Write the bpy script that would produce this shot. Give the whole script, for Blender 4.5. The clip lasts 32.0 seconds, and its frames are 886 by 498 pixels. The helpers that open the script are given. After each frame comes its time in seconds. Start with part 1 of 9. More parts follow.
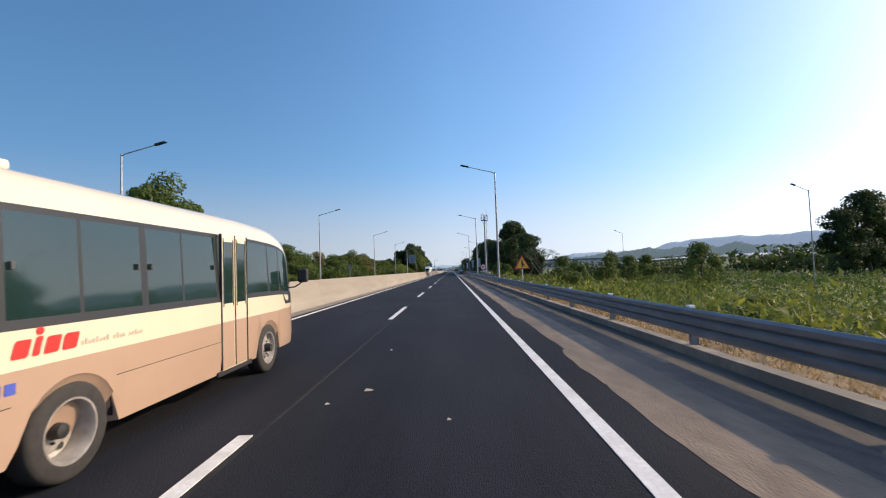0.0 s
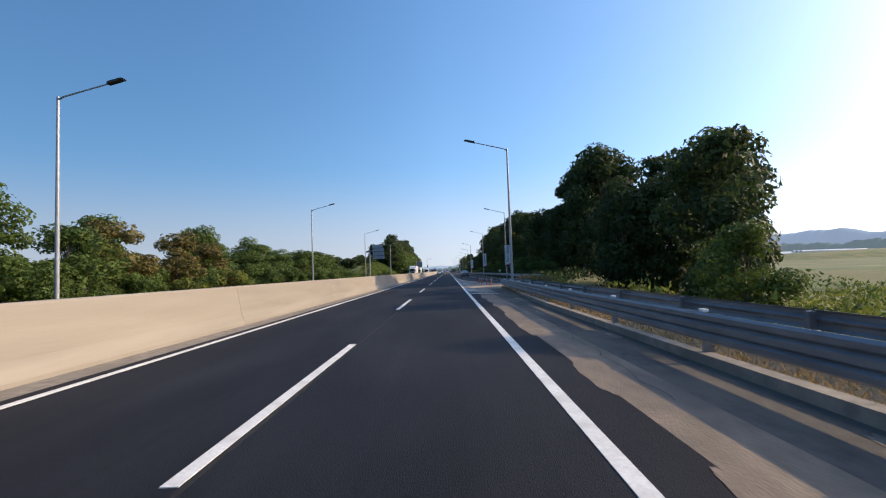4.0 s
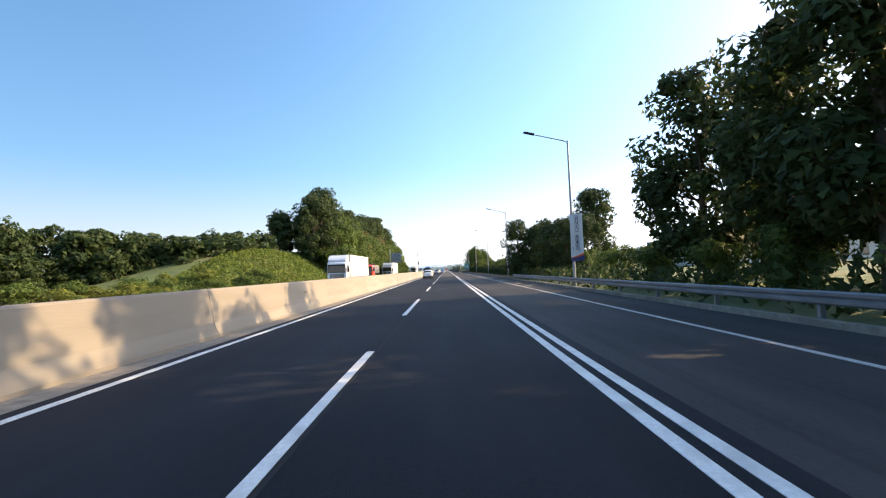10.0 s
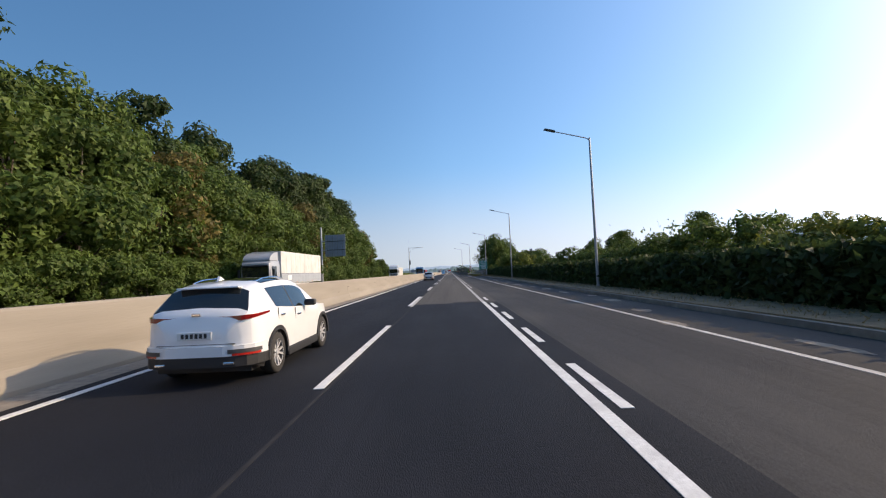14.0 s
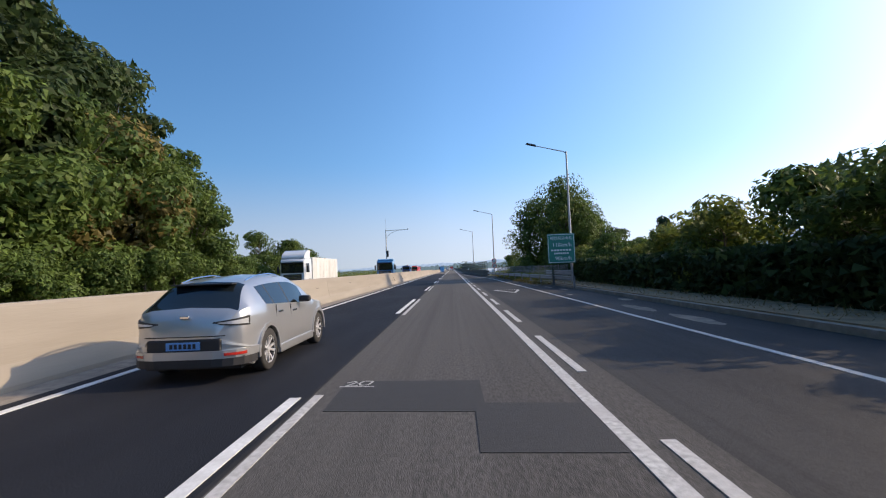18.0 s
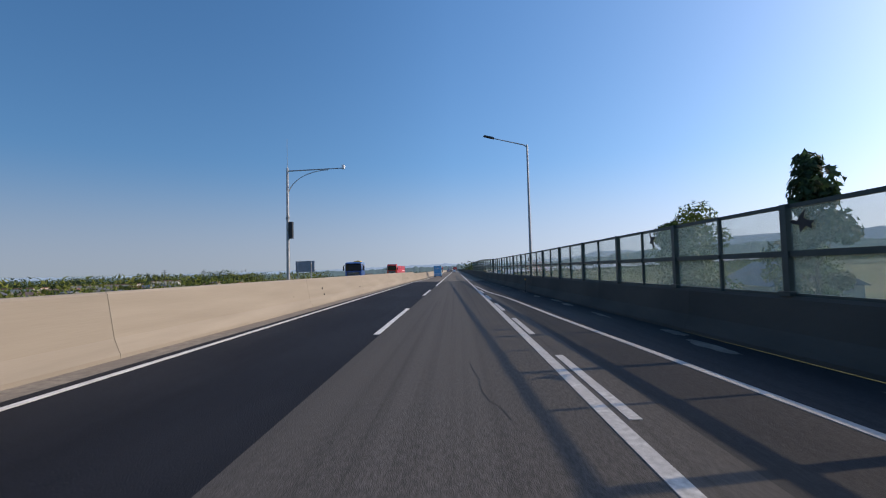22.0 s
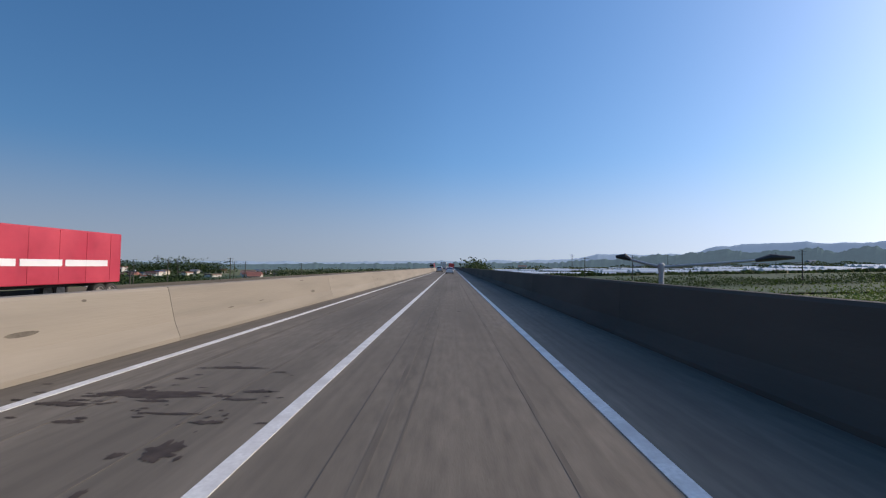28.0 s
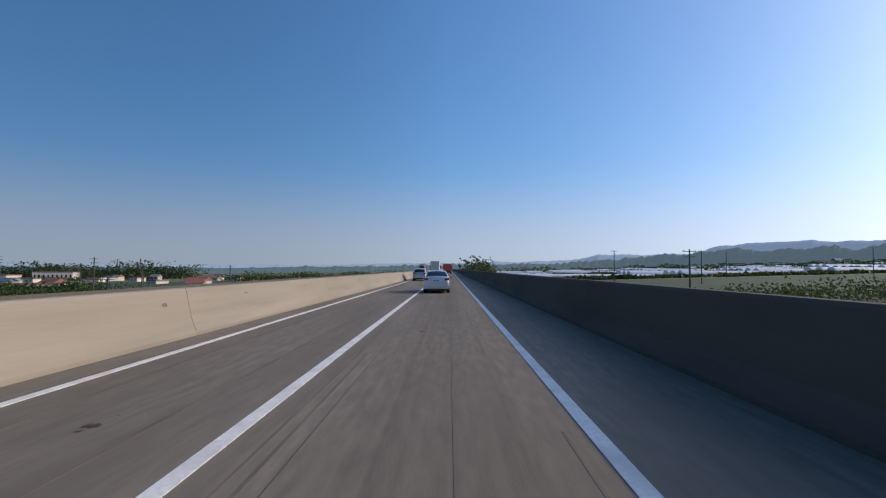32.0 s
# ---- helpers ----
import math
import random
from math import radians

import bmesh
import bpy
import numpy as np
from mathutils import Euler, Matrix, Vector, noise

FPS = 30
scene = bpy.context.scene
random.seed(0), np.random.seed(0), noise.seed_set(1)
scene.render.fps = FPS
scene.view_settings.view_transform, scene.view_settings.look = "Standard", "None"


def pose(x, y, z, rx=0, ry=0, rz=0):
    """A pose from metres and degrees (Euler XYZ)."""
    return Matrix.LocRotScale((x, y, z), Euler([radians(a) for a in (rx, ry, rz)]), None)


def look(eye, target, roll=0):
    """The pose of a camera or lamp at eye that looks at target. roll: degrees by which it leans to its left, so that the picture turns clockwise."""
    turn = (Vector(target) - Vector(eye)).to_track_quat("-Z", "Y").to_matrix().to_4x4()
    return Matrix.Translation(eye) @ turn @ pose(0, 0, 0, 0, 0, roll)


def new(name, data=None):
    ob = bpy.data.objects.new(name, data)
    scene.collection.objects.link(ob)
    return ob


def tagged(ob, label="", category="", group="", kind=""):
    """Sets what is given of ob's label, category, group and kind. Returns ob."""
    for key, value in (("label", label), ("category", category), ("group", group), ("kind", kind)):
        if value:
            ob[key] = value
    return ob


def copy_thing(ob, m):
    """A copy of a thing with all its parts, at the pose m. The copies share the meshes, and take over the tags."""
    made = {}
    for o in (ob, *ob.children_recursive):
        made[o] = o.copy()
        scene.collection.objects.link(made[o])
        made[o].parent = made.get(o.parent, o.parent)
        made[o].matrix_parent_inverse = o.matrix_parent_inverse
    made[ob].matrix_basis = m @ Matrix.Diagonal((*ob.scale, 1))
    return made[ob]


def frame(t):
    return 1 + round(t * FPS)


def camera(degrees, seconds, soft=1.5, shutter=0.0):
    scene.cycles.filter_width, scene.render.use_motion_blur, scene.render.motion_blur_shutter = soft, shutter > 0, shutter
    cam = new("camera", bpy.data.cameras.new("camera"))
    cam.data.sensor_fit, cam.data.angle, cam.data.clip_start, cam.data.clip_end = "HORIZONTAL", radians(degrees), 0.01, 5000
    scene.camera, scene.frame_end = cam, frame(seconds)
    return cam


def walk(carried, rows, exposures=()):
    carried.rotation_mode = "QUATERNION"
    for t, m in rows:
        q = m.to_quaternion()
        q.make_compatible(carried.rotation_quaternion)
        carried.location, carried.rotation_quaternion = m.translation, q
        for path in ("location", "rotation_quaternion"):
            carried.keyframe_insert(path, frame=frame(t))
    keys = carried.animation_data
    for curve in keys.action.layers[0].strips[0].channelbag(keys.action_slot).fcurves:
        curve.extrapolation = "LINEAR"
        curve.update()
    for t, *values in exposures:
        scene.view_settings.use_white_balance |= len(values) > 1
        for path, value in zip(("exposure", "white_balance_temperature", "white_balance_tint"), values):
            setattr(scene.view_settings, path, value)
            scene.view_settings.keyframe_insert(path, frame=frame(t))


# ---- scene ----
cam = camera(88.85, 32.0, soft=1.15, shutter=0.03)
# seconds, x, y, pitch, yaw, roll; the lens rides 1.6 m over the lane
ROWS = [
    (0.0, 0.43, 0.00, 2.69, 1.08, 1.97),
    (0.5, 0.48, 10.18, 2.62, 0.98, 1.77),
    (1.0, 0.54, 20.31, 2.62, 0.88, 1.89),
    (1.5, 0.56, 30.33, 2.61, 0.74, 2.04),
    (2.0, 0.55, 40.24, 2.61, 0.76, 2.23),
    (2.5, 0.55, 50.22, 2.63, 0.87, 2.26),
    (3.0, 0.51, 60.28, 2.74, 0.38, 2.44),
    (3.5, 0.53, 70.45, 2.76, 0.39, 2.24),
    (5.5, 0.42, 111.34, 2.87, 1.13, 1.45),
    (6.0, 0.46, 121.59, 3.07, 1.28, 1.89),
    (6.5, 0.30, 131.73, 3.10, 1.09, 1.37),
    (7.0, 0.25, 141.92, 2.95, 1.07, 1.75),
    (7.5, 0.11, 152.23, 2.87, 1.14, 2.18),
    (8.0, 0.06, 162.50, 2.72, 1.32, 2.16),
    (8.5, 0.00, 172.75, 2.56, 1.35, 2.56),
    (9.0, 0.05, 182.99, 2.78, 1.19, 2.27),
    (9.5, 0.02, 193.28, 2.47, 0.90, 2.34),
    (10.0, -0.10, 203.58, 2.60, 0.45, 2.32),
    (10.5, -0.13, 213.79, 2.80, 0.23, 2.38),
    (11.0, 0.06, 223.89, 2.79, 0.22, 2.14),
    (11.5, 0.23, 233.87, 3.03, 0.34, 2.21),
    (12.0, 0.31, 243.68, 2.99, 0.48, 2.52),
    (12.5, 0.27, 253.30, 2.89, 0.49, 2.56),
    (13.0, 0.28, 262.82, 2.81, 0.59, 2.67),
    (13.5, 0.28, 272.40, 2.79, 0.77, 2.56),
    (14.0, 0.25, 281.99, 2.84, 0.88, 2.49),
    (14.5, 0.18, 291.53, 2.74, 0.95, 2.65),
    (15.0, 0.17, 301.03, 2.46, 0.97, 2.62),
    (15.5, 0.19, 310.62, 2.58, 1.00, 2.75),
    (17.5, 0.28, 349.49, 2.61, 1.21, 2.37),
    (18.0, 0.30, 359.13, 2.47, 1.18, 2.22),
    (18.5, 0.28, 368.76, 2.55, 1.26, 2.48),
    (19.0, 0.22, 378.33, 2.35, 1.26, 2.65),
    (19.5, 0.18, 387.92, 2.22, 1.10, 2.38),
    (20.0, 0.22, 397.49, 2.19, 1.11, 2.15),
    (20.5, 0.23, 407.03, 2.12, 1.25, 1.73),
    (21.0, 0.23, 416.55, 2.34, 1.38, 1.18),
    (21.5, 0.23, 425.95, 2.47, 1.48, 1.23),
    (22.0, 0.25, 435.18, 2.58, 1.60, 1.46),
    (22.5, 0.25, 444.26, 2.64, 1.66, 1.59),
    (23.0, 0.23, 453.28, 2.32, 1.67, 1.81),
    (23.5, 0.14, 462.29, 2.12, 1.58, 1.81),
    (24.0, 0.23, 471.25, 2.33, 1.95, 2.31),
    (24.5, 0.29, 480.21, 2.44, 2.12, 2.32),
    (26.5, -0.10, 516.01, 2.20, 1.78, -0.75),
    (27.0, -0.09, 524.95, 2.10, 1.67, -1.01),
    (27.5, -0.09, 533.87, 2.20, 1.36, -0.91),
    (28.0, 0.03, 542.77, 2.22, 1.12, -0.88),
    (28.5, 0.12, 551.66, 2.31, 0.94, -0.82),
    (29.0, 0.18, 560.54, 2.36, 0.77, -0.77),
    (29.5, 0.23, 569.40, 2.38, 0.67, -0.66),
    (30.0, 0.26, 578.25, 2.49, 0.59, -0.66),
    (30.5, 0.29, 587.08, 2.47, 0.60, -0.65),
    (31.0, 0.31, 595.88, 2.45, 0.72, -0.66),
    (31.5, 0.34, 604.67, 2.44, 0.70, -0.61),
    (32.0, 0.37, 613.45, 2.49, 0.81, -0.40),
]
walk(cam, [(t, pose(x, y, 1.6, 90 + p, r, w)) for t, x, y, p, w, r in ROWS],
     [(0, -0.16, 7800, 12), (1, -0.49, 7400, 12), (2, -0.44, 7300, 12), (3, -0.34, 7300, 12), (6, 0.38, 8800, 12), (7, 0.06, 8100, 12), (8, 0.63, 9000, 12), (9, 0.58, 9000, 12), (10, 0.72, 9000, 12), (11, -0.04, 7900, 12), (12, -0.24, 7100, 12), (13, 0.24, 7900, 12), (14, -0.16, 7900, 12), (15, -0.04, 7900, 12), (17, -0.19, 7100, 12), (18, -0.1, 7300, 12), (19, -0.11, 7100, 12), (20, -0.24, 7100, 12), (21, -0.19, 7700, 12), (22, -0.59, 7100, 12), (23, -0.54, 7100, 12), (24, -0.46, 7100, 12), (26, -0.72, 6900, 12), (27, -0.74, 6900, 12), (28, -0.72, 6900, 12), (30, -0.74, 6900, 12), (32, -0.74, 6900, 12)])

# ---- world and sun ----
SUN_EL, SUN_AZ = 27.0, 79.0          # degrees; azimuth clockwise from straight ahead
sky_world = bpy.data.worlds.new("sky")
scene.world = sky_world
sky_world.use_nodes = True
_n = sky_world.node_tree
_bg = _n.nodes["Background"]
_sky = _n.nodes.new("ShaderNodeTexSky")
_sky.sky_type, _sky.sun_disc = "NISHITA", False
_sky.sun_elevation, _sky.sun_rotation = radians(SUN_EL), radians(SUN_AZ)
_sky.air_density, _sky.dust_density, _sky.ozone_density, _sky.altitude = 1.0, 1.7, 5.0, 20
_hs = _n.nodes.new("ShaderNodeHueSaturation")
_hs.inputs["Saturation"].default_value = 1.18
_tc = _n.nodes.new("ShaderNodeTexCoord")
_up = _n.nodes.new("ShaderNodeMapping")      # haze hides the lowest degrees of clear sky
_up.inputs["Location"].default_value = (0.0, 0.0, 0.1)
_up.inputs["Scale"].default_value = (1.0, 1.0, 0.72)
_n.links.new(_tc.outputs["Generated"], _up.inputs["Vector"])
_n.links.new(_up.outputs[0], _sky.inputs["Vector"])
_n.links.new(_sky.outputs[0], _hs.inputs["Color"])
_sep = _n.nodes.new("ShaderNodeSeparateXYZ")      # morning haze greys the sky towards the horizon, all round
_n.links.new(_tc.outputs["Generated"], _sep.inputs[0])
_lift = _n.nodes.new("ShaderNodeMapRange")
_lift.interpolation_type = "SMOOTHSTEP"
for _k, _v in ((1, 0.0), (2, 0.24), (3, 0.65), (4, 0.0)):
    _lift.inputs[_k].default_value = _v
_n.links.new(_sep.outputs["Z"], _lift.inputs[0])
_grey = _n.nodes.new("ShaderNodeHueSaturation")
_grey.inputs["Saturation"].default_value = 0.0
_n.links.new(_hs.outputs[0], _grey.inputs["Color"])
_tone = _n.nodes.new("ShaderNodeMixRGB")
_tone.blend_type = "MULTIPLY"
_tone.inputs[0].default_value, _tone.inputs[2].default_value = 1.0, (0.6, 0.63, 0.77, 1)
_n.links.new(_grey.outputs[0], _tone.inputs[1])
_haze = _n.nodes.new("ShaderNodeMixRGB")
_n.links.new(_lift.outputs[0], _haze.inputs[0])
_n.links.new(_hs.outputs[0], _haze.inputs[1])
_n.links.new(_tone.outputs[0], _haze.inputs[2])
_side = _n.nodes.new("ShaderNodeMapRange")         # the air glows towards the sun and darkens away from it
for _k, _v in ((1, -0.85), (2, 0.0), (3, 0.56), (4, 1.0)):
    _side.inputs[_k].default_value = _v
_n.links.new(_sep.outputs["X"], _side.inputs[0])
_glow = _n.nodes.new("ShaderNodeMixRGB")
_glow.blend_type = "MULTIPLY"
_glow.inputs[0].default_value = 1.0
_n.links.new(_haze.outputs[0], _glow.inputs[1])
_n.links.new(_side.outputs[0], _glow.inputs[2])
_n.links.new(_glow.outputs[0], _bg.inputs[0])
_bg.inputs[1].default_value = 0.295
sun_data = bpy.data.lights.new("sun", "SUN")
sun_data.energy, sun_data.angle, sun_data.color = 4.5, radians(0.6), (1.0, 0.82, 0.6)
sun = new("sun", sun_data)
_d = Vector((math.sin(radians(SUN_AZ)) * math.cos(radians(SUN_EL)), math.cos(radians(SUN_AZ)) * math.cos(radians(SUN_EL)), math.sin(radians(SUN_EL))))
sun.matrix_world = look(_d * 100, (0, 0, 0))

# ---- materials ----
def mat(name, col, rough=0.6, metal=0.0, col2=None, scale=8.0, bump=0.0, bscale=60.0, big=None, bigscale=0.4, coat=0.0, spec=0.5, rand=0.0, stretch=(1, 1, 1), trans=0.0, island=0.0, streak=0.0):
    m = bpy.data.materials.new(name)
    m.use_nodes = True
    nt = m.node_tree
    b = nt.nodes["Principled BSDF"]
    b.inputs["Roughness"].default_value, b.inputs["Metallic"].default_value = rough, metal
    b.inputs["Specular IOR Level"].default_value = spec
    b.inputs["Coat Weight"].default_value = coat
    b.inputs["Coat Roughness"].default_value = 0.04
    if trans:
        b.inputs["Transmission Weight"].default_value = trans
    tc = nt.nodes.new("ShaderNodeTexCoord")
    mp = nt.nodes.new("ShaderNodeMapping")
    mp.inputs["Scale"].default_value = stretch
    nt.links.new(tc.outputs["Object"], mp.inputs[0])
    out = None
    if col2 is None:
        col2 = tuple(c * 0.85 for c in col)
    nz = nt.nodes.new("ShaderNodeTexNoise")
    nz.inputs["Scale"].default_value, nz.inputs["Detail"].default_value = scale, 6
    nt.links.new(mp.outputs[0], nz.inputs["Vector"])
    ramp = nt.nodes.new("ShaderNodeValToRGB")
    ramp.color_ramp.elements[0].position, ramp.color_ramp.elements[1].position = 0.32, 0.68
    ramp.color_ramp.elements[0].color, ramp.color_ramp.elements[1].color = (*col2, 1), (*col, 1)
    nt.links.new(nz.outputs["Fac"], ramp.inputs[0])
    out = ramp.outputs[0]
    if big is not None:
        n2 = nt.nodes.new("ShaderNodeTexNoise")
        n2.inputs["Scale"].default_value, n2.inputs["Detail"].default_value = bigscale, 4
        nt.links.new(mp.outputs[0], n2.inputs["Vector"])
        r2 = nt.nodes.new("ShaderNodeValToRGB")
        r2.color_ramp.elements[0].position, r2.color_ramp.elements[1].position = 0.42, 0.68
        r2.color_ramp.elements[0].color, r2.color_ramp.elements[1].color = (0, 0, 0, 1), (1, 1, 1, 1)
        nt.links.new(n2.outputs["Fac"], r2.inputs[0])
        mx = nt.nodes.new("ShaderNodeMixRGB")
        mx.inputs[2].default_value = (*big, 1)
        nt.links.new(r2.outputs[0], mx.inputs[0])
        nt.links.new(out, mx.inputs[1])
        out = mx.outputs[0]
    if streak:          # lengthwise traffic film and tyre marks
        for sx, sy, lo, hi, k in ((0.75, 0.012, 0.42, 0.66, streak), (5.5, 0.03, 0.5, 0.72, streak * 0.8)):
            sm = nt.nodes.new("ShaderNodeMapping")
            sm.inputs["Scale"].default_value = (sx, sy, 1)
            nt.links.new(tc.outputs["Object"], sm.inputs[0])
            sn = nt.nodes.new("ShaderNodeTexNoise")
            sn.inputs["Scale"].default_value, sn.inputs["Detail"].default_value = 1.0, 5
            nt.links.new(sm.outputs[0], sn.inputs["Vector"])
            sr = nt.nodes.new("ShaderNodeMapRange")
            for i, v in ((1, lo), (2, hi), (3, 1.0), (4, 1.0 - k)):
                sr.inputs[i].default_value = v
            nt.links.new(sn.outputs["Fac"], sr.inputs[0])
            sh = nt.nodes.new("ShaderNodeHueSaturation")
            nt.links.new(sr.outputs[0], sh.inputs["Value"])
            nt.links.new(out, sh.inputs["Color"])
            out = sh.outputs[0]
    if rand or island:
        hs = nt.nodes.new("ShaderNodeHueSaturation")
        src = nt.nodes.new("ShaderNodeObjectInfo").outputs["Random"] if rand else nt.nodes.new("ShaderNodeNewGeometry").outputs["Random Per Island"]
        k = rand or island
        mr = nt.nodes.new("ShaderNodeMapRange")
        mr.inputs[3].default_value, mr.inputs[4].default_value = 1 - k, 1 + k
        nt.links.new(src, mr.inputs[0])
        nt.links.new(mr.outputs[0], hs.inputs["Value"])
        nt.links.new(out, hs.inputs["Color"])
        out = hs.outputs[0]
    nt.links.new(out, b.inputs["Base Color"])
    if bump:
        n3 = nt.nodes.new("ShaderNodeTexNoise")
        n3.inputs["Scale"].default_value, n3.inputs["Detail"].default_value = bscale, 3
        nt.links.new(mp.outputs[0], n3.inputs["Vector"])
        bp = nt.nodes.new("ShaderNodeBump")
        bp.inputs["Strength"].default_value, bp.inputs["Distance"].default_value = bump, 0.02
        nt.links.new(n3.outputs["Fac"], bp.inputs["Height"])
        nt.links.new(bp.outputs[0], b.inputs["Normal"])
    return m


# the blue in these asphalt tones stands in for reflected sky
ASPHALT = mat("new_asphalt", (0.0145, 0.0165, 0.0235), 0.8, spec=0.16, col2=(0.0095, 0.011, 0.015), scale=30, bump=0.45, bscale=90, big=(0.021, 0.0235, 0.03), bigscale=0.5, stretch=(1, 0.35, 1), streak=0.22)
ASPHALT_MID = mat("ramp_asphalt", (0.047, 0.047, 0.05), 0.82, spec=0.18, col2=(0.031, 0.032, 0.034), scale=26, bump=0.45, bscale=90, big=(0.066, 0.064, 0.061), bigscale=0.35, stretch=(1, 0.3, 1), streak=0.25)
ASPHALT_OLD = mat("worn_asphalt", (0.108, 0.1, 0.093), 0.88, spec=0.3, col2=(0.057, 0.054, 0.05), scale=34, bump=0.4, bscale=110, big=(0.088, 0.082, 0.075), bigscale=0.3, stretch=(1, 0.25, 1), streak=0.28)
DECK = mat("bridge_deck_concrete", (0.225, 0.195, 0.155), 0.85, spec=0.3, col2=(0.165, 0.144, 0.115), scale=7, bump=0.1, bscale=45, big=(0.152, 0.132, 0.105), bigscale=0.5, stretch=(1.2, 0.22, 1), streak=0.22)
PATCH = mat("patched_asphalt", (0.036, 0.036, 0.037), 0.85, col2=(0.026, 0.026, 0.027), scale=20, bump=0.4, bscale=90)
PAINT = mat("white_road_paint", (0.78, 0.78, 0.76), 0.6, col2=(0.62, 0.62, 0.6), scale=22, bump=0.15, bscale=70, big=(0.55, 0.54, 0.52), bigscale=2.5)
PAINT_OLD = mat("worn_white_paint", (0.6, 0.59, 0.56), 0.7, col2=(0.33, 0.32, 0.3), scale=14, bump=0.2, bscale=70, big=(0.42, 0.4, 0.38), bigscale=1.6)
GUTTER = mat("dusty_gutter_concrete", (0.3, 0.26, 0.21), 0.9, col2=(0.17, 0.145, 0.12), scale=5, bump=0.4, bscale=40, big=(0.2, 0.17, 0.14), bigscale=0.7)
STRIP = mat("brown_shoulder_concrete", (0.235, 0.185, 0.14), 0.9, col2=(0.15, 0.118, 0.09), scale=4, bump=0.5, bscale=40, big=(0.115, 0.095, 0.08), bigscale=0.6, stretch=(1, 0.4, 1))
SHOULDER = mat("dusty_shoulder_asphalt", (0.115, 0.105, 0.095), 0.9, spec=0.2, col2=(0.07, 0.066, 0.063), scale=7, bump=0.5, bscale=60, big=(0.17, 0.145, 0.12), bigscale=0.5, stretch=(1, 0.4, 1))
GORE = mat("dusty_gore_concrete", (0.22, 0.185, 0.15), 0.9, col2=(0.13, 0.115, 0.1), scale=3, bump=0.5, bscale=50, big=(0.3, 0.235, 0.175), bigscale=0.45)
BARRIER = mat("barrier_concrete", (0.3, 0.265, 0.22), 0.85, col2=(0.238, 0.209, 0.173), scale=2.5, bump=0.2, bscale=30, big=(0.257, 0.226, 0.187), bigscale=0.5, rand=0.05)
BARRIER_B = mat("bridge_barrier_concrete", (0.29, 0.258, 0.212), 0.88, col2=(0.22, 0.197, 0.162), scale=2.5, bump=0.25, bscale=30, big=(0.24, 0.21, 0.168), bigscale=0.6, rand=0.06)
# weathered concrete, darkened further so the colour itself carries the parapet's shade
PARAPET = mat("shade_darkened_concrete", (0.105, 0.095, 0.08), 0.9, spec=0.2, col2=(0.065, 0.06, 0.052), scale=2.0, bump=0.3, bscale=30, big=(0.075, 0.07, 0.06), bigscale=0.6, rand=0.06, stretch=(1, 1, 0.35))
STEEL = mat("galvanised_steel", (0.22, 0.235, 0.255), 0.5, 0.5, col2=(0.15, 0.16, 0.175), scale=6, bump=0.05)
POLE = mat("grey_pole_paint", (0.36, 0.38, 0.4), 0.5, 0.4, col2=(0.29, 0.3, 0.32), scale=3)
DARK = mat("dark_plastic", (0.02, 0.02, 0.022), 0.55, scale=10)
RUBBER = mat("tyre_rubber", (0.022, 0.021, 0.02), 0.85, col2=(0.035, 0.032, 0.03), scale=12)
HUB = mat("alloy_rim", (0.6, 0.6, 0.61), 0.35, 0.35, col2=(0.48, 0.47, 0.47), scale=9)
RIM_DARK = mat("rim_barrel", (0.09, 0.09, 0.092), 0.5, 0.4, scale=9)
HUB_STEEL = mat("dusty_steel_rim", (0.36, 0.34, 0.32), 0.55, 0.3, col2=(0.22, 0.2, 0.18), scale=7)
CHROME = mat("chrome", (0.75, 0.75, 0.77), 0.15, 1.0)
GLASS = mat("tinted_vehicle_glass", (0.012, 0.016, 0.018), 0.05, scale=1, spec=0.8)
GLASS_G = mat("green_bus_glass", (0.012, 0.032, 0.03), 0.06, scale=1, spec=0.9)
REDLAMP = mat("red_lamp_lens", (0.5, 0.025, 0.015), 0.2, coat=0.6)
ORANGE_L = mat("orange_lamp_lens", (0.75, 0.16, 0.03), 0.2, coat=0.6)
CLEAR_L = mat("clear_lamp_lens", (0.6, 0.62, 0.63), 0.12, 0.2, coat=0.8)
PLATE = mat("plate_white", (0.72, 0.72, 0.7), 0.5)
PLATE_B = mat("plate_blue", (0.12, 0.32, 0.62), 0.45)
INK = mat("black_ink", (0.02, 0.02, 0.022), 0.6)
WHITE = mat("white_enamel", (0.76, 0.77, 0.78), 0.35, col2=(0.7, 0.71, 0.72), scale=2, coat=0.2)
RED = mat("sign_red", (0.6, 0.03, 0.03), 0.45)
ORANGE = mat("post_orange", (0.85, 0.13, 0.035), 0.5, col2=(0.68, 0.1, 0.03), scale=9)
YELLOW = mat("sign_yellow", (0.82, 0.42, 0.05), 0.5)
GREEN_S = mat("sign_green", (0.012, 0.2, 0.15), 0.5, col2=(0.01, 0.17, 0.13), scale=3)
SIGNBACK = mat("sign_back_metal", (0.27, 0.31, 0.36), 0.55, 0.35, col2=(0.22, 0.25, 0.29), scale=2)
SOIL = mat("bare_orange_soil", (0.4, 0.2, 0.1), 0.95, col2=(0.27, 0.14, 0.075), scale=0.8, bump=0.8, bscale=4)
GRASS = mat("rough_grass", (0.1, 0.135, 0.04), 0.95, col2=(0.055, 0.09, 0.025), scale=0.9, bump=0.9, bscale=5, big=(0.16, 0.14, 0.06), bigscale=0.09)
BARK = mat("bark", (0.12, 0.095, 0.075), 0.92, col2=(0.065, 0.052, 0.042), scale=9, bump=0.7, bscale=20, stretch=(1, 1, 0.3))


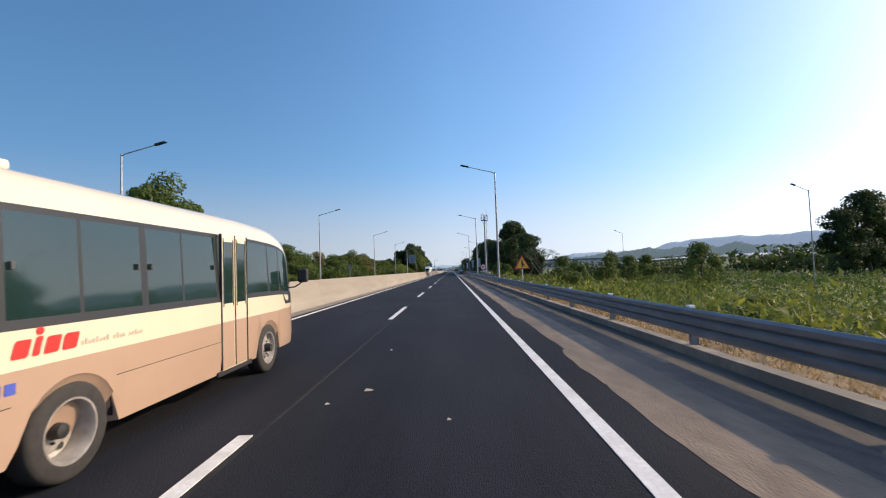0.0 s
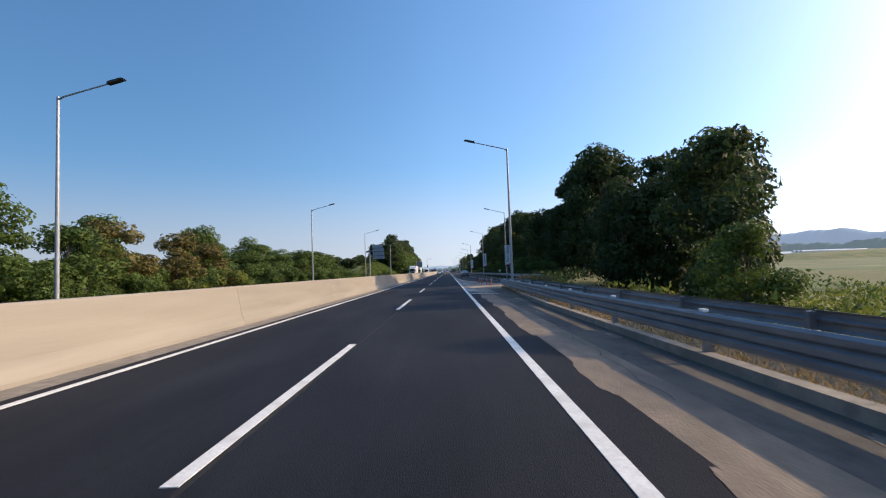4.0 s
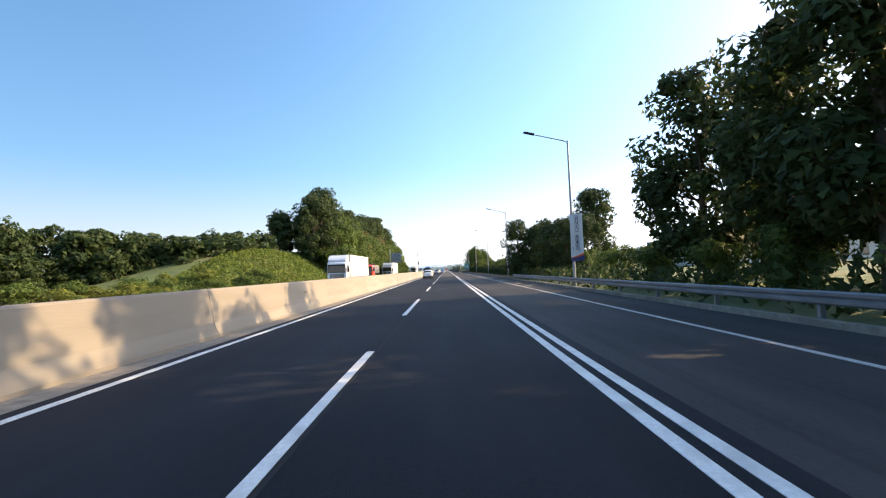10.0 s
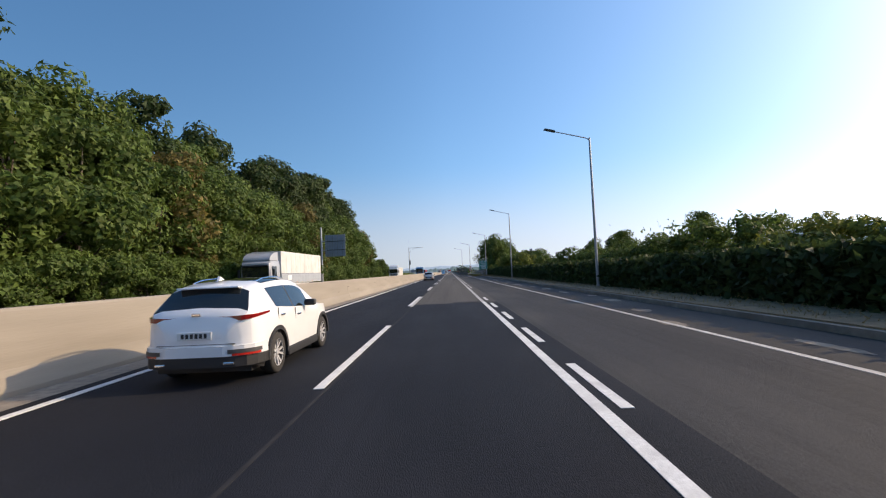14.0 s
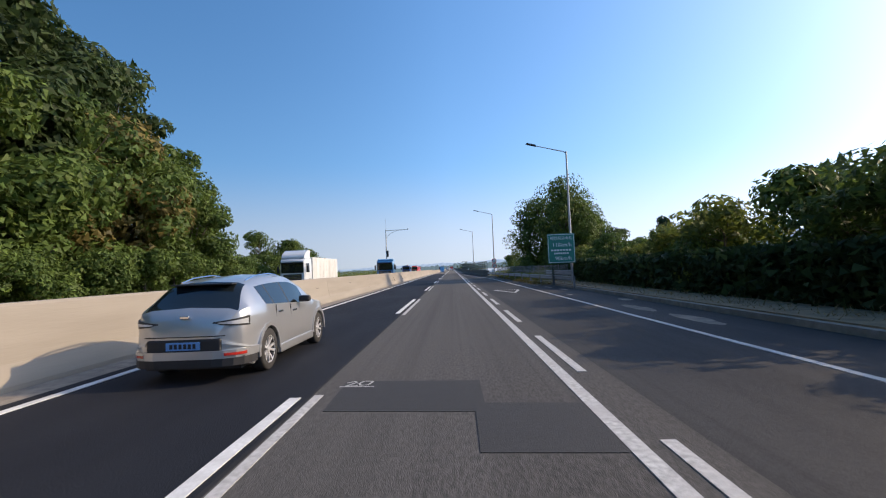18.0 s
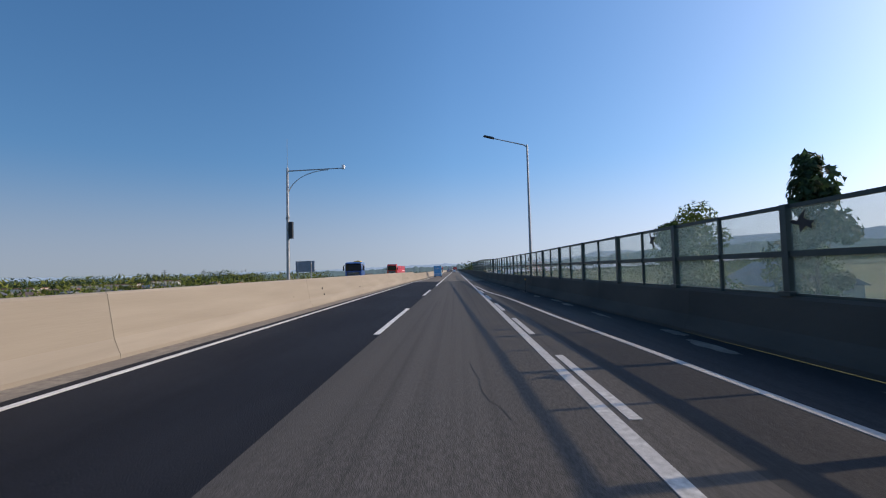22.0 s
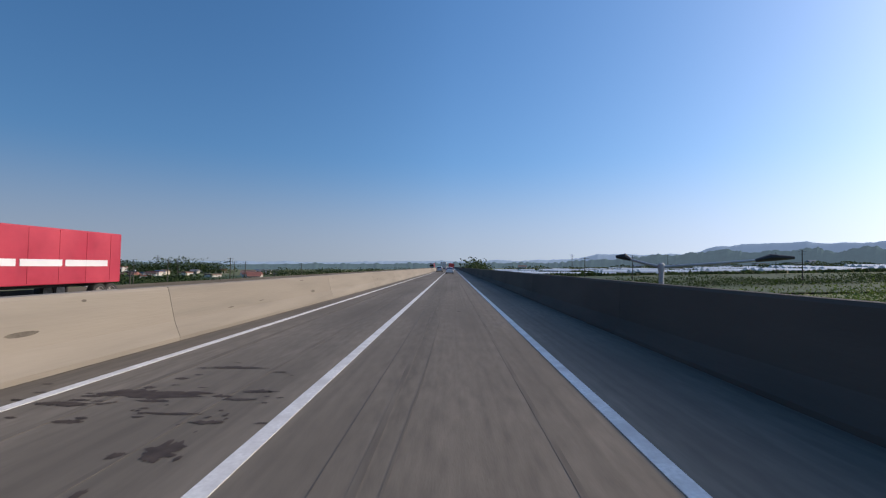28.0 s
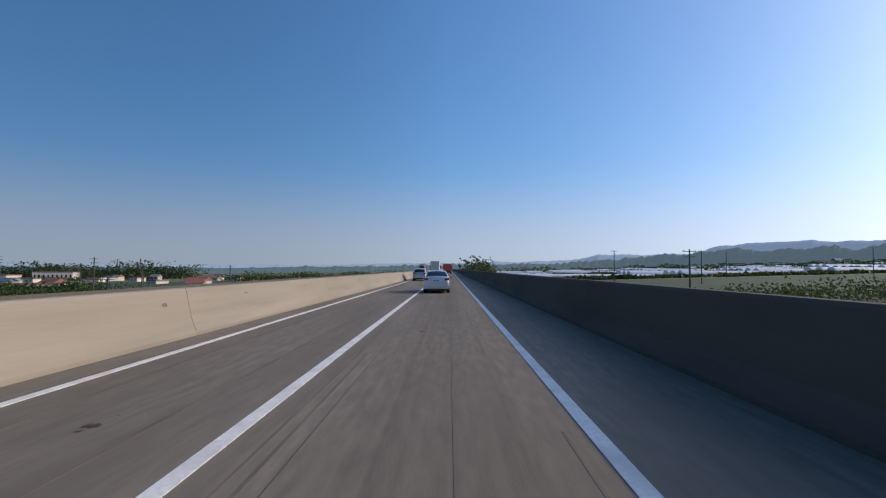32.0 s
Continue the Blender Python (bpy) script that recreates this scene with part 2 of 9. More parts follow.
def leaf_mat(name, col, col2, k=0.35):
    m = mat(name, col, 0.6, col2=col2, scale=0.7, island=k, spec=0.25)
    nt = m.node_tree
    b = nt.nodes["Principled BSDF"]
    t = nt.nodes.new("ShaderNodeBsdfTranslucent")
    nt.links.new(b.inputs["Base Color"].links[0].from_socket, t.inputs[0])
    mx = nt.nodes.new("ShaderNodeMixShader")
    mx.inputs[0].default_value = 0.4
    nt.links.new(b.outputs[0], mx.inputs[1])
    nt.links.new(t.outputs[0], mx.inputs[2])
    nt.links.new(mx.outputs[0], nt.nodes["Material Output"].inputs[0])
    return m


LEAF_A = leaf_mat("deep_green_leaves", (0.06, 0.092, 0.028), (0.028, 0.05, 0.017))
LEAF_B = leaf_mat("mid_green_leaves", (0.115, 0.165, 0.036), (0.052, 0.092, 0.022))
LEAF_C = leaf_mat("yellow_green_leaves", (0.22, 0.24, 0.045), (0.09, 0.125, 0.03))
LEAF_V = leaf_mat("vine_leaves", (0.17, 0.215, 0.042), (0.08, 0.125, 0.026))
LEAF_D = leaf_mat("olive_brown_leaves", (0.21, 0.165, 0.05), (0.1, 0.092, 0.034))
LEAF_P = leaf_mat("pine_needles", (0.045, 0.085, 0.04), (0.025, 0.055, 0.028))
STRAW = leaf_mat("dry_straw_grass", (0.34, 0.24, 0.11), (0.17, 0.12, 0.06))


def carpaint(name, col, metal=0.0):
    return mat(name, col, 0.28, metal, col2=tuple(c * 0.94 for c in col), scale=1.5, coat=0.8)


def pane_mat(name, tint, alpha):
    m = bpy.data.materials.new(name)
    m.use_nodes = True
    nt = m.node_tree
    b = nt.nodes["Principled BSDF"]
    b.inputs["Base Color"].default_value, b.inputs["Roughness"].default_value = (*tint, 1), 0.12
    tr = nt.nodes.new("ShaderNodeBsdfTransparent")
    mx = nt.nodes.new("ShaderNodeMixShader")
    nz = nt.nodes.new("ShaderNodeTexNoise")
    nz.inputs["Scale"].default_value = 1.3
    mr = nt.nodes.new("ShaderNodeMapRange")
    mr.inputs[3].default_value, mr.inputs[4].default_value = alpha * 0.7, alpha * 1.3
    tc = nt.nodes.new("ShaderNodeTexCoord")
    nt.links.new(tc.outputs["Object"], nz.inputs["Vector"])
    nt.links.new(nz.outputs["Fac"], mr.inputs[0])
    nt.links.new(mr.outputs[0], mx.inputs[0])
    nt.links.new(tr.outputs[0], mx.inputs[1])
    nt.links.new(b.outputs[0], mx.inputs[2])
    nt.links.new(mx.outputs[0], nt.nodes["Material Output"].inputs[0])
    return m


FENCE_PANE = pane_mat("dusty_clear_fence_pane", (0.5, 0.62, 0.55), 0.3)

# ---- mesh tools ----
class MB:
    """Collects vertices and faces for one mesh."""
    def __init__(self):
        self.v, self.f = [], []

    def quad(self, a, b, c, d):
        n = len(self.v)
        self.v += [tuple(a), tuple(b), tuple(c), tuple(d)]
        self.f.append((n, n + 1, n + 2, n + 3))
        return self

    def poly(self, pts):
        n = len(self.v)
        self.v += [tuple(p) for p in pts]
        self.f.append(tuple(range(n, n + len(pts))))
        return self

    def box(self, x0, x1, y0, y1, z0, z1, taper=0.0):
        n = len(self.v)
        t = taper
        self.v += [(x0, y0, z0), (x1, y0, z0), (x1, y1, z0), (x0, y1, z0), (x0 + t, y0 + t, z1), (x1 - t, y0 + t, z1), (x1 - t, y1 - t, z1), (x0 + t, y1 - t, z1)]
        self.f += [tuple(n + i for i in q) for q in ((3, 2, 1, 0), (4, 5, 6, 7), (0, 1, 5, 4), (1, 2, 6, 5), (2, 3, 7, 6), (3, 0, 4, 7))]
        return self

    def rbox(self, x0, x1, y0, y1, z0, z1, r=0.03):
        """A box with chamfered edges."""
        bm = bmesh.new()
        bmesh.ops.create_cube(bm, size=1)
        for q in bm.verts:
            q.co = ((x0 + x1) / 2 + q.co.x * (x1 - x0), (y0 + y1) / 2 + q.co.y * (y1 - y0), (z0 + z1) / 2 + q.co.z * (z1 - z0))
        bmesh.ops.bevel(bm, geom=bm.edges[:], offset=r, segments=2, profile=0.6, affect="EDGES")
        n = len(self.v)
        bm.verts.index_update()
        self.v += [tuple(q.co) for q in bm.verts]
        self.f += [tuple(n + q.index for q in fa.verts) for fa in bm.faces]
        bm.free()
        return self

    def tube(self, path, radii, sides=8, caps=True):
        n0 = len(self.v)
        pts = [Vector(p) for p in path]
        if not hasattr(radii, "__len__"):
            radii = [radii] * len(pts)
        prev = None
        for i, p in enumerate(pts):
            d = (pts[min(i + 1, len(pts) - 1)] - pts[max(i - 1, 0)]).normalized()
            if prev is None:
                u = d.cross(Vector((0, 0, 1)) if abs(d.z) < 0.9 else Vector((1, 0, 0))).normalized()
            else:
                u = (prev - d * prev.dot(d)).normalized()
            prev = u
            w = d.cross(u)
            for k in range(sides):
                a = 2 * math.pi * k / sides
                self.v.append(tuple(p + (u * math.cos(a) + w * math.sin(a)) * radii[i]))
        for i in range(len(pts) - 1):
            for k in range(sides):
                a, b = n0 + i * sides + k, n0 + i * sides + (k + 1) % sides
                self.f.append((a, b, b + sides, a + sides))
        if caps:
            self.f.append(tuple(n0 + k for k in reversed(range(sides))))
            self.f.append(tuple(n0 + (len(pts) - 1) * sides + k for k in range(sides)))
        return self

    def extrude(self, prof, y0, y1, axis="y"):
        """A closed (a, z) profile drawn along an axis."""
        n = len(self.v)
        k = len(prof)
        for y in (y0, y1):
            for a, z in prof:
                self.v.append((a, y, z) if axis == "y" else (y, a, z))
        for i in range(k):
            j = (i + 1) % k
            self.f.append((n + i, n + j, n + k + j, n + k + i))
        self.f.append(tuple(n + i for i in range(k)))
        self.f.append(tuple(n + k + i for i in reversed(range(k))))
        return self

    def lathe(self, prof, sides=20, axis="x", at=(0, 0, 0)):
        """A closed (r, h) profile turned about an axis."""
        n = len(self.v)
        k = len(prof)
        for s in range(sides):
            a = 2 * math.pi * s / sides
            c, si = math.cos(a), math.sin(a)
            for r, h in prof:
                q = (h, r * c, r * si) if axis == "x" else (r * c, r * si, h) if axis == "z" else (r * c, h, r * si)
                self.v.append((q[0] + at[0], q[1] + at[1], q[2] + at[2]))
        for s in range(sides):
            t = (s + 1) % sides
            for i in range(k):
                j = (i + 1) % k
                self.f.append((n + s * k + i, n + s * k + j, n + t * k + j, n + t * k + i))
        return self

    def mesh(self, name, material, smooth=False):
        me = bpy.data.meshes.new(name)
        me.from_pydata(self.v, [], self.f)
        bm = bmesh.new()
        bm.from_mesh(me)
        bmesh.ops.recalc_face_normals(bm, faces=bm.faces)
        bm.to_mesh(me)
        bm.free()
        me.materials.append(material)
        if smooth:
            me.polygons.foreach_set("use_smooth", [True] * len(me.polygons))
            me.set_sharp_from_angle(angle=radians(38))
        return me


def part(name, mb, material, parent=None, label="", smooth=False):
    """Links one mesh object, under a thing or part where a parent is given."""
    me = mb if isinstance(mb, bpy.types.Mesh) else mb.mesh(name, material, smooth)
    ob = new(name, me)
    if parent is not None:
        ob.parent = parent
    return tagged(ob, label=label) if label else ob


def thing(name, x, y, z, label, category, group="", kind="", rz=0):
    ob = new(name)
    ob.matrix_world = pose(x, y, z, 0, 0, rz)
    return tagged(ob, label, category, group, kind)


def structure(name, mb, material, label, category="", smooth=False):
    ob = part(name, mb, material, smooth=smooth)
    return tagged(ob, label, category, kind="structure")


def lerp(tab, y):
    if y <= tab[0][0]:
        return tab[0][1]
    for (a, b), (c, d) in zip(tab, tab[1:]):
        if y <= c:
            return b + (d - b) * (y - a) / (c - a)
    return tab[-1][1]


def lettering(name, text, size, material, parent, m, label="", stretch=1.0, shear=0.0, depth=0.004):
    """Raised letters lying in the plane of m, centred."""
    cu = bpy.data.curves.new(name, "FONT")
    cu.body, cu.size, cu.align_x, cu.align_y = text, size, "CENTER", "CENTER"
    cu.extrude, cu.shear, cu.resolution_u = depth, shear, 2
    tmp = bpy.data.objects.new(name, cu)
    scene.collection.objects.link(tmp)
    me = bpy.data.meshes.new_from_object(tmp.evaluated_get(bpy.context.evaluated_depsgraph_get()))
    bpy.data.objects.remove(tmp)
    me.materials.clear()
    me.materials.append(material)
    ob = new(name, me)
    ob.parent = parent
    ob.matrix_basis = m @ Matrix.Diagonal((stretch, 1, 1, 1))
    if label:
        tagged(ob, label)
    return ob

# ---- ground and carriageways ----
END = 1500.0


def smooth(a, b, v):
    t = min(1, max(0, (v - a) / (b - a)))
    return t * t * (3 - 2 * t)


KERB = mat("dusty_kerb_concrete", (0.3, 0.265, 0.22), 0.92, col2=(0.2, 0.175, 0.145), scale=5, bump=0.4, bscale=40, big=(0.17, 0.15, 0.125), bigscale=0.8)
RIGHT_EDGE = [(-60, 5.0), (112, 5.2), (122, 9.0), (160, 8.6), (393, 8.4), (420, 7.2), (434, 6.2), (483, 5.0), (510, 4.8), (END, 4.8)]


def ground_z(x, y):
    low = smooth(430, 500, y) * -7.5
    r = lerp(RIGHT_EDGE, y) + 0.4
    if x > r:
        d = x - r
        near = -1.3 * smooth(0.2, 3.5, d) * (1 - smooth(112, 124, y)) + 0.35 * smooth(0.3, 4, d) * smooth(118, 128, y)
        z = near + low * smooth(1, 14, d)
    elif x < -17.6:
        d = -17.6 - x
        hill = 6.8 * smooth(1.0, 15, d) * smooth(246, 284, y) * (1 - smooth(398, 432, y)) * (1 - smooth(20, 46, d))
        z = -0.6 * smooth(0.3, 4, d) + hill + low * smooth(1, 14, d)
    else:
        z = -0.09
    if y > 497 and -17.7 < x < r + 0.1:
        z = min(z, -0.09 - 8.2 * smooth(497, 512, y))
    z += (0.03 * min(x, 700) if x > 0 else 0.015 * max(x, -700)) * smooth(540, 660, y) * smooth(18, 60, abs(x))     # the valley falls from right to left
    z += 0.25 * noise.noise(Vector((x * 0.06, y * 0.06, 0))) * min(1, max(0, abs(x + 5) - 16) / 10)
    return z


def spread(fine0, fine1, step, lo, hi):
    v = list(np.arange(fine0, fine1 + 1e-6, step))
    s, a = step, fine1
    while a < hi:
        s *= 1.35
        a += s
        v.append(a)
    s, a = step, fine0
    while a > lo:
        s *= 1.35
        a -= s
        v.insert(0, a)
    return v


gx, gy = spread(-56, 44, 2.0, -3800, 3800), spread(-40, 660, 4.0, -900, 4400)
g = MB()
for yy in gy:
    for xx in gx:
        g.v.append((xx, yy, ground_z(xx, yy)))
nx = len(gx)
for j in range(len(gy) - 1):
    for i in range(nx - 1):
        a = j * nx + i
        g.f.append((a, a + 1, a + nx + 1, a + nx))
structure("ground", g, GRASS, "rough green verge and fields stretching to the horizon", "ground", smooth=True)


def slab(name, pts, material, label, z=0.0, thick=0.08, cat="road"):
    """A flat surface with a plan outline; sides go down."""
    m = MB()
    m.poly([(x, y, z) for x, y in pts])
    n = len(pts)
    for i in range(n):
        (x0, y0), (x1, y1) = pts[i], pts[(i + 1) % n]
        m.quad((x0, y0, z), (x1, y1, z), (x1, y1, z - thick), (x0, y0, z - thick))
    return structure(name, m, material, label, cat)


def band(name, left, right, y0, y1, material, label, z=0.0, step=12.0, cat="road", thick=0.08):
    """A strip between two plan lines (tables of y, x)."""
    ys = sorted({y0, y1, *[a for a, _ in left + right if y0 < a < y1], *np.arange(y0, y1, step)})
    m = MB()
    for a, b in zip(ys, ys[1:]):
        la, lb, ra, rb = lerp(left, a), lerp(left, b), lerp(right, a), lerp(right, b)
        m.quad((la, a, z), (ra, a, z), (rb, b, z), (lb, b, z))
        m.quad((la, a, z), (lb, b, z), (lb, b, z - thick), (la, a, z - thick))
        m.quad((ra, a, z), (rb, b, z), (rb, b, z - thick), (ra, a, z - thick))
    return structure(name, m, material, label, cat)


SEAM_M = mat("dusty_paving_joint", (0.034, 0.034, 0.036), 0.9, col2=(0.02, 0.02, 0.022), scale=3, spec=0.2)
SEAM = 495.6
MED = [(-60, -6.4), (490, -6.4), (514, -5.52), (END, -5.52)]       # foot of the median barrier
band("road", [(0, -5.78)], [(-60, 2.56), (118, 2.56), (119, 2.5)], -60, 304.55, ASPHALT, "dark new asphalt carriageway with a fine paving seam")
band("road", [(0, -5.78)], [(0, -1.6), (400, -1.62), (415, -1.7)], 304.55, SEAM, ASPHALT, "dark new asphalt overtaking lane")
GORE_LINE = [(126.5, 7.2), (128.5, 6.32), (131.3, 5.75), (134.8, 5.26), (138.8, 4.6), (147, 3.24), (155, 2.72), (162.6, 2.43), (170, 2.22), (178, 2.17)]     # where the gore meets the slip lane
EDGE_LINE = [(140, 7.3), (149, 6.98), (156, 6.85), (162, 6.55), (172, 6.05), (180, 5.88), (300, 5.85), (330, 5.6), (392, 5.6), (412, 5.5), (422, 5.3), (426, 4.95), (430, 4.57), (440, 4.0), (450, 3.4), (456.5, 3.12), (461, 2.85), (463.6, 2.57), (467, 2.32), (474, 2.12), (478, 1.97)]
band("road", [(0, -1.6), (400, -1.62), (415, -1.7)], [(0, 2.5)], 304.55, SEAM, ASPHALT_OLD, "worn grey asphalt lane with coarse grain")
band("road", [(118, 2.5), (124, 2.5), (END, 2.5)], [(118, 6.3), (124, 8.4), (160, 8.1), (393, 8.0), (420, 6.9), (434, 5.9), (483, 4.5), (496, 4.35)], 118, SEAM, ASPHALT_MID, "grey asphalt slip lane and hard shoulder")
band("road", [(0, 8.6)], [(0, 14.5)], -60, 112, ASPHALT_MID, "slip road behind the verge", z=-1.0)
band("road", [(112, 8.6), (126, 7.0)], [(112, 14.5), (126, 8.4)], 112, 126, ASPHALT_MID, "slip road joining the carriageway", z=-0.02)
DECK_R = [(SEAM, 4.4), (510, 4.34), (END, 4.34)]
band("bridge_deck", [(SEAM, -5.85), (514, -5.5), (END, -5.5)], DECK_R, SEAM, END, DECK, "stained brown-grey concrete bridge deck", cat="bridge deck", thick=1.2)
band("road", [(0, -16.4)], [(0, -6.9)], -60, SEAM, ASPHALT_MID, "opposite carriageway of grey asphalt")
band("bridge_deck", [(0, -17.4)], [(SEAM, -6.9), (514, -6.05), (END, -6.05)], SEAM, END, DECK, "opposite concrete bridge deck", cat="bridge deck", thick=1.2)
band("gutter", [(0, -6.42)], [(0, -5.78)], -60, SEAM, GUTTER, "dusty concrete gutter along the median barrier", z=0.0, cat="gutter")
band("shoulder", [(0, 2.56)], [(-60, 3.42), (95, 3.42), (118, 3.3)], -60, 118, STRIP, "cracked brown concrete shoulder strip", cat="shoulder")
band("shoulder", [(-60, 3.42), (95, 3.42), (118, 3.3)], [(-60, 4.4), (100, 4.45), (118, 5.1)], -60, 118, SHOULDER, "dusty dark shoulder paving with sandy streaks", cat="shoulder")
band("kerb", [(-60, 4.4), (100, 4.45), (118, 5.1)], [(-60, 4.62), (100, 4.67), (118, 5.35)], -60, 118, KERB, "low grey concrete kerb below the guardrail", z=0.16, cat="kerb", thick=0.3)
band("kerb", [(124, 8.4), (160, 8.1), (393, 8.0), (420, 6.9), (434, 5.9)], [(124, 8.62), (160, 8.32), (393, 8.22), (420, 7.12), (434, 6.12)], 124, 434, KERB, "low grey concrete kerb along the slip lane", z=0.16, cat="kerb", thick=0.3)
band("verge", [(-60, 4.62), (100, 4.67), (118, 5.35)], [(-60, 6.6), (118, 7.4)], -60, 118, mat("dry_verge_soil", (0.3, 0.2, 0.11), 0.95, col2=(0.17, 0.125, 0.075), scale=2.5, bump=0.8, bscale=12), "dry sandy verge under the guardrail", z=0.05, cat="verge", thick=0.5)
band("verge", [(262, 8.22), (393, 8.22)], [(262, 10.6), (393, 10.2)], 262, 400, bpy.data.materials["dry_verge_soil"], "dry earth verge at the foot of the hedge", z=0.2, cat="verge", thick=0.4)

# worn gore between carriageway and slip lane
slab("gore", [(2.5, 116), (4.9, 118.6), (6.4, 122), (6.9, 127), (6.1, 130), (5.3, 135), (4.3, 141), (3.25, 147.5), (2.75, 156), (2.5, 163)], GORE, "dusty worn gore area with faded hatching", z=0.006, thick=0.02, cat="gore")
slab("patch", [(-1.3, 365.8), (0.62, 365.6), (0.62, 364.2), (-1.26, 364.4)], PATCH, "darker asphalt repair patch", z=0.005, thick=0.01, cat="road patch")
slab("patch", [(0.5, 364.55), (1.82, 364.4), (1.78, 363.0), (0.48, 363.1)], PATCH, "darker asphalt repair patch", z=0.006, thick=0.01, cat="road patch")
slab("patch", [(0.32, 305.45), (2.05, 305.3), (1.95, 304.6), (0.4, 304.58)], ASPHALT_MID, "grey asphalt repair patch with sealed edge", z=0.005, thick=0.01, cat="road patch")
hole = MB()
hole.poly([(0.56 + 0.075 * math.cos(a) * (1 + 0.2 * math.sin(3 * a)), 382.97 + 0.13 * math.sin(a), 0.004) for a in np.linspace(0, 6.28, 14)[:-1]])
structure("pothole", hole, INK, "small dark pothole in worn asphalt", "pothole")

for a, b, c in ((-1.58, -60, 304.55), (-1.62, 304.55, 400)):
    band("paving_seam", [(0, a - 0.025)], [(0, a + 0.025)], b, c, SEAM_M, "faint joint between two paving widths", z=0.003, cat="paving seam", thick=0.004)
band("paving_seam", [(0, -6.3)], [(0, 4.3)], SEAM - 0.1, SEAM + 0.12, STEEL, "steel expansion joint where the bridge deck starts", z=0.004, step=1, cat="expansion joint", thick=0.01)

# ---- road markings ----
Z1 = 0.008


def line(name, tab, width, y0, y1, material, label, z=Z1):
    left = [(a, b - width / 2) for a, b in tab]
    right = [(a, b + width / 2) for a, b in tab]
    return band(name, left, right, y0, y1, material, label, z=z, cat="road marking", thick=0.008)


line("edge_line", [(0, -5.44)], 0.15, -60, SEAM, PAINT, "continuous white line beside the median gutter")
line("edge_line", [(SEAM, -5.3), (514, -4.76), (END, -4.76)], 0.15, SEAM, END, PAINT, "continuous white line along the bridge barrier")
line("lane_line", [(0, 1.85)], 0.17, -60, 304.55, PAINT, "continuous white lane line")
line("lane_line", [(0, 1.83)], 0.17, 304.55, SEAM, PAINT_OLD, "worn continuous white lane line")
line("edge_line", [(0, 1.8)], 0.17, SEAM, END, PAINT, "continuous white line on the bridge deck")
line("lane_line", [(0, -1.7)], 0.16, 479, SEAM, PAINT, "continuous white lane line")
line("lane_line", [(0, -1.7)], 0.17, SEAM, END, PAINT, "continuous white lane line on concrete")
line("lane_line", [(0, 2.17)], 0.16, 178, 244.2, PAINT, "second continuous white line beside the first")
line("edge_line", EDGE_LINE, 0.14, 142, 478, PAINT_OLD, "worn white edge line of the slip lane")
line("gore_line", GORE_LINE, 0.14, 128.5, 178, PAINT_OLD, "worn white line between gore and slip lane")

dash = MB().box(-0.075, 0.075, -3.8, 3.8, 0, 0.008).mesh("lane_dash", PAINT)
marks = thing("lane_dashes", -1.7, 0, 0, "broken white lane line of long painted dashes", "road marking", kind="structure")
FAR_ENDS = [4.6, 20.5, 33.4, 46.9, 61.5, 76.0, 91, 107, 122.5, 143.8, 162, 179, 195.8, 212.8, 228.7, 246.0, 264, 280, 296, 311.5]
FAR_ENDS += [329.4, 347.2, 365, 383.4, 400.5, 417.3, 435.5, 454.1, 471]
for y in FAR_ENDS:
    ln = 5.2 if y < 60 else 6.8 if y < 124 else 8.7 if y < 240 else 7.5
    o = part("dash", dash, PAINT, marks)
    o.location = (0 if y < 310 else -0.09, y - ln / 2, 0)
    o.scale = (1, ln / 7.6, 1)
old_dash = MB().box(-0.06, 0.06, -4.1, 4.1, 0, 0.006).mesh("old_dash", PAINT_OLD)
for y in FAR_ENDS[19:27]:
    o = part("dash", old_dash, PAINT_OLD, marks, "worn older dash")
    o.location = (0.06 if y < 330 else 0.19, y - 4.0, 0)
short = MB().box(-0.075, 0.075, -1.2, 1.2, 0, 0.008).mesh("short_dash", PAINT)
marks2 = thing("short_dashes", 2.15, 0, 0, "row of short white dashes beside the lane line", "road marking", kind="structure")
for k in range(14):
    o = part("dash", short, PAINT, marks2)
    o.location = (0, 246.0 + 4.7 * k, 0)
short2 = MB().box(-0.07, 0.07, -1.75, 1.75, 0, 0.008).mesh("short_dash", PAINT_OLD)
for k in range(24):
    o = part("dash", short2, PAINT_OLD, marks2)
    yk = 423.2 + 6.17 * (k - 16)
    o.location = (lerp([(320, -0.02), (400, 0.02), (421, 0.0), (458, -0.15)], yk), yk, 0)
# hatching in the gore
hatch = thing("gore_hatching", 0, 0, 0, "white chevron hatching painted on the gore", "road marking", kind="structure")
def chevron_bar(xa, ya, xb, yb, w, material, z):
    m = MB()
    m.poly([(xa, ya, 0), (xa, ya + w, 0), (xb, yb + w, 0), (xb, yb, 0)])
    part("bar", m, material, hatch).location = (0, 0, z)


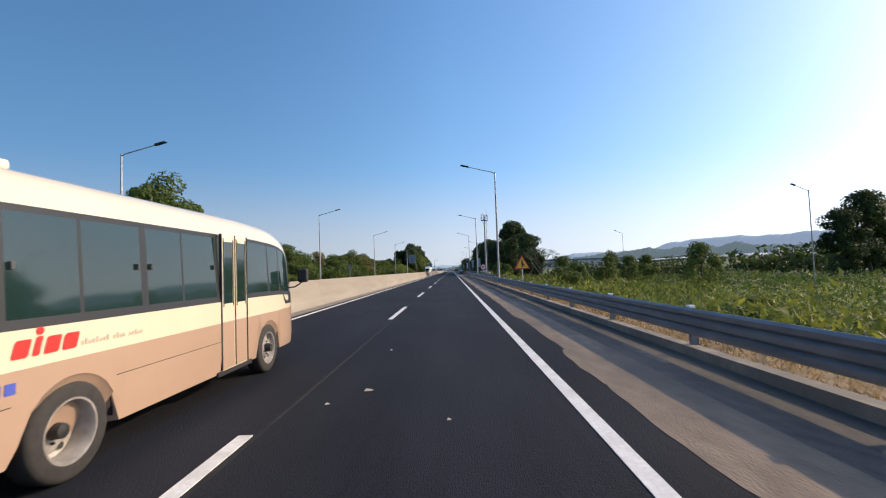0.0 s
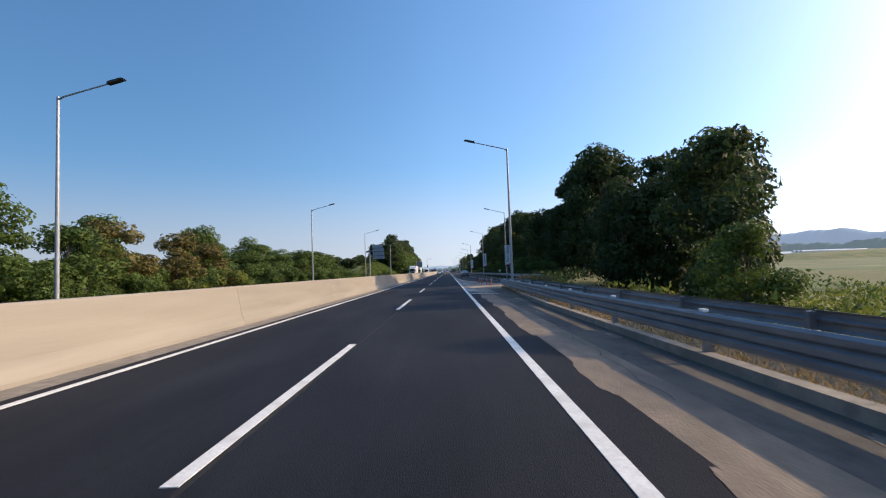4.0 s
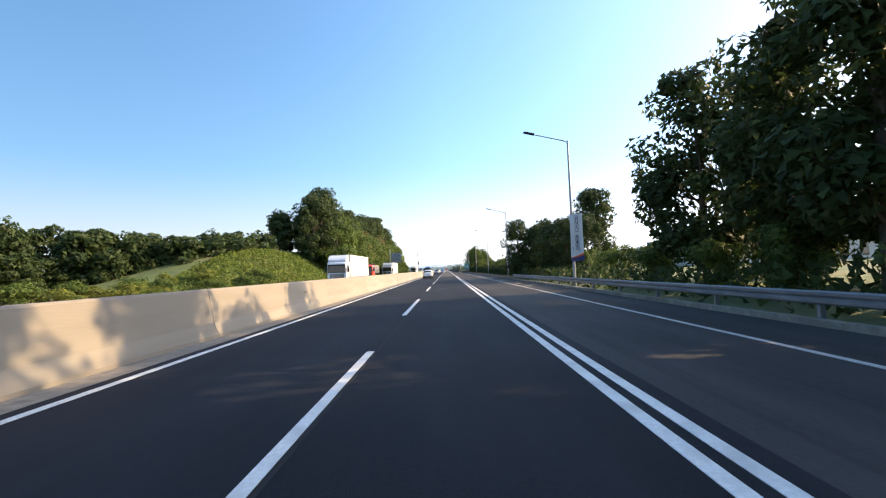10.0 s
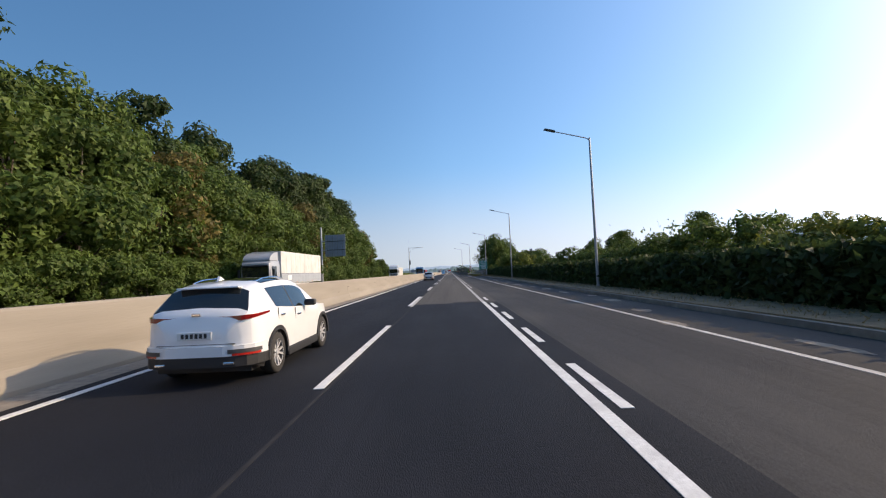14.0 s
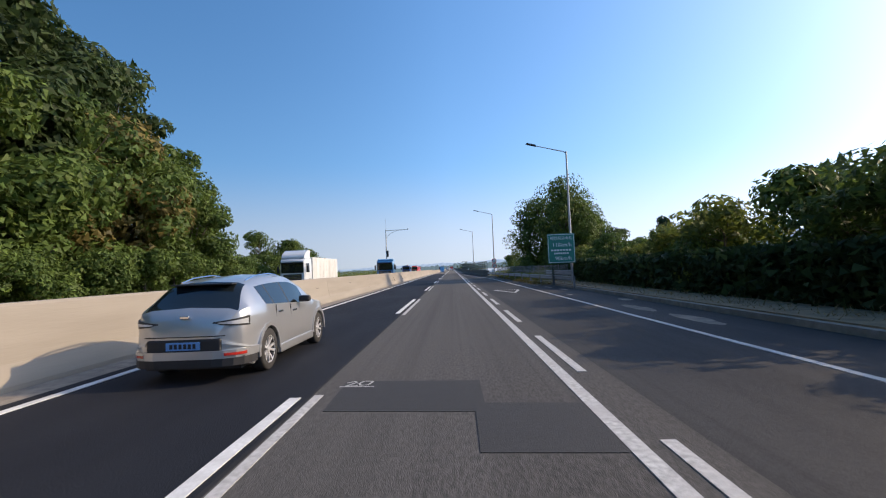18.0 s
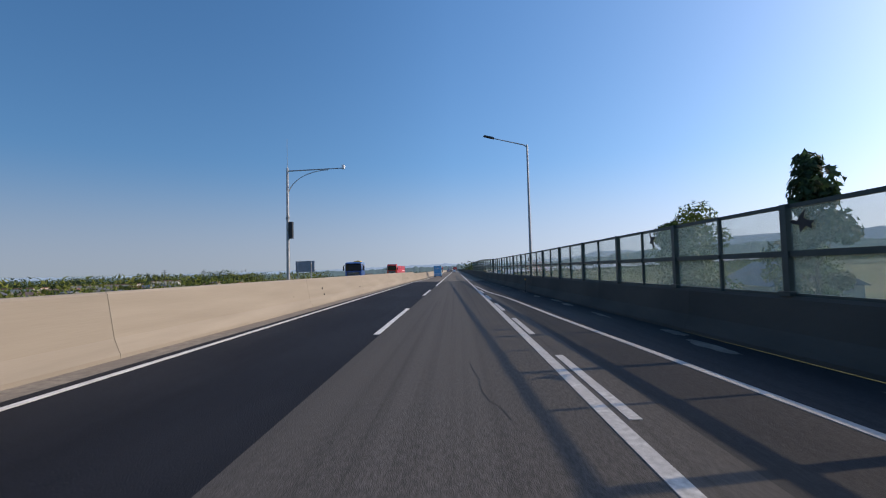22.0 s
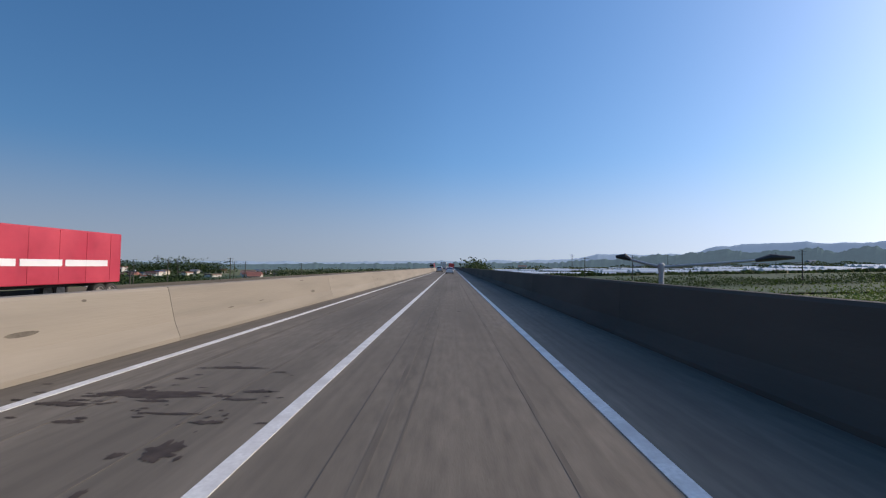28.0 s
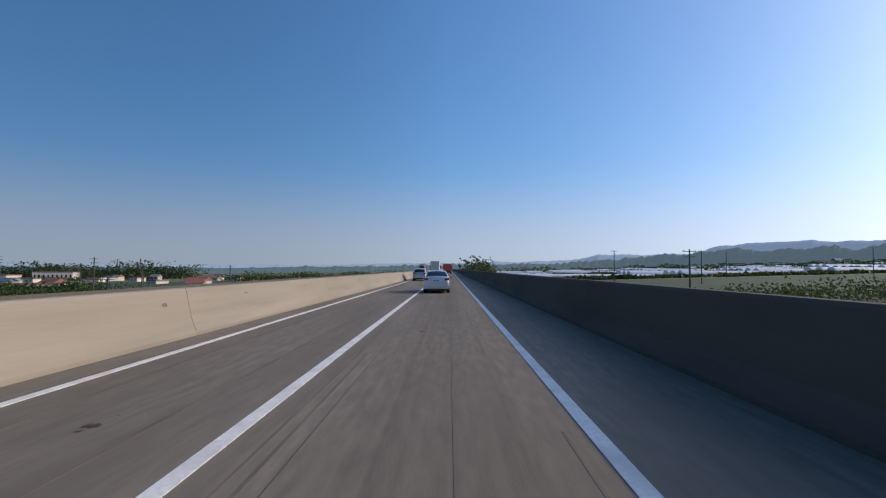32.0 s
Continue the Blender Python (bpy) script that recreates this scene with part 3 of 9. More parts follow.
for k in range(-3, 21):
    y = 117.55 + 2.1 * k
    xr = min(lerp(GORE_LINE, max(y + 1, 129)) - 0.1, 6.6) if y > 122 else 3.2
    xm = min(4.1, 1.95 + (xr - 1.95) * 0.58)
    xs = min(2.58, xr) if y > 140 else min(2.58, xm)
    chevron_bar(1.95, y, xs, y - 0.88 * (xs - 1.95), 0.62, PAINT, 0.012)
    if y < 121:
        chevron_bar(xs, y - 0.88 * (xs - 1.95), 3.75, y - 0.88 * (xs - 1.95) - 0.72 * (3.75 - xs), 0.5, PAINT_OLD, 0.013)
    if xm > 2.7 and 124.5 < y < 144:
        ya = y - 0.88 * (xm - 1.95)
        if y > 127.5:
            chevron_bar(xs, y - 0.88 * (xs - 1.95), xm, ya, 0.55, PAINT_OLD, 0.013)
        chevron_bar(xm, ya, xr, ya + 0.86 * (xr - xm), 0.6, PAINT_OLD, 0.013)
SAND = mat("sandy_dust", (0.46, 0.36, 0.26), 0.95, col2=(0.3, 0.235, 0.17), scale=2.2, bump=0.4, bscale=30, big=(0.24, 0.2, 0.16), bigscale=0.9)
for k, (x, y, a, b) in enumerate(((4.0, 123.6, 1.35, 1.9), (3.1, 120.9, 0.55, 2.2), (5.3, 124.4, 0.9, 1.5), (3.3, 126.3, 0.5, 0.35), (5.4, 127.6, 0.45, 0.5), (4.6, 130.4, 0.5, 0.35), (3.5, 133.5, 0.35, 0.6))):
    m = MB()
    m.poly([(x + a * math.cos(t) * (1 + 0.5 * noise.noise(Vector((2 * math.cos(t), 2 * math.sin(t), k * 2.7)))), y + b * math.sin(t) * (1 + 0.5 * noise.noise(Vector((3 * math.cos(t), 3 * math.sin(t), k * 1.9)))), 0.0165 + 0.0004 * k) for t in np.linspace(0, 6.283, 41)[:-1]])
    structure("sand_drift", m, SAND, "drift of pale sandy dust on the gore", "sand")
tri = MB()
for (xa, ya), (xb, yb) in (((3.06, 389.7), (4.62, 389.2)), ((4.62, 389.2), (3.95, 386.1)), ((3.95, 386.1), (3.06, 389.7))):
    d = Vector((xb - xa, yb - ya)).normalized() * 0.09
    tri.quad((xa - d.y, ya + d.x, 0.009), (xa + d.y, ya - d.x, 0.009), (xb + d.y, yb - d.x, 0.009), (xb - d.y, yb + d.x, 0.009))
structure("give_way_triangle", tri, PAINT_OLD, "worn white triangle outline on the slip lane", "road marking")
for (x, y, s) in ((-1.1, 410.75, 0.5), (-1.1, 365.6, 0.4)):
    o = thing("survey_mark", x, y, 0.008, "white sprayed survey scrawl on asphalt", "road marking", kind="structure")
    w = MB()
    for pts in (((-0.22, 0.1), (-0.1, 0.2), (-0.04, 0.12), (-0.2, -0.12), (0.02, -0.1)), ((0.0, 0.02), (0.08, 0.2), (0.24, 0.16), (0.2, -0.06), (0.06, -0.1), (0.02, 0.04)), ((-0.3, -0.14), (0.32, -0.2))):
        for (xa, ya), (xb, yb) in zip(pts, pts[1:]):
            d = Vector((xb - xa, yb - ya)).normalized() * 0.02
            w.quad((xa - d.y, ya + d.x, 0), (xa + d.y, ya - d.x, 0), (xb + d.y, yb - d.x, 0), (xb - d.y, yb + d.x, 0))
    part("scrawl", w, PAINT_OLD, o).scale = (s * 2, s * 2, 1)

JOINT = mat("dark_joint_sealant", (0.09, 0.078, 0.064), 0.7, scale=12)
for x, w in ((-0.95, 0.006),):
    band("deck_joint", [(0, x - w)], [(0, x + w)], SEAM + 1, 760, JOINT, "fine dark lengthwise joint in the concrete deck", z=0.003, cat="joint", thick=0.004)
rk = np.random.default_rng(31)
CRACK = mat("crack_filler", (0.03, 0.029, 0.028), 0.8, scale=20)
for x, y, n in ((2.9, 20, 26), (2.75, 60, 24), (3.1, 86, 20), (0.9, 318, 22), (-0.4, 352, 18), (1.2, 372, 18), (0.2, 392, 22), (0.8, 440, 20), (-0.6, 470, 16), (3.2, 340, 30), (3.6, 410, 24)):
    m = MB()
    px, py = x, y
    for k in range(n):
        qx, qy = px + rk.normal() * 0.06, py + rk.uniform(0.25, 0.6)
        m.quad((px - 0.006, py, 0.0045), (px + 0.006, py, 0.0045), (qx + 0.006, qy, 0.0045), (qx - 0.006, qy, 0.0045))
        px, py = qx, qy
    structure("crack", m, CRACK, "thin wandering crack in the old paving", "crack")

# ragged dust and gravel lying on the shoulders
rs = np.random.default_rng(44)
DUST = mat("grey_gravel_dust", (0.2, 0.175, 0.145), 0.95, col2=(0.12, 0.105, 0.09), scale=9, bump=0.6, bscale=60, big=(0.28, 0.235, 0.185), bigscale=1.3)


def dust(x, y, a, b, k, material, label):
    m = MB()
    m.poly([(x + a * math.cos(t) * (1 + 0.45 * noise.noise(Vector((2.5 * math.cos(t), 2.5 * math.sin(t), k * 2.3)))), y + b * math.sin(t) * (1 + 0.25 * noise.noise(Vector((4 * math.cos(t), 4 * math.sin(t), k * 1.7)))), 0.0035 + 0.00006 * (k % 30)) for t in np.linspace(0, 6.283, 37)[:-1]])
    structure("dust_patch", m, material, label, "dust")


for k in range(34):
    y = -2 + 3.4 * k + rs.uniform(-1, 1)
    dust(2.56 + rs.normal() * 0.05, y, rs.uniform(0.05, 0.13), rs.uniform(0.7, 2.2), k, STRIP, "ragged crumbling edge of the shoulder strip")
    if k % 2:
        dust(rs.uniform(3.7, 4.25), y + 1, rs.uniform(0.06, 0.22), rs.uniform(0.3, 1.1), k + 50, DUST, "patch of grey dust on the shoulder")
for k in range(46):
    y = 240 + 4.2 * k + rs.uniform(-1.5, 1.5)
    dust(lerp([(240, 7.0), (390, 6.9), (432, 5.3)], y) + rs.normal() * 0.35, y, rs.uniform(0.12, 0.4), rs.uniform(0.4, 1.3), k + 100, DUST, "patch of gravel dust on the hard shoulder")
for k in range(16):
    y = 440 + 3.4 * k + rs.uniform(-1, 1)
    dust(lerp([(440, 5.3), (483, 4.1), (496, 3.9)], y) + rs.normal() * 0.1, y, rs.uniform(0.08, 0.2), rs.uniform(0.3, 1.0), k + 160, DUST, "dust along the parapet foot")

# ---- barriers, rails, fence ----
def barrier_run(name, label, tab, y0, y1, step, height, base, top, material, flip=1):
    """A concrete safety barrier of separate cast segments; the face at x looks to +x when flip is 1."""
    run = thing(name, 0, 0, 0, label, "barrier", kind="structure")
    h = height
    prof = [(0, 0), (0, 0.08), (-0.035, 0.16), (-0.13, 0.4), (-(base - top) * 0.8, h - 0.05), (-(base - top) * 0.8 - 0.03, h), (-base, h), (-base - 0.02, 0)]
    me = MB().extrude([(a * flip, z) for a, z in prof], 0.0006, 0.9994).mesh("segment", material)
    y = y0
    while y < y1:
        o = part("segment", me, material, run)
        xa, xb = lerp(tab, y), lerp(tab, y + step)
        o.matrix_basis = Matrix.Translation((xa, y, 0)) @ Matrix.Rotation(-math.atan2(xb - xa, step), 4, "Z") @ Matrix.Diagonal((1, step, 1, 1))
        y += step
    return run


barrier_run("median_barrier", "long beige concrete median barrier with joints and stains", MED, -60, 504, 12.0, 1.32, 0.55, 0.2, BARRIER)
barrier_run("median_barrier", "beige concrete barrier along the bridge median", MED, 504, END, 12.0, 1.1, 0.55, 0.2, BARRIER_B)
PAR = [(434, 6.0), (460, 5.05), (483, 4.4), (500, 4.08), (512, 4.02), (END, 4.02)]
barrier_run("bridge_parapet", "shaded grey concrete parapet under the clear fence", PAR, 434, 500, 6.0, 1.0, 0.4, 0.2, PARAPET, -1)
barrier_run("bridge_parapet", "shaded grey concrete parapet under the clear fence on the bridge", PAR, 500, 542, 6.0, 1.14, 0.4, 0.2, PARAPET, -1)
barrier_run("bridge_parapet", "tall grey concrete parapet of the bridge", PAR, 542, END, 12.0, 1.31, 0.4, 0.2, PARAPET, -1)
barrier_run("bridge_parapet", "concrete parapet of the opposite deck", [(0, -17.0)], 504, END, 24.0, 0.35, 0.4, 0.2, PARAPET)

# flex holes and stains on the median
for y, x in ((81, 0), (262, 0), (294, 0), (411.5, 0), (420, 0), (458, 0)):
    o = thing("drain_hole", -6.53, y, 0.8, "small rust-ringed hole in the median barrier", "hole", "holes in the barrier")
    part("hole", MB().lathe([(0.0, -0.02), (0.05, -0.02), (0.055, 0.012), (0.0, 0.012)], 10), DARK, o)
    o2 = part("hole", MB().lathe([(0.0, -0.02), (0.045, -0.02), (0.05, 0.012), (0.0, 0.012)], 10), DARK, o)
    o2.location = (0.08, 0.05, -0.3)

SCUFF = mat("dark_scuff", (0.09, 0.078, 0.062), 0.9, col2=(0.16, 0.14, 0.11), scale=9)
rng_s = np.random.default_rng(61)
for k in range(64):
    y, z = (rng_s.uniform(200, 500) if k < 34 else rng_s.uniform(505, 640)), rng_s.uniform(0.45, 0.98)
    a, b = rng_s.uniform(0.03, 0.28), rng_s.uniform(0.008, 0.05)
    m = MB()
    m.poly([(lerp(MED, y) - 0.13 - (z + b * math.sin(t) - 0.4) * (0.173 if y < 504 else 0.231) + 0.006, y + a * math.cos(t) * (1 + 0.4 * noise.noise(Vector((math.cos(t), math.sin(t), k * 3.1)))), z + b * math.sin(t)) for t in np.linspace(0, 6.283, 15)[:-1]])
    structure("scuff_mark", m, SCUFF, "dark scuff mark on the concrete barrier", "scuff")

WAVE = [(0, 0), (0.045, 0.04), (0.045, 0.11), (0, 0.15), (0, 0.17), (0.045, 0.21), (0.045, 0.28), (0, 0.32), (-0.012, 0.32), (0.03, 0.275), (0.03, 0.21), (-0.014, 0.17), (-0.014, 0.15), (0.03, 0.11), (0.03, 0.045), (-0.012, 0)]


WAVE3 = [(0, 0), (0.045, 0.035), (0.045, 0.11), (0, 0.15), (0.045, 0.19), (0.045, 0.27), (0, 0.31), (0.045, 0.35), (0.045, 0.42), (0, 0.46), (-0.012, 0.46), (0.03, 0.41), (0.03, 0.355), (-0.014, 0.31), (0.03, 0.265), (0.03, 0.195), (-0.014, 0.15), (0.03, 0.105), (0.03, 0.04), (-0.012, 0)]


def guardrail(name, label, tab, ztab, y0, y1, side=-1, tall=False, group="", wave=WAVE, caps=False):
    """W-beam on posts; the beam's wave looks to side."""
    rail = thing(name, 0, 0, 0, label, "guardrail", kind="structure")
    beam = MB().extrude([(a * side, z) for a, z in wave], 0, 1).mesh("beam", STEEL)
    post_h = 1.0
    post = MB().box(-0.06, 0.06, -0.05, 0.05, -0.9, 0.3).mesh("post", STEEL)
    cap = MB().rbox(-0.05, 0.05, -0.07, 0.07, -0.02, 0.03, 0.015).mesh("reflector_cap", WHITE)
    y = y0
    while y < y1 - 0.1:
        n = min(4.0, y1 - y)
        xa, xb, za, zb = lerp(tab, y), lerp(tab, y + n), lerp(ztab, y), lerp(ztab, y + n)
        d = Vector((xb - xa, n, zb - za))
        for k in ((0, 0.36) if tall else (0,)):
            o = part("beam", beam, STEEL, rail)
            sh = Matrix.Identity(4)
            sh[0][1], sh[2][1], sh[1][1] = d.x, d.z, n
            o.matrix_basis = Matrix.Translation((xa, y, za + k)) @ sh
        o = part("post", post, STEEL, rail)
        o.location = (xa - side * 0.09, y + 0.02, za)
        if caps:
            c = part("reflector_cap", cap, WHITE, rail)
            c.location = (xa - side * 0.06, y + 0.02, za + 0.475)
        y += n
    return rail


guardrail("guardrail", "weathered steel guardrail on posts above the kerb", [(-60, 4.5), (95, 4.55), (112, 4.75), (118.5, 4.95)], [(-60, 0.34), (120, 0.34)], -60, 118.5, wave=WAVE3, caps=True)
nose = thing("guardrail_end", 4.95, 118.5, 0.42, "bent end of a steel guardrail", "guardrail", kind="structure")
for k in range(9):
    a0, a1 = radians(20 * k), radians(20 * (k + 1))
    p = lambda a: (0.72 - 0.72 * math.cos(a), 2.6 * math.sin(a) if a < math.pi / 2 else 2.6 * math.sin(a))
    (xa, ya), (xb, yb) = p(a0), p(a1)
    m = MB()
    for (w0, z0), (w1, z1) in zip(WAVE[:7], WAVE[1:8]):
        m.quad((xa - w0, ya, z0), (xb - w0, yb, z0), (xb - w1, yb, z1), (xa - w1, ya, z1))
    part("beam", m, STEEL, nose)
guardrail("guardrail", "returning steel guardrail behind the nose", [(0, 6.4)], [(0, 0.45)], 60, 118.6, side=1)
guardrail("guardrail", "steel guardrail along the slip lane", [(122, 9.0), (130, 8.45), (160, 8.35), (262, 8.3)], [(122, 0.66), (160, 0.62), (216, 0.45), (262, 0.32)], 122, 261, tall=False)
guardrail("guardrail", "steel guardrail before the bridge", [(392, 7.5), (414, 6.75), (434, 6.1)], [(392, 0.5), (434, 0.42)], 392, 434, tall=False)
guardrail("guardrail", "short doubled steel guardrail beside the hedge", [(384, 8.3), (392, 7.5)], [(0, 0.5)], 388, 394, tall=True)
guardrail("guardrail", "steel guardrail across the opposite carriageway", [(0, -16.1)], [(0, 0.6)], -60, 500, side=1)

# wire mesh fence on thin posts behind the guardrail before the bridge
wire = thing("wire_fence", 0, 0, 0, "rusty wire mesh fence on thin grey posts", "fence", kind="structure")
W_TAB = [(396, 9.6), (416, 8.6), (434, 7.4)]
w_post = MB().tube([(0, 0, -0.5), (0, 0, 1.55)], 0.03, 6).mesh("post", STEEL)
for k in range(16):
    y0 = 396 + 2.4 * k
    part("post", w_post, STEEL, wire).location = (lerp(W_TAB, y0), y0, 0)
    if k < 15:
        p0, p1 = Vector((lerp(W_TAB, y0), y0, 0)), Vector((lerp(W_TAB, y0 + 2.4), y0 + 2.4, 0))
        m = MB()
        for z in (0.35, 0.95, 1.5):
            m.tube([p0 + Vector((0, 0, z)), p1 + Vector((0, 0, z))], 0.01, 4, caps=False)
        for i in range(20):
            f0, f1 = i / 20, (i + 3) / 20
            if f1 <= 1:
                m.tube([p0.lerp(p1, f0) + Vector((0, 0, 0.35)), p0.lerp(p1, f1) + Vector((0, 0, 1.5))], 0.004, 3, caps=False)
                m.tube([p0.lerp(p1, f0) + Vector((0, 0, 1.5)), p0.lerp(p1, f1) + Vector((0, 0, 0.35))], 0.004, 3, caps=False)
        part("mesh_panel", m, STEEL, wire)

# clear noise fence standing on the parapet
FEN = [(434, 6.24), (460, 5.3), (483, 4.66), (500, 4.36), (512, 4.3), (542, 4.3)]
FBASE = [(434, 1.0), (499, 1.0), (501, 1.14), (542, 1.14)]
FTOP = [(434, 2.52), (461, 2.51), (483, 2.58), (505, 2.92), (542, 3.03)]
fence = thing("clear_noise_fence", 0, 0, 0, "clear panelled noise fence with dark steel posts on the parapet", "fence", kind="structure")
POSTM = mat("dark_green_steel", (0.05, 0.075, 0.07), 0.5, 0.3, col2=(0.035, 0.05, 0.048), scale=5)
bolt_post = MB().box(-0.06, 0.06, -0.07, 0.07, 0, 1).box(-0.1, 0.1, -0.13, 0.13, 0, 0.05).mesh("post", POSTM)
thin_post = MB().box(-0.03, 0.03, -0.03, 0.03, 0, 1).mesh("mullion", POSTM)
pane_me = MB().box(-0.008, 0.008, 0, 1, 0, 1).mesh("pane", FENCE_PANE)
rail_me = MB().box(-0.035, 0.035, 0, 1, -0.035, 0.035).mesh("rail", POSTM)
wide_rail = MB().box(-0.06, 0.06, 0, 1, -0.05, 0.05).mesh("rail", POSTM)
N_BAY = 29
for k in range(N_BAY):
    y0 = 435.75 + 3.643 * k
    y1 = y0 + 3.643
    door = 486.0 < y0 < 489.0
    half = y0 + 1.83
    xa, xb, zt, zb = lerp(FEN, y0), lerp(FEN, y1), lerp(FTOP, y0), lerp(FBASE, y0)
    zm = zb + (zt - zb) * 0.47
    p = part("post", bolt_post, POSTM, fence)
    p.matrix_basis = pose(xa, y0, zb) @ Matrix.Diagonal((1, 1, zt - zb + 0.04, 1))
    spans = [(y0, half), (half, y1)]
    if door:
        p = part("post", bolt_post, POSTM, fence)
        p.matrix_basis = pose(lerp(FEN, y0 + 1.2), y0 + 1.2, zb) @ Matrix.Diagonal((1, 1, zt - zb + 0.04, 1))
        for zz in (zb + 0.27, zb + 0.77, zb + 1.27):
            r = part("rung", rail_me, POSTM, fence)
            r.matrix_basis = pose(xa, y0, zz) @ Matrix.Diagonal((1, 1.2, 1, 1))
        spans = [(y0 + 1.2, y1)]
    else:
        p = part("mullion", thin_post, POSTM, fence)
        p.matrix_basis = pose(lerp(FEN, half), half, zb) @ Matrix.Diagonal((1, 1, zt - zb, 1))
    for a, b in spans:
        xs, xe = lerp(FEN, a), lerp(FEN, b)
        sh = Matrix.Identity(4)
        sh[0][1], sh[1][1] = xe - xs, b - a
        for z0, z1 in ((zb + 0.05, zm - 0.03), (zm + 0.03, zt - 0.03)):
            o = part("pane", pane_me, FENCE_PANE, fence)
            o.matrix_basis = Matrix.Translation((xs, a, z0)) @ sh @ Matrix.Diagonal((1, 1, z1 - z0, 1))
            o.visible_shadow = False
        for rm, zz in ((rail_me, zb + 0.015), (wide_rail, zm), (rail_me, zt)):
            o = part("rail", rm, POSTM, fence)
            o.matrix_basis = Matrix.Translation((xs, a, zz)) @ sh
p = part("post", bolt_post, POSTM, fence)
km = thing("distance_marker", lerp(FEN, 480.6) - 0.1, 480.6, 1.05, "small green and white distance marker board on the fence post", "sign")
part("plate", MB().rbox(-0.17, 0.17, -0.012, 0.0, 0.0, 0.36, 0.004), WHITE, km)
part("green_field", MB().box(-0.16, 0.16, -0.016, -0.012, 0.19, 0.35), GREEN_S, km)
lettering("letters", "282", 0.15, WHITE, km, pose(0, -0.019, 0.27, 90, 0, 0))
lettering("letters", "0", 0.15, INK, km, pose(0.06, -0.016, 0.095, 90, 0, 0))
part("bracket", MB().rbox(-0.05, 0.12, 0.0, 0.03, 0.12, 0.2, 0.005), STEEL, km)
p.matrix_basis = pose(4.3, 541.4, 1.14) @ Matrix.Diagonal((1, 1, 1.93, 1))


def bird_sticker(y, z, s, tilt):
    """Dark flat silhouette of a bird of prey stuck on a pane."""
    o = thing("bird_sticker", lerp(FEN, y) - 0.014, y, z, "dark bird-shaped warning sticker on a clear fence pane", "sticker", "bird stickers on the fence")
    o.rotation_euler = (radians(tilt), 0, 0)
    pts = [(0.5, 0.02), (0.36, 0.1), (0.2, 0.08), (0.05, 0.3), (-0.12, 0.5), (-0.1, 0.2), (-0.3, 0.12), (-0.55, 0.16), (-0.42, 0.0), (-0.5, -0.14), (-0.22, -0.06), (0.02, -0.3), (0.1, -0.06), (0.34, -0.05)]
    m = MB()
    m.poly([(0, a * s, b * s) for a, b in pts]).poly([(-0.003, a * s, b * s) for a, b in pts])
    part("silhouette", m, INK, o)


for y, z, s, tl in ((442.7, 2.2, 0.5, 10), (447.9, 2.25, 0.5, 60), (465.5, 2.1, 0.5, 20), (476.95, 1.35, 0.62, 12), (484.7, 2.13, 0.45, 75), (493.1, 1.98, 0.42, 75), (520.5, 2.2, 0.5, 20), (528, 2.3, 0.5, 40), (535.5, 2.4, 0.5, 75)):
    bird_sticker(y, z, s, tl)

# ---- lamps, poles and signs ----
def street_lamp_meshes():
    pole = MB().tube([(0, 0, 0), (0, 0, 5), (0, 0, 10.0), (0.0, 0, 10.06)], [0.1, 0.085, 0.06, 0.05], 10).mesh("pole", POLE, True)
    base = MB().lathe([(0, 0), (0.2, 0), (0.2, 0.03), (0.13, 0.05), (0.12, 0.3), (0, 0.3)], 12, "z").mesh("base_flange", POLE, True)
    arm = MB().tube([(0.02, 0, 9.9), (-0.25, 0, 10.05), (-2.35, 0, 10.58)], [0.045, 0.04, 0.032], 8).mesh("arm", POLE, True)
    head = MB().extrude([(-2.25, 10.52), (-2.95, 10.7), (-3.0, 10.74), (-2.9, 10.78), (-2.3, 10.64)], -0.13, 0.13).mesh("lamp_head", DARK)
    return pole, base, arm, head


LAMP = street_lamp_meshes()


def street_lamp(x, y, z, rz, label):
    o = thing("street_lamp", x, y, z, label, "street lamp", "street lamps along the road", rz=rz)
    for n, me in zip(("pole", "base_flange", "arm", "lamp_head"), LAMP):
        part(n, me, None, o)
    return o


for x, y in ((4.52, 39.4), (4.74, 75.2), (4.98, 112.2), (9.3, 148.4), (8.95, 187), (8.52, 234.2), (9.4, 273.4), (9.9, 311.8), (9.7, 351.3), (9.2, 393), (7.02, 431.6), (5.4, 466.2)):
    street_lamp(x, y, 0.0, 0, "tall grey street lamp with one arm over the lanes")
for x, y in ((-16.5, -14), (-21.0, 29.0), (-17.85, 62.8), (-16.6, 100.3), (-16.6, 137.9), (-16.6, 175), (-16.3, 214.5)):
    street_lamp(x, y, -0.1, 180, "tall grey street lamp beyond the opposite carriageway")
for x, y, z, s in ((31.6, 39.5, -1.4, 1.0), (33, 86, -1.4, 1.0)):
    o = street_lamp(x, y, z, 0, "grey street lamp on a side road behind the weeds")
    o.scale = (0.5, 0.7, 0.88)

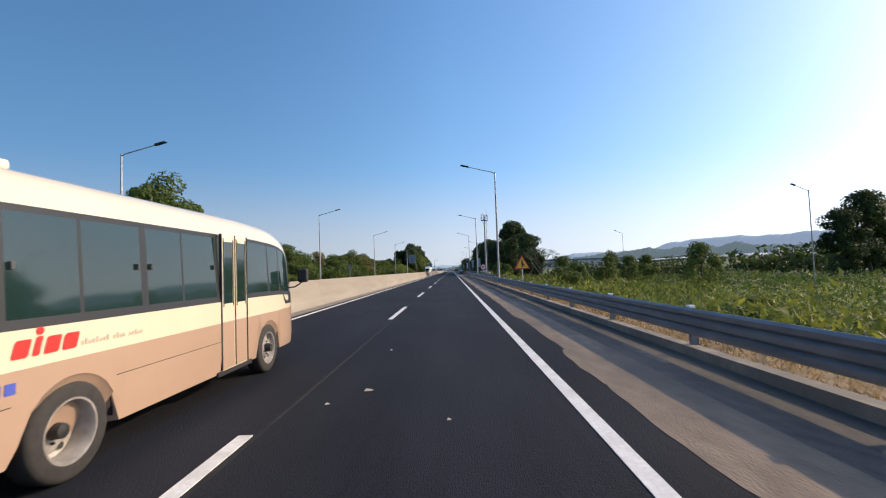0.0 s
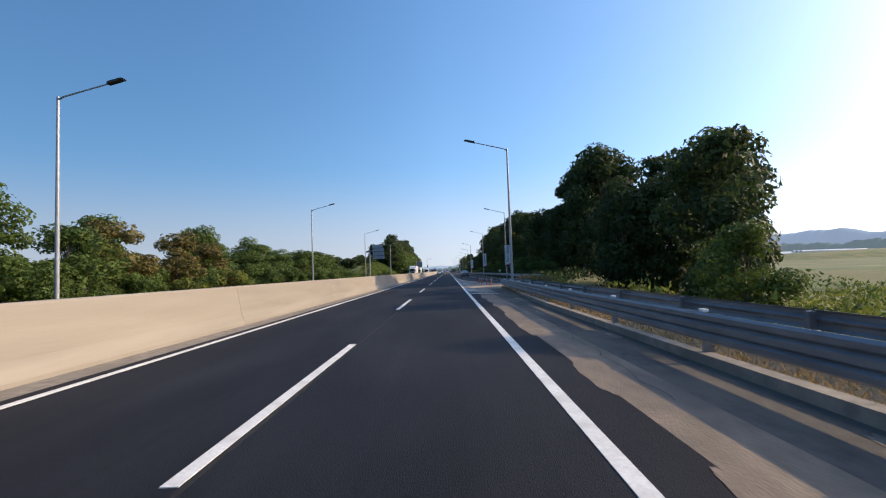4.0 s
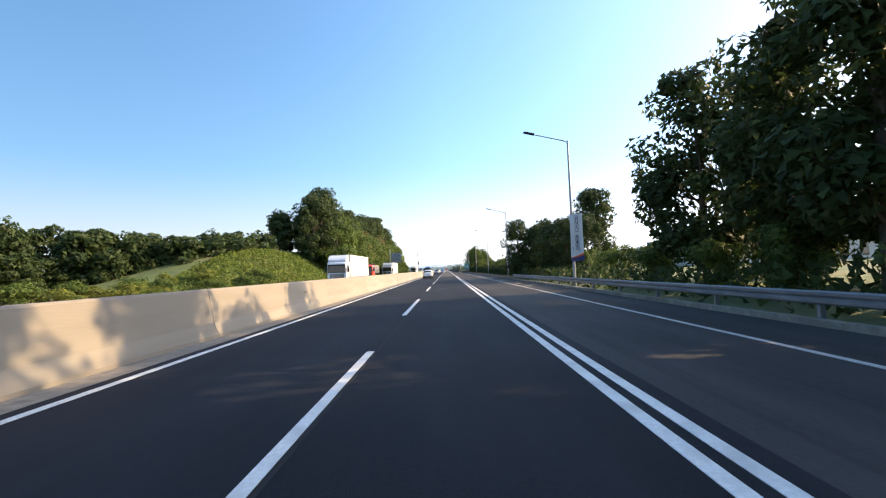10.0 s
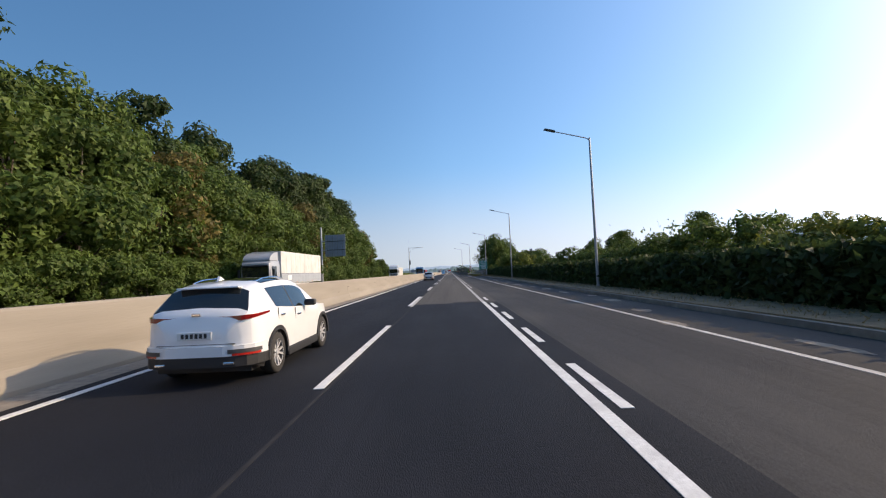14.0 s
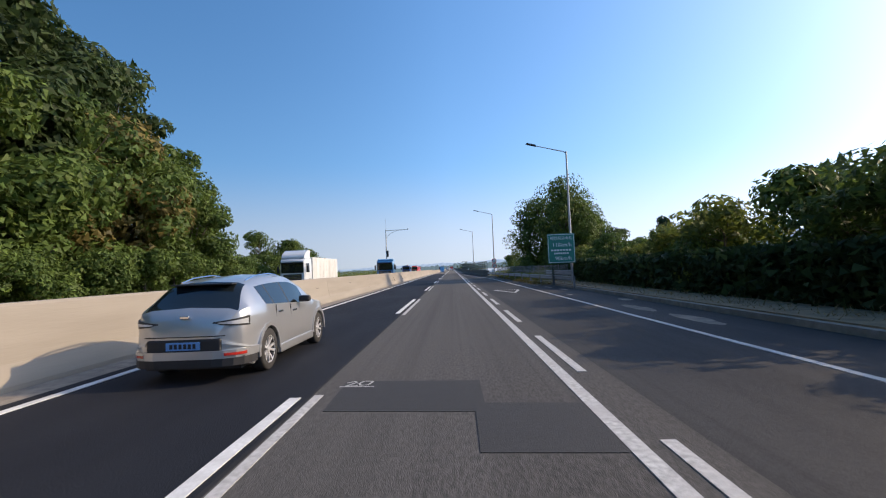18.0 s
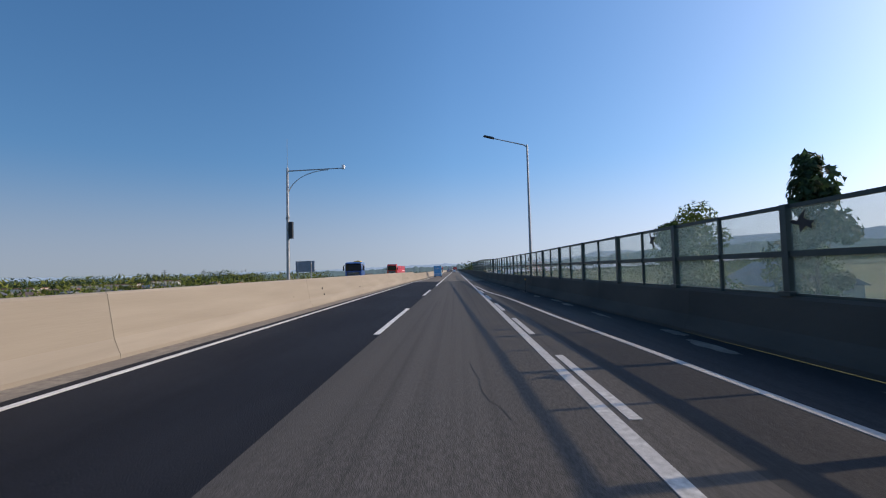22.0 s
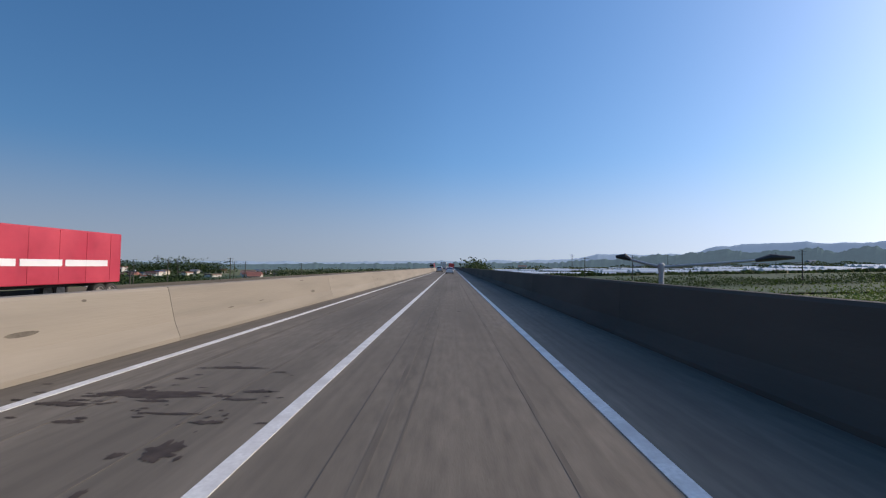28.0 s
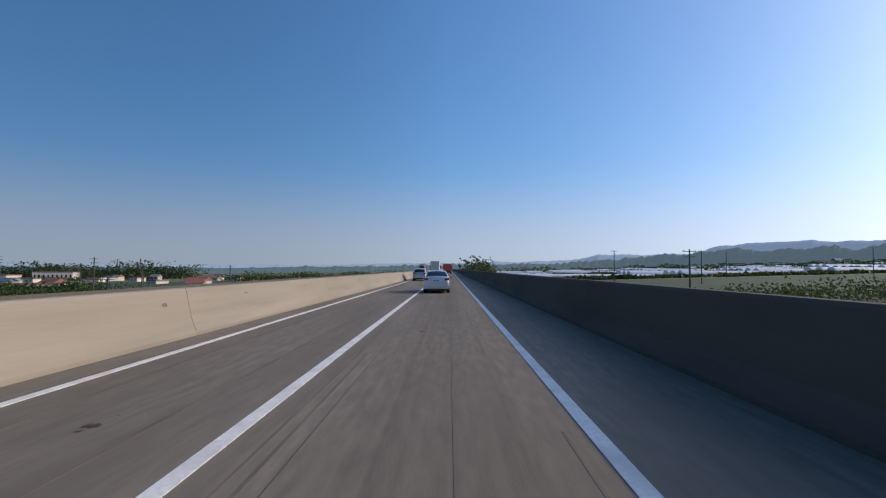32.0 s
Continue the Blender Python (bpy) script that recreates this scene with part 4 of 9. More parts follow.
# twin-armed lamp rising from the road below the bridge
o = thing("twin_street_lamp", 6.1, 556, -8, "twin-armed grey street lamp rising from below the bridge", "street lamp")
part("pole", MB().tube([(0, 0, 0), (0, 0, 9.74)], [0.12, 0.07], 10), POLE, o, smooth=True)
part("collar", MB().lathe([(0, 9.55), (0.09, 9.55), (0.09, 9.76), (0.05, 9.8), (0, 9.8)], 10, "z"), POLE, o)
for ax, ay, hx, hy in ((-0.75, 0.4, -1.1, 0.58), (2.3, -0.7, 3.1, -0.94)):
    a = part("arm", MB().tube([(0, 0, 9.68), (ax * 0.4, ay * 0.4, 9.76), (ax, ay, 9.9)], [0.05, 0.042, 0.036], 8), POLE, o, smooth=True)
    part("lamp_head", MB().tube([(ax * 0.97, ay * 0.97, 9.89), (ax + (hx - ax) * 0.35, ay + (hy - ay) * 0.35, 9.98), (hx, hy, 9.98)], [0.04, 0.1, 0.04], 8), DARK, a, smooth=True)
o = thing("twin_street_lamp", -19, 566, -8, "grey street lamp rising beside the opposite deck", "street lamp")
part("pole", MB().tube([(0, 0, 0), (0, 0, 9.3)], [0.12, 0.07], 10), POLE, o, smooth=True)
part("arm", MB().tube([(0, 0, 9.2), (-0.9, 0, 9.5), (-1.6, 0, 9.6)], [0.06, 0.07, 0.05], 8), POLE, o, smooth=True)


BANNER_INK = mat("navy_print", (0.03, 0.045, 0.12), 0.6)


def banner(x, y, text, ztop=5.1, zbot=1.9, w=0.85):
    o = thing("lamp_post_banner", x, y - 0.12, 0, "white vertical banner with dark lettering on a lamp post", "banner", "banners on the lamp posts")
    m = MB()
    n = 8
    for k in range(n):
        za, zb = zbot + (ztop - zbot) * k / n, zbot + (ztop - zbot) * (k + 1) / n
        ya, yb = 0.05 * math.sin(k * 0.9), 0.05 * math.sin((k + 1) * 0.9)
        m.quad((-w / 2, ya, za), (w / 2, -ya * 0.6, za), (w / 2, -yb * 0.6, zb), (-w / 2, yb, zb))
        m.quad((-w / 2, ya + 0.006, za), (w / 2, -ya * 0.6 + 0.006, za), (w / 2, -yb * 0.6 + 0.006, zb), (-w / 2, yb + 0.006, zb))
    part("cloth", m, WHITE, o)
    for z in (ztop, zbot):
        part("bar", MB().tube([(-w / 2 - 0.04, 0, z), (w / 2 + 0.04, 0, z)], 0.018, 6), DARK, o)
    part("foot_print", MB().poly([(-w / 2, -0.055, zbot + 0.02), (w / 2, -0.055, zbot + 0.02), (w / 2, -0.055, zbot + 0.42), (0.1, -0.055, zbot + 0.3), (-w / 2, -0.055, zbot + 0.2)]), mat("banner_blue", (0.03, 0.05, 0.16), 0.6), o, "dark blue printed foot")
    part("swoosh", MB().poly([(-w / 2, -0.058, zbot + 0.2), (0.1, -0.058, zbot + 0.3), (w / 2, -0.058, zbot + 0.42), (w / 2, -0.058, zbot + 0.56), (0.05, -0.058, zbot + 0.4), (-w / 2, -0.058, zbot + 0.26)]), ORANGE, o, "orange printed swoosh")
    n = len(text)
    for k, ch in enumerate(text):
        if ch == "|":
            z = ztop - 0.3 - k * (ztop - zbot - 0.85) / n
            part("bar", MB().box(-0.17, 0.17, -0.064, -0.06, z - 0.15, z + 0.12), INK, o)
        elif ch != " ":
            lettering("letter", ch, 0.42 if n < 8 else 0.36, BANNER_INK, o, pose(0, -0.062, ztop - 0.3 - k * (ztop - zbot - 0.85) / n, 90, 0, 0), stretch=1.0)


banner(9.55, 148.4, "개량공사 시행중")
banner(9.25, 187, "서행운전하세요", 5.3, 2.0)
banner(8.77, 234.2, "공사구간 추돌주의", 5.0, 1.8)
banner(9.65, 273.4, "정체시비상등켜기", 5.0, 1.65, 0.95)


def disc(r, t=0.02, sides=28):
    return MB().lathe([(0, -t / 2), (r, -t / 2), (r, t / 2), (0, t / 2)], sides, "y")


# warning triangle
o = thing("merge_warning_sign", 5.1, 30.0, 0.0, "yellow triangular merge warning sign with red border", "road sign")
part("pole", MB().tube([(0, 0, 0), (0, 0, 2.2)], 0.04, 8), POLE, o, smooth=True)
K = pose(0, 0, -0.05) @ Matrix.Diagonal((0.7, 1, 0.7, 1))
for nm, mb, mt in (("plate", MB().poly([(-0.74, -0.05, 2.22), (0.74, -0.05, 2.22), (0.0, -0.05, 3.54)]).poly([(-0.74, -0.03, 2.22), (0.74, -0.03, 2.22), (0.0, -0.03, 3.54)]), RED),
                   ("field", MB().poly([(-0.6, -0.056, 2.3), (0.6, -0.056, 2.3), (0.0, -0.056, 3.38)]), YELLOW),
                   ("symbol", MB().poly([(-0.06, -0.062, 2.4), (0.06, -0.062, 2.4), (0.06, -0.062, 2.62), (0.24, -0.062, 2.45), (0.24, -0.062, 2.6), (0.06, -0.062, 2.8), (0.06, -0.062, 2.95), (0.12, -0.062, 2.95), (0.0, -0.062, 3.1), (-0.12, -0.062, 2.95), (-0.06, -0.062, 2.95)]), INK)):
    part(nm, mb, mt, o).matrix_basis = K
o = thing("no_right_turn_sign", 4.78, 61.9, 0.12, "round no-right-turn sign with a white plate below", "road sign")
part("pole", MB().tube([(0, 0, 0), (0, 0, 2.2)], 0.04, 8), POLE, o, smooth=True)
part("rim", disc(0.45), RED, o).location = (0, -0.06, 1.88)
part("field", disc(0.355), WHITE, o).location = (0, -0.068, 1.88)
part("arrow", MB().poly([(-0.14, 0, -0.21), (-0.06, 0, -0.21), (-0.06, 0, 0.02), (0.07, 0, 0.02), (0.07, 0, -0.08), (0.24, 0, 0.065), (0.07, 0, 0.21), (0.07, 0, 0.11), (-0.14, 0, 0.11)]), INK, o).location = (0, -0.082, 1.88)
part("slash", MB().poly([(-0.3, 0, 0.21), (-0.24, 0, 0.28), (0.3, 0, -0.21), (0.24, 0, -0.28)]), RED, o).location = (0, -0.086, 1.88)
part("plate", MB().box(-0.46, 0.46, -0.07, -0.05, 1.14, 1.36), WHITE, o)
lettering("letters", "우회전금지", 0.18, INK, o, pose(0, -0.074, 1.25, 90, 0, 0))
o.scale = (0.86, 0.86, 0.92)
o = thing("roadside_plate", 7.7, 61.2, -1.0, "small grey plate on a low post", "road sign")
part("post", MB().tube([(0, 0, 0), (0, 0, 1.7)], 0.03, 6), POLE, o)
part("plate", MB().box(-0.16, 0.16, -0.04, -0.03, 1.55, 1.85), SIGNBACK, o)
o = thing("roadside_plate", 9.4, 158, 0.2, "small white plate on a low post behind the rail", "road sign")
part("post", MB().tube([(0, 0, 0), (0, 0, 1.0)], 0.03, 6), POLE, o)
part("plate", MB().box(-0.17, 0.17, -0.04, -0.03, 0.95, 1.25), WHITE, o)
# green speed board
o = thing("speed_limit_board", 8.4, 392.7, 0, "green highway board stating top speeds, on the lamp post", "road sign")
part("panel", MB().rbox(-1.0, 1.0, -0.06, 0.0, 1.66, 3.84, 0.02), GREEN_S, o)
part("border", MB().box(-0.96, 0.96, -0.066, -0.062, 3.76, 3.79).box(-0.96, 0.96, -0.066, -0.062, 1.71, 1.74).box(-0.96, -0.93, -0.066, -0.062, 1.74, 3.76).box(0.93, 0.96, -0.066, -0.062, 1.74, 3.76), WHITE, o)
lettering("letters", "제한최고속도", 0.3, WHITE, o, pose(0, -0.066, 3.48, 90, 0, 0))
lettering("letters", "110km/h", 0.4, WHITE, o, pose(0.05, -0.066, 3.0, 90, 0, 0))
lettering("letters", "90km/h", 0.4, WHITE, o, pose(0.12, -0.066, 2.0, 90, 0, 0))
for z, w in ((2.62, 0.75), (2.38, 0.55)):
    for k in range(7):
        part("bar", MB().box(-w + k * w * 0.29, -w + k * w * 0.29 + w * 0.2, -0.066, -0.062, z - 0.06, z + 0.06), WHITE, o)
part("bracket", MB().box(0.7, 0.9, 0, 0.06, 3.3, 3.36).box(0.7, 0.9, 0, 0.06, 2.1, 2.16), STEEL, o)
# round limits on the lamp before the bridge
for z, txt in ((2.5, "110"), (1.72, "50")):
    o = thing("speed_limit_sign", 7.0, 431.4, z, "round white speed limit sign with red rim", "road sign", "speed signs on one post")
    part("rim", disc(0.38), RED, o).location = (0, -0.06, 0)
    part("field", disc(0.3), WHITE, o).location = (0, -0.068, 0)
    lettering("digits", txt, 0.36 if txt == "110" else 0.46, INK, o, pose(0, -0.084, 0, 90, 0, 0), stretch=0.8)
    part("bracket", MB().box(-0.05, 0.25, -0.05, 0.06, -0.03, 0.03), STEEL, o)


def sign_back(x, y, z0, z1, x0, x1, pole_top, label, solar=False):
    o = thing("sign_from_behind", x, y, -0.2, label, "road sign")
    part("pole", MB().tube([(0, 0, 0), (0, 0, pole_top + 0.2)], [0.17, 0.14], 12), POLE, o, smooth=True)
    for z in (z0 + (z1 - z0) * 0.3, z0 + (z1 - z0) * 0.72):
        part("arm", MB().tube([(0, 0, z + 0.2), (x0 - x + 0.2, 0, z + 0.2)], 0.07, 8), POLE, o, smooth=True)
    p = part("panel", MB().rbox(x0 - x, x1 - x, 0.1, 0.16, z0 + 0.2, z1 + 0.2, 0.02), SIGNBACK, o)
    for k in range(4):
        xx = x0 - x + (x1 - x0) * (0.14 + 0.24 * k)
        part("rib", MB().box(xx - 0.03, xx + 0.03, 0.04, 0.1, z0 + 0.25, z1 + 0.15), STEEL, p)
    for k in range(2):
        zz = z0 + 0.2 + (z1 - z0) * (0.3 + 0.4 * k)
        part("rib", MB().box(x0 - x, x1 - x, 0.0, 0.05, zz - 0.04, zz + 0.04), DARK, p)
    if solar:
        part("solar_panel", MB().poly([(-0.9, -0.5, pole_top + 0.1), (0.5, -0.5, pole_top + 0.3), (0.6, 0.6, pole_top + 0.8), (-0.8, 0.6, pole_top + 0.6)]).poly([(-0.9, -0.5, pole_top + 0.06), (0.5, -0.5, pole_top + 0.26), (0.6, 0.6, pole_top + 0.76), (-0.8, 0.6, pole_top + 0.56)]), DARK, o)
        part("panel", MB().rbox(x0 - x - 0.1, x1 - x - 0.35, 0.1, 0.16, z1 + 0.3, z1 + 1.0, 0.02), SIGNBACK, o)
    return o


sign_back(-17.8, 187.5, 4.95, 7.5, -17.1, -14.4, 6.6, "grey road sign back on thick pole with solar panel", True)
sign_back(-17.6, 345, 4.35, 7.4, -17.1, -14.25, 8.5, "bluish back of a large road sign before the woods")
o = thing("traffic_camera_mast", -17.6, 483, -0.3, "tall grey camera mast with curved bracket and equipment box", "camera mast")
part("pole", MB().tube([(0, 0, 0), (0, 0, 7), (0, 0, 13.2)], [0.2, 0.16, 0.12], 12), POLE, o, smooth=True)
part("arm", MB().tube([(0, 0, 12.9), (6.1, 0, 13.05)], [0.07, 0.05], 8), POLE, o, smooth=True)
part("brace", MB().tube([(0.05, 0, 10.1)] + [(0.05 + 4.4 * (1 - math.cos(a)), 0, 10.1 + 2.8 * math.sin(a)) for a in np.linspace(0.15, 1.57, 9)], 0.04, 6), POLE, o, smooth=True)
part("camera", MB().rbox(5.95, 6.2, -0.2, 0.25, 12.95, 13.4, 0.04), WHITE, o)
part("box", MB().rbox(0.15, 0.55, -0.2, 0.2, 5.6, 7.4, 0.03), DARK, o)
part("box", MB().rbox(-0.3, 0.15, -0.3, 0.0, 0.3, 1.2, 0.03), SIGNBACK, o)
part("antenna", MB().tube([(0, 0, 13.2), (0, 0, 16.4)], [0.03, 0.012], 6), POLE, o)
part("collar", MB().lathe([(0.15, 7.7), (0.2, 7.7), (0.2, 7.95), (0.15, 7.95)], 12, "z"), STEEL, o)
o = thing("sign_from_behind", -16.3, 484.5, -0.3, "low grey sign back beside the camera mast", "road sign")
part("panel", MB().rbox(-1.05, 1.05, 0, 0.06, 2.0, 3.2, 0.02), SIGNBACK, o)
for x in (-0.8, 0.7):
    part("post", MB().tube([(x, -0.05, 0), (x, -0.05, 3.2)], 0.05, 8), POLE, o)
o = thing("roadside_plate", -16.9, 77, -0.3, "small blue plate on a post beyond the median", "road sign")
part("post", MB().tube([(0, 0, 0), (0, 0, 3.3)], 0.05, 8), POLE, o)
part("plate", MB().box(-0.25, 0.25, -0.06, -0.04, 2.6, 3.4), SIGNBACK, o)

# telecom monopole
o = thing("antenna_mast", 6.75, 82.5, -0.5, "slim steel antenna mast with railed platform and ladder cage", "antenna mast")
part("pole", MB().tube([(0, 0, 0), (0, 0, 6), (0, 0, 12)], [0.17, 0.15, 0.11], 12), POLE, o, smooth=True)
pl = part("platform", MB().lathe([(0.12, 10.9), (0.62, 10.9), (0.62, 10.97), (0.12, 10.97)], 20, "z"), STEEL, o)
for z in (11.35, 11.8):
    part("ring_rail", MB().lathe([(0.62, z), (0.66, z), (0.66, z + 0.04), (0.62, z + 0.04)], 20, "z"), STEEL, pl)
for k in range(10):
    a = k * 0.628
    part("baluster", MB().tube([(0.64 * math.cos(a), 0.64 * math.sin(a), 10.95), (0.64 * math.cos(a), 0.64 * math.sin(a), 11.82)], 0.018, 5), STEEL, pl)
for k in range(4):
    part("strut", MB().tube([(0.12 * math.cos(k * 1.57), 0.12 * math.sin(k * 1.57), 10.3), (0.6 * math.cos(k * 1.57), 0.6 * math.sin(k * 1.57), 10.9)], 0.02, 5), STEEL, pl)
cage = part("ladder", MB().tube([(0.3, -0.2, 0.5), (0.3, -0.2, 11)], 0.018, 5).tube([(0.3, 0.2, 0.5), (0.3, 0.2, 11)], 0.018, 5), STEEL, o)
for k in range(26):
    part("hoop" if k % 3 == 0 else "rung", MB().tube([(0.3, -0.2, 1 + k * 0.38), (0.62, -0.2, 1 + k * 0.38), (0.62, 0.2, 1 + k * 0.38), (0.3, 0.2, 1 + k * 0.38)] if k % 3 == 0 else [(0.3, -0.2, 1 + k * 0.38), (0.3, 0.2, 1 + k * 0.38)], 0.014, 5), STEEL, cage)
part("antenna", MB().tube([(0.45, 0.3, 11.6), (0.45, 0.3, 12.9)], 0.02, 5), STEEL, o)
part("camera", MB().lathe([(0, 11.95), (0.1, 12.0), (0.1, 12.2), (0, 12.25)], 10, "z", (-0.35, 0, 0)), WHITE, o)
o = thing("equipment_cabinet", 7.6, 84, -0.9, "small beige equipment cabinet at the mast foot", "cabinet")
part("body", MB().rbox(-0.4, 0.4, -0.3, 0.3, 0, 1.9, 0.03), WHITE, o)

# flexible orange posts
for x, y in ((4.75, 125.2), (4.44, 126.9), (4.1, 129.0), (4.0, 131.2)):
    o = thing("delineator_post", x, y, 0.0, "orange flexible delineator post with pale bands", "delineator post", "orange posts in the gore")
    part("base", MB().lathe([(0, 0), (0.11, 0), (0.11, 0.03), (0.06, 0.06), (0, 0.06)], 12, "z"), ORANGE, o)
    part("tube", MB().lathe([(0, 0.05), (0.045, 0.05), (0.04, 0.3), (0.04, 0.72), (0.03, 0.75), (0, 0.75)], 12, "z"), ORANGE, o, smooth=True)
    for z in (0.48, 0.57, 0.66):
        part("band", MB().lathe([(0.03, z), (0.043, z), (0.043, z + 0.045), (0.03, z + 0.045)], 12, "z"), PAINT_OLD, o, "greyish reflective band")

# telecom mast and wooden-grey pole behind the trees before the bridge
o = thing("telecom_mast", 31.0, 452, -4.5, "slim telecom mast with a cluster of grey antenna panels", "mast")
part("pole", MB().tube([(0, 0, 0), (0, 0, 13.2)], [0.17, 0.09], 10), POLE, o)
for k in range(6):
    a = 1.05 * k
    part("panel", MB().rbox(0.42 * math.cos(a) - 0.12, 0.42 * math.cos(a) + 0.12, 0.42 * math.sin(a) - 0.1, 0.42 * math.sin(a) + 0.1, 11.9 + 0.2 * (k % 2), 13.0 + 0.2 * (k % 2), 0.03), SIGNBACK, o)
for zz in (10.4, 11.2):
    part("crossarm", MB().box(-0.5, 0.5, -0.04, 0.04, zz, zz + 0.08), STEEL, o)
part("aerial", MB().tube([(0, 0, 13.1), (0, 0, 14.0)], 0.02, 5), POLE, o)
o = thing("utility_pole", 27.9, 453, -4.5, "grey utility pole with a crossarm behind the trees", "utility pole")
part("pole", MB().tube([(0, 0, 0), (0, 0, 10.8)], [0.16, 0.1], 8), PARAPET, o)
part("crossarm", MB().box(-0.7, 0.7, -0.05, 0.05, 10.2, 10.3), STEEL, o)

# yellow-headed reflector beside the parapet
o = thing("reflector_post", 4.62, 463.95, 0.0, "slim dark post with round yellow reflector beside the parapet", "reflector post")
part("post", MB().rbox(-0.018, 0.018, -0.012, 0.012, 0.0, 0.8, 0.005), DARK, o)
part("reflector", MB().lathe([(0, -0.012), (0.05, -0.012), (0.055, 0.0), (0.05, 0.012), (0, 0.012)], 14, "y", (0, 0, 0.84)), YELLOW, o)

# ---- trees, hedges and weeds ----
RNG = np.random.default_rng(7)


def leaf_mesh(name, centres, sizes, material, upright=0.0, rng=RNG, aspect=0.55, droop=0.0, quads=False, facing=None):
    """Small leaves at the given places, turned at random or about a given facing."""
    n = len(centres)
    u = rng.normal(size=(n, 3))
    u[:, 2] = u[:, 2] * (1 - upright) - droop
    if upright:
        u[:, 2] = np.abs(u[:, 2]) + upright * 1.6
    u /= np.linalg.norm(u, axis=1)[:, None]
    w = np.cross(u, rng.normal(size=(n, 3)))
    w /= np.linalg.norm(w, axis=1)[:, None] + 1e-9
    if facing is not None:
        q = facing / (np.linalg.norm(facing, axis=1)[:, None] + 1e-9) + rng.normal(size=(n, 3)) * 0.42
        q /= np.linalg.norm(q, axis=1)[:, None]
        u = np.cross(q, u)
        u /= np.linalg.norm(u, axis=1)[:, None] + 1e-9
        w = np.cross(q, u)
    s = np.asarray(sizes)[:, None]
    c = np.asarray(centres)
    k = 4 if quads else 3
    v = np.stack(([c - u * s, c + w * s * aspect, c + u * s, c - w * s * aspect] if quads else [c - u * s * 0.7 + w * s * aspect, c + u * s, c - u * s * 0.7 - w * s * aspect]), 1).reshape(-1, 3)
    me = bpy.data.meshes.new(name)
    me.vertices.add(k * n)
    me.vertices.foreach_set("co", v.ravel())
    me.loops.add(k * n)
    me.loops.foreach_set("vertex_index", np.arange(k * n))
    me.polygons.add(n)
    me.polygons.foreach_set("loop_start", np.arange(0, k * n, k))
    me.polygons.foreach_set("loop_total", np.full(n, k))
    me.update(calc_edges=True)
    me.materials.append(material)
    return me


def blob_points(rng, centre, r, n, flat=0.8):
    d = rng.normal(size=(n, 3))
    d /= np.linalg.norm(d, axis=1)[:, None]
    rad = r * rng.uniform(0.25, 1.0, n) ** 0.35
    return np.asarray(centre) + d * rad[:, None] * np.array([1, 1, flat])


def make_tree(name, label, h, spread_r, leaf, seed, n_leaf=5200, leaf_s=0.24, trunk=0.16, low=0.22, bare=0.0, blobs=22, cat="tree", droop=0.25, conical=0.0):
    rng = np.random.default_rng(seed)
    t = thing(name, 0, -400, -50, label, cat)
    centres = []
    for k in range(blobs):
        f = rng.uniform(low, 0.97)
        env = math.sin(math.pi * min(1, max(0.06, (f - low * 0.7) / (1.02 - low * 0.7)))) ** 0.6
        env = env * (1 - conical) + conical * (1.05 - f) * 1.3
        a, rr = rng.uniform(0, 6.28), spread_r * env * rng.uniform(0.25, 0.85)
        centres.append((rr * math.cos(a), rr * math.sin(a), h * f))
    wood = MB()
    bend = rng.normal(size=2) * 0.03 * h
    axis = [(bend[0] * f * f, bend[1] * f * f, h * f) for f in (0, 0.15, 0.35, 0.6, 0.85)]
    wood.tube(axis, [trunk * 1.3, trunk, trunk * 0.8, trunk * 0.5, trunk * 0.2], 8)
    for c in centres[:14]:
        f0 = max(0.1, c[2] / h * rng.uniform(0.5, 0.75))
        p0 = Vector((bend[0] * f0 * f0, bend[1] * f0 * f0, h * f0))
        p2 = Vector(c)
        p1 = (p0 + p2) / 2 + Vector((0, 0, -0.04 * h))
        wood.tube([p0, p1, p2], [trunk * 0.4, trunk * 0.25, trunk * 0.08], 4, caps=False)
    part("trunk", wood, BARK, t, smooth=True)
    pts, out = [], []
    per = n_leaf // len(centres)
    for c in centres:
        r = spread_r * rng.uniform(0.24, 0.46)
        q = blob_points(rng, c, r, int(per * rng.uniform(0.7, 1.3)), 0.72)
        pts.append(q)
        out.append((q - np.asarray(c)) / r + np.array([0, 0, 0.35]))
    pts, out = np.concatenate(pts), np.concatenate(out)
    out = out[pts[:, 2] > 0.15]
    pts = pts[pts[:, 2] > 0.15]
    part("crown", leaf_mesh("crown", pts, leaf_s * rng.uniform(0.6, 1.35, len(pts)), leaf, rng=rng, droop=droop, facing=out), None, t)
    return t


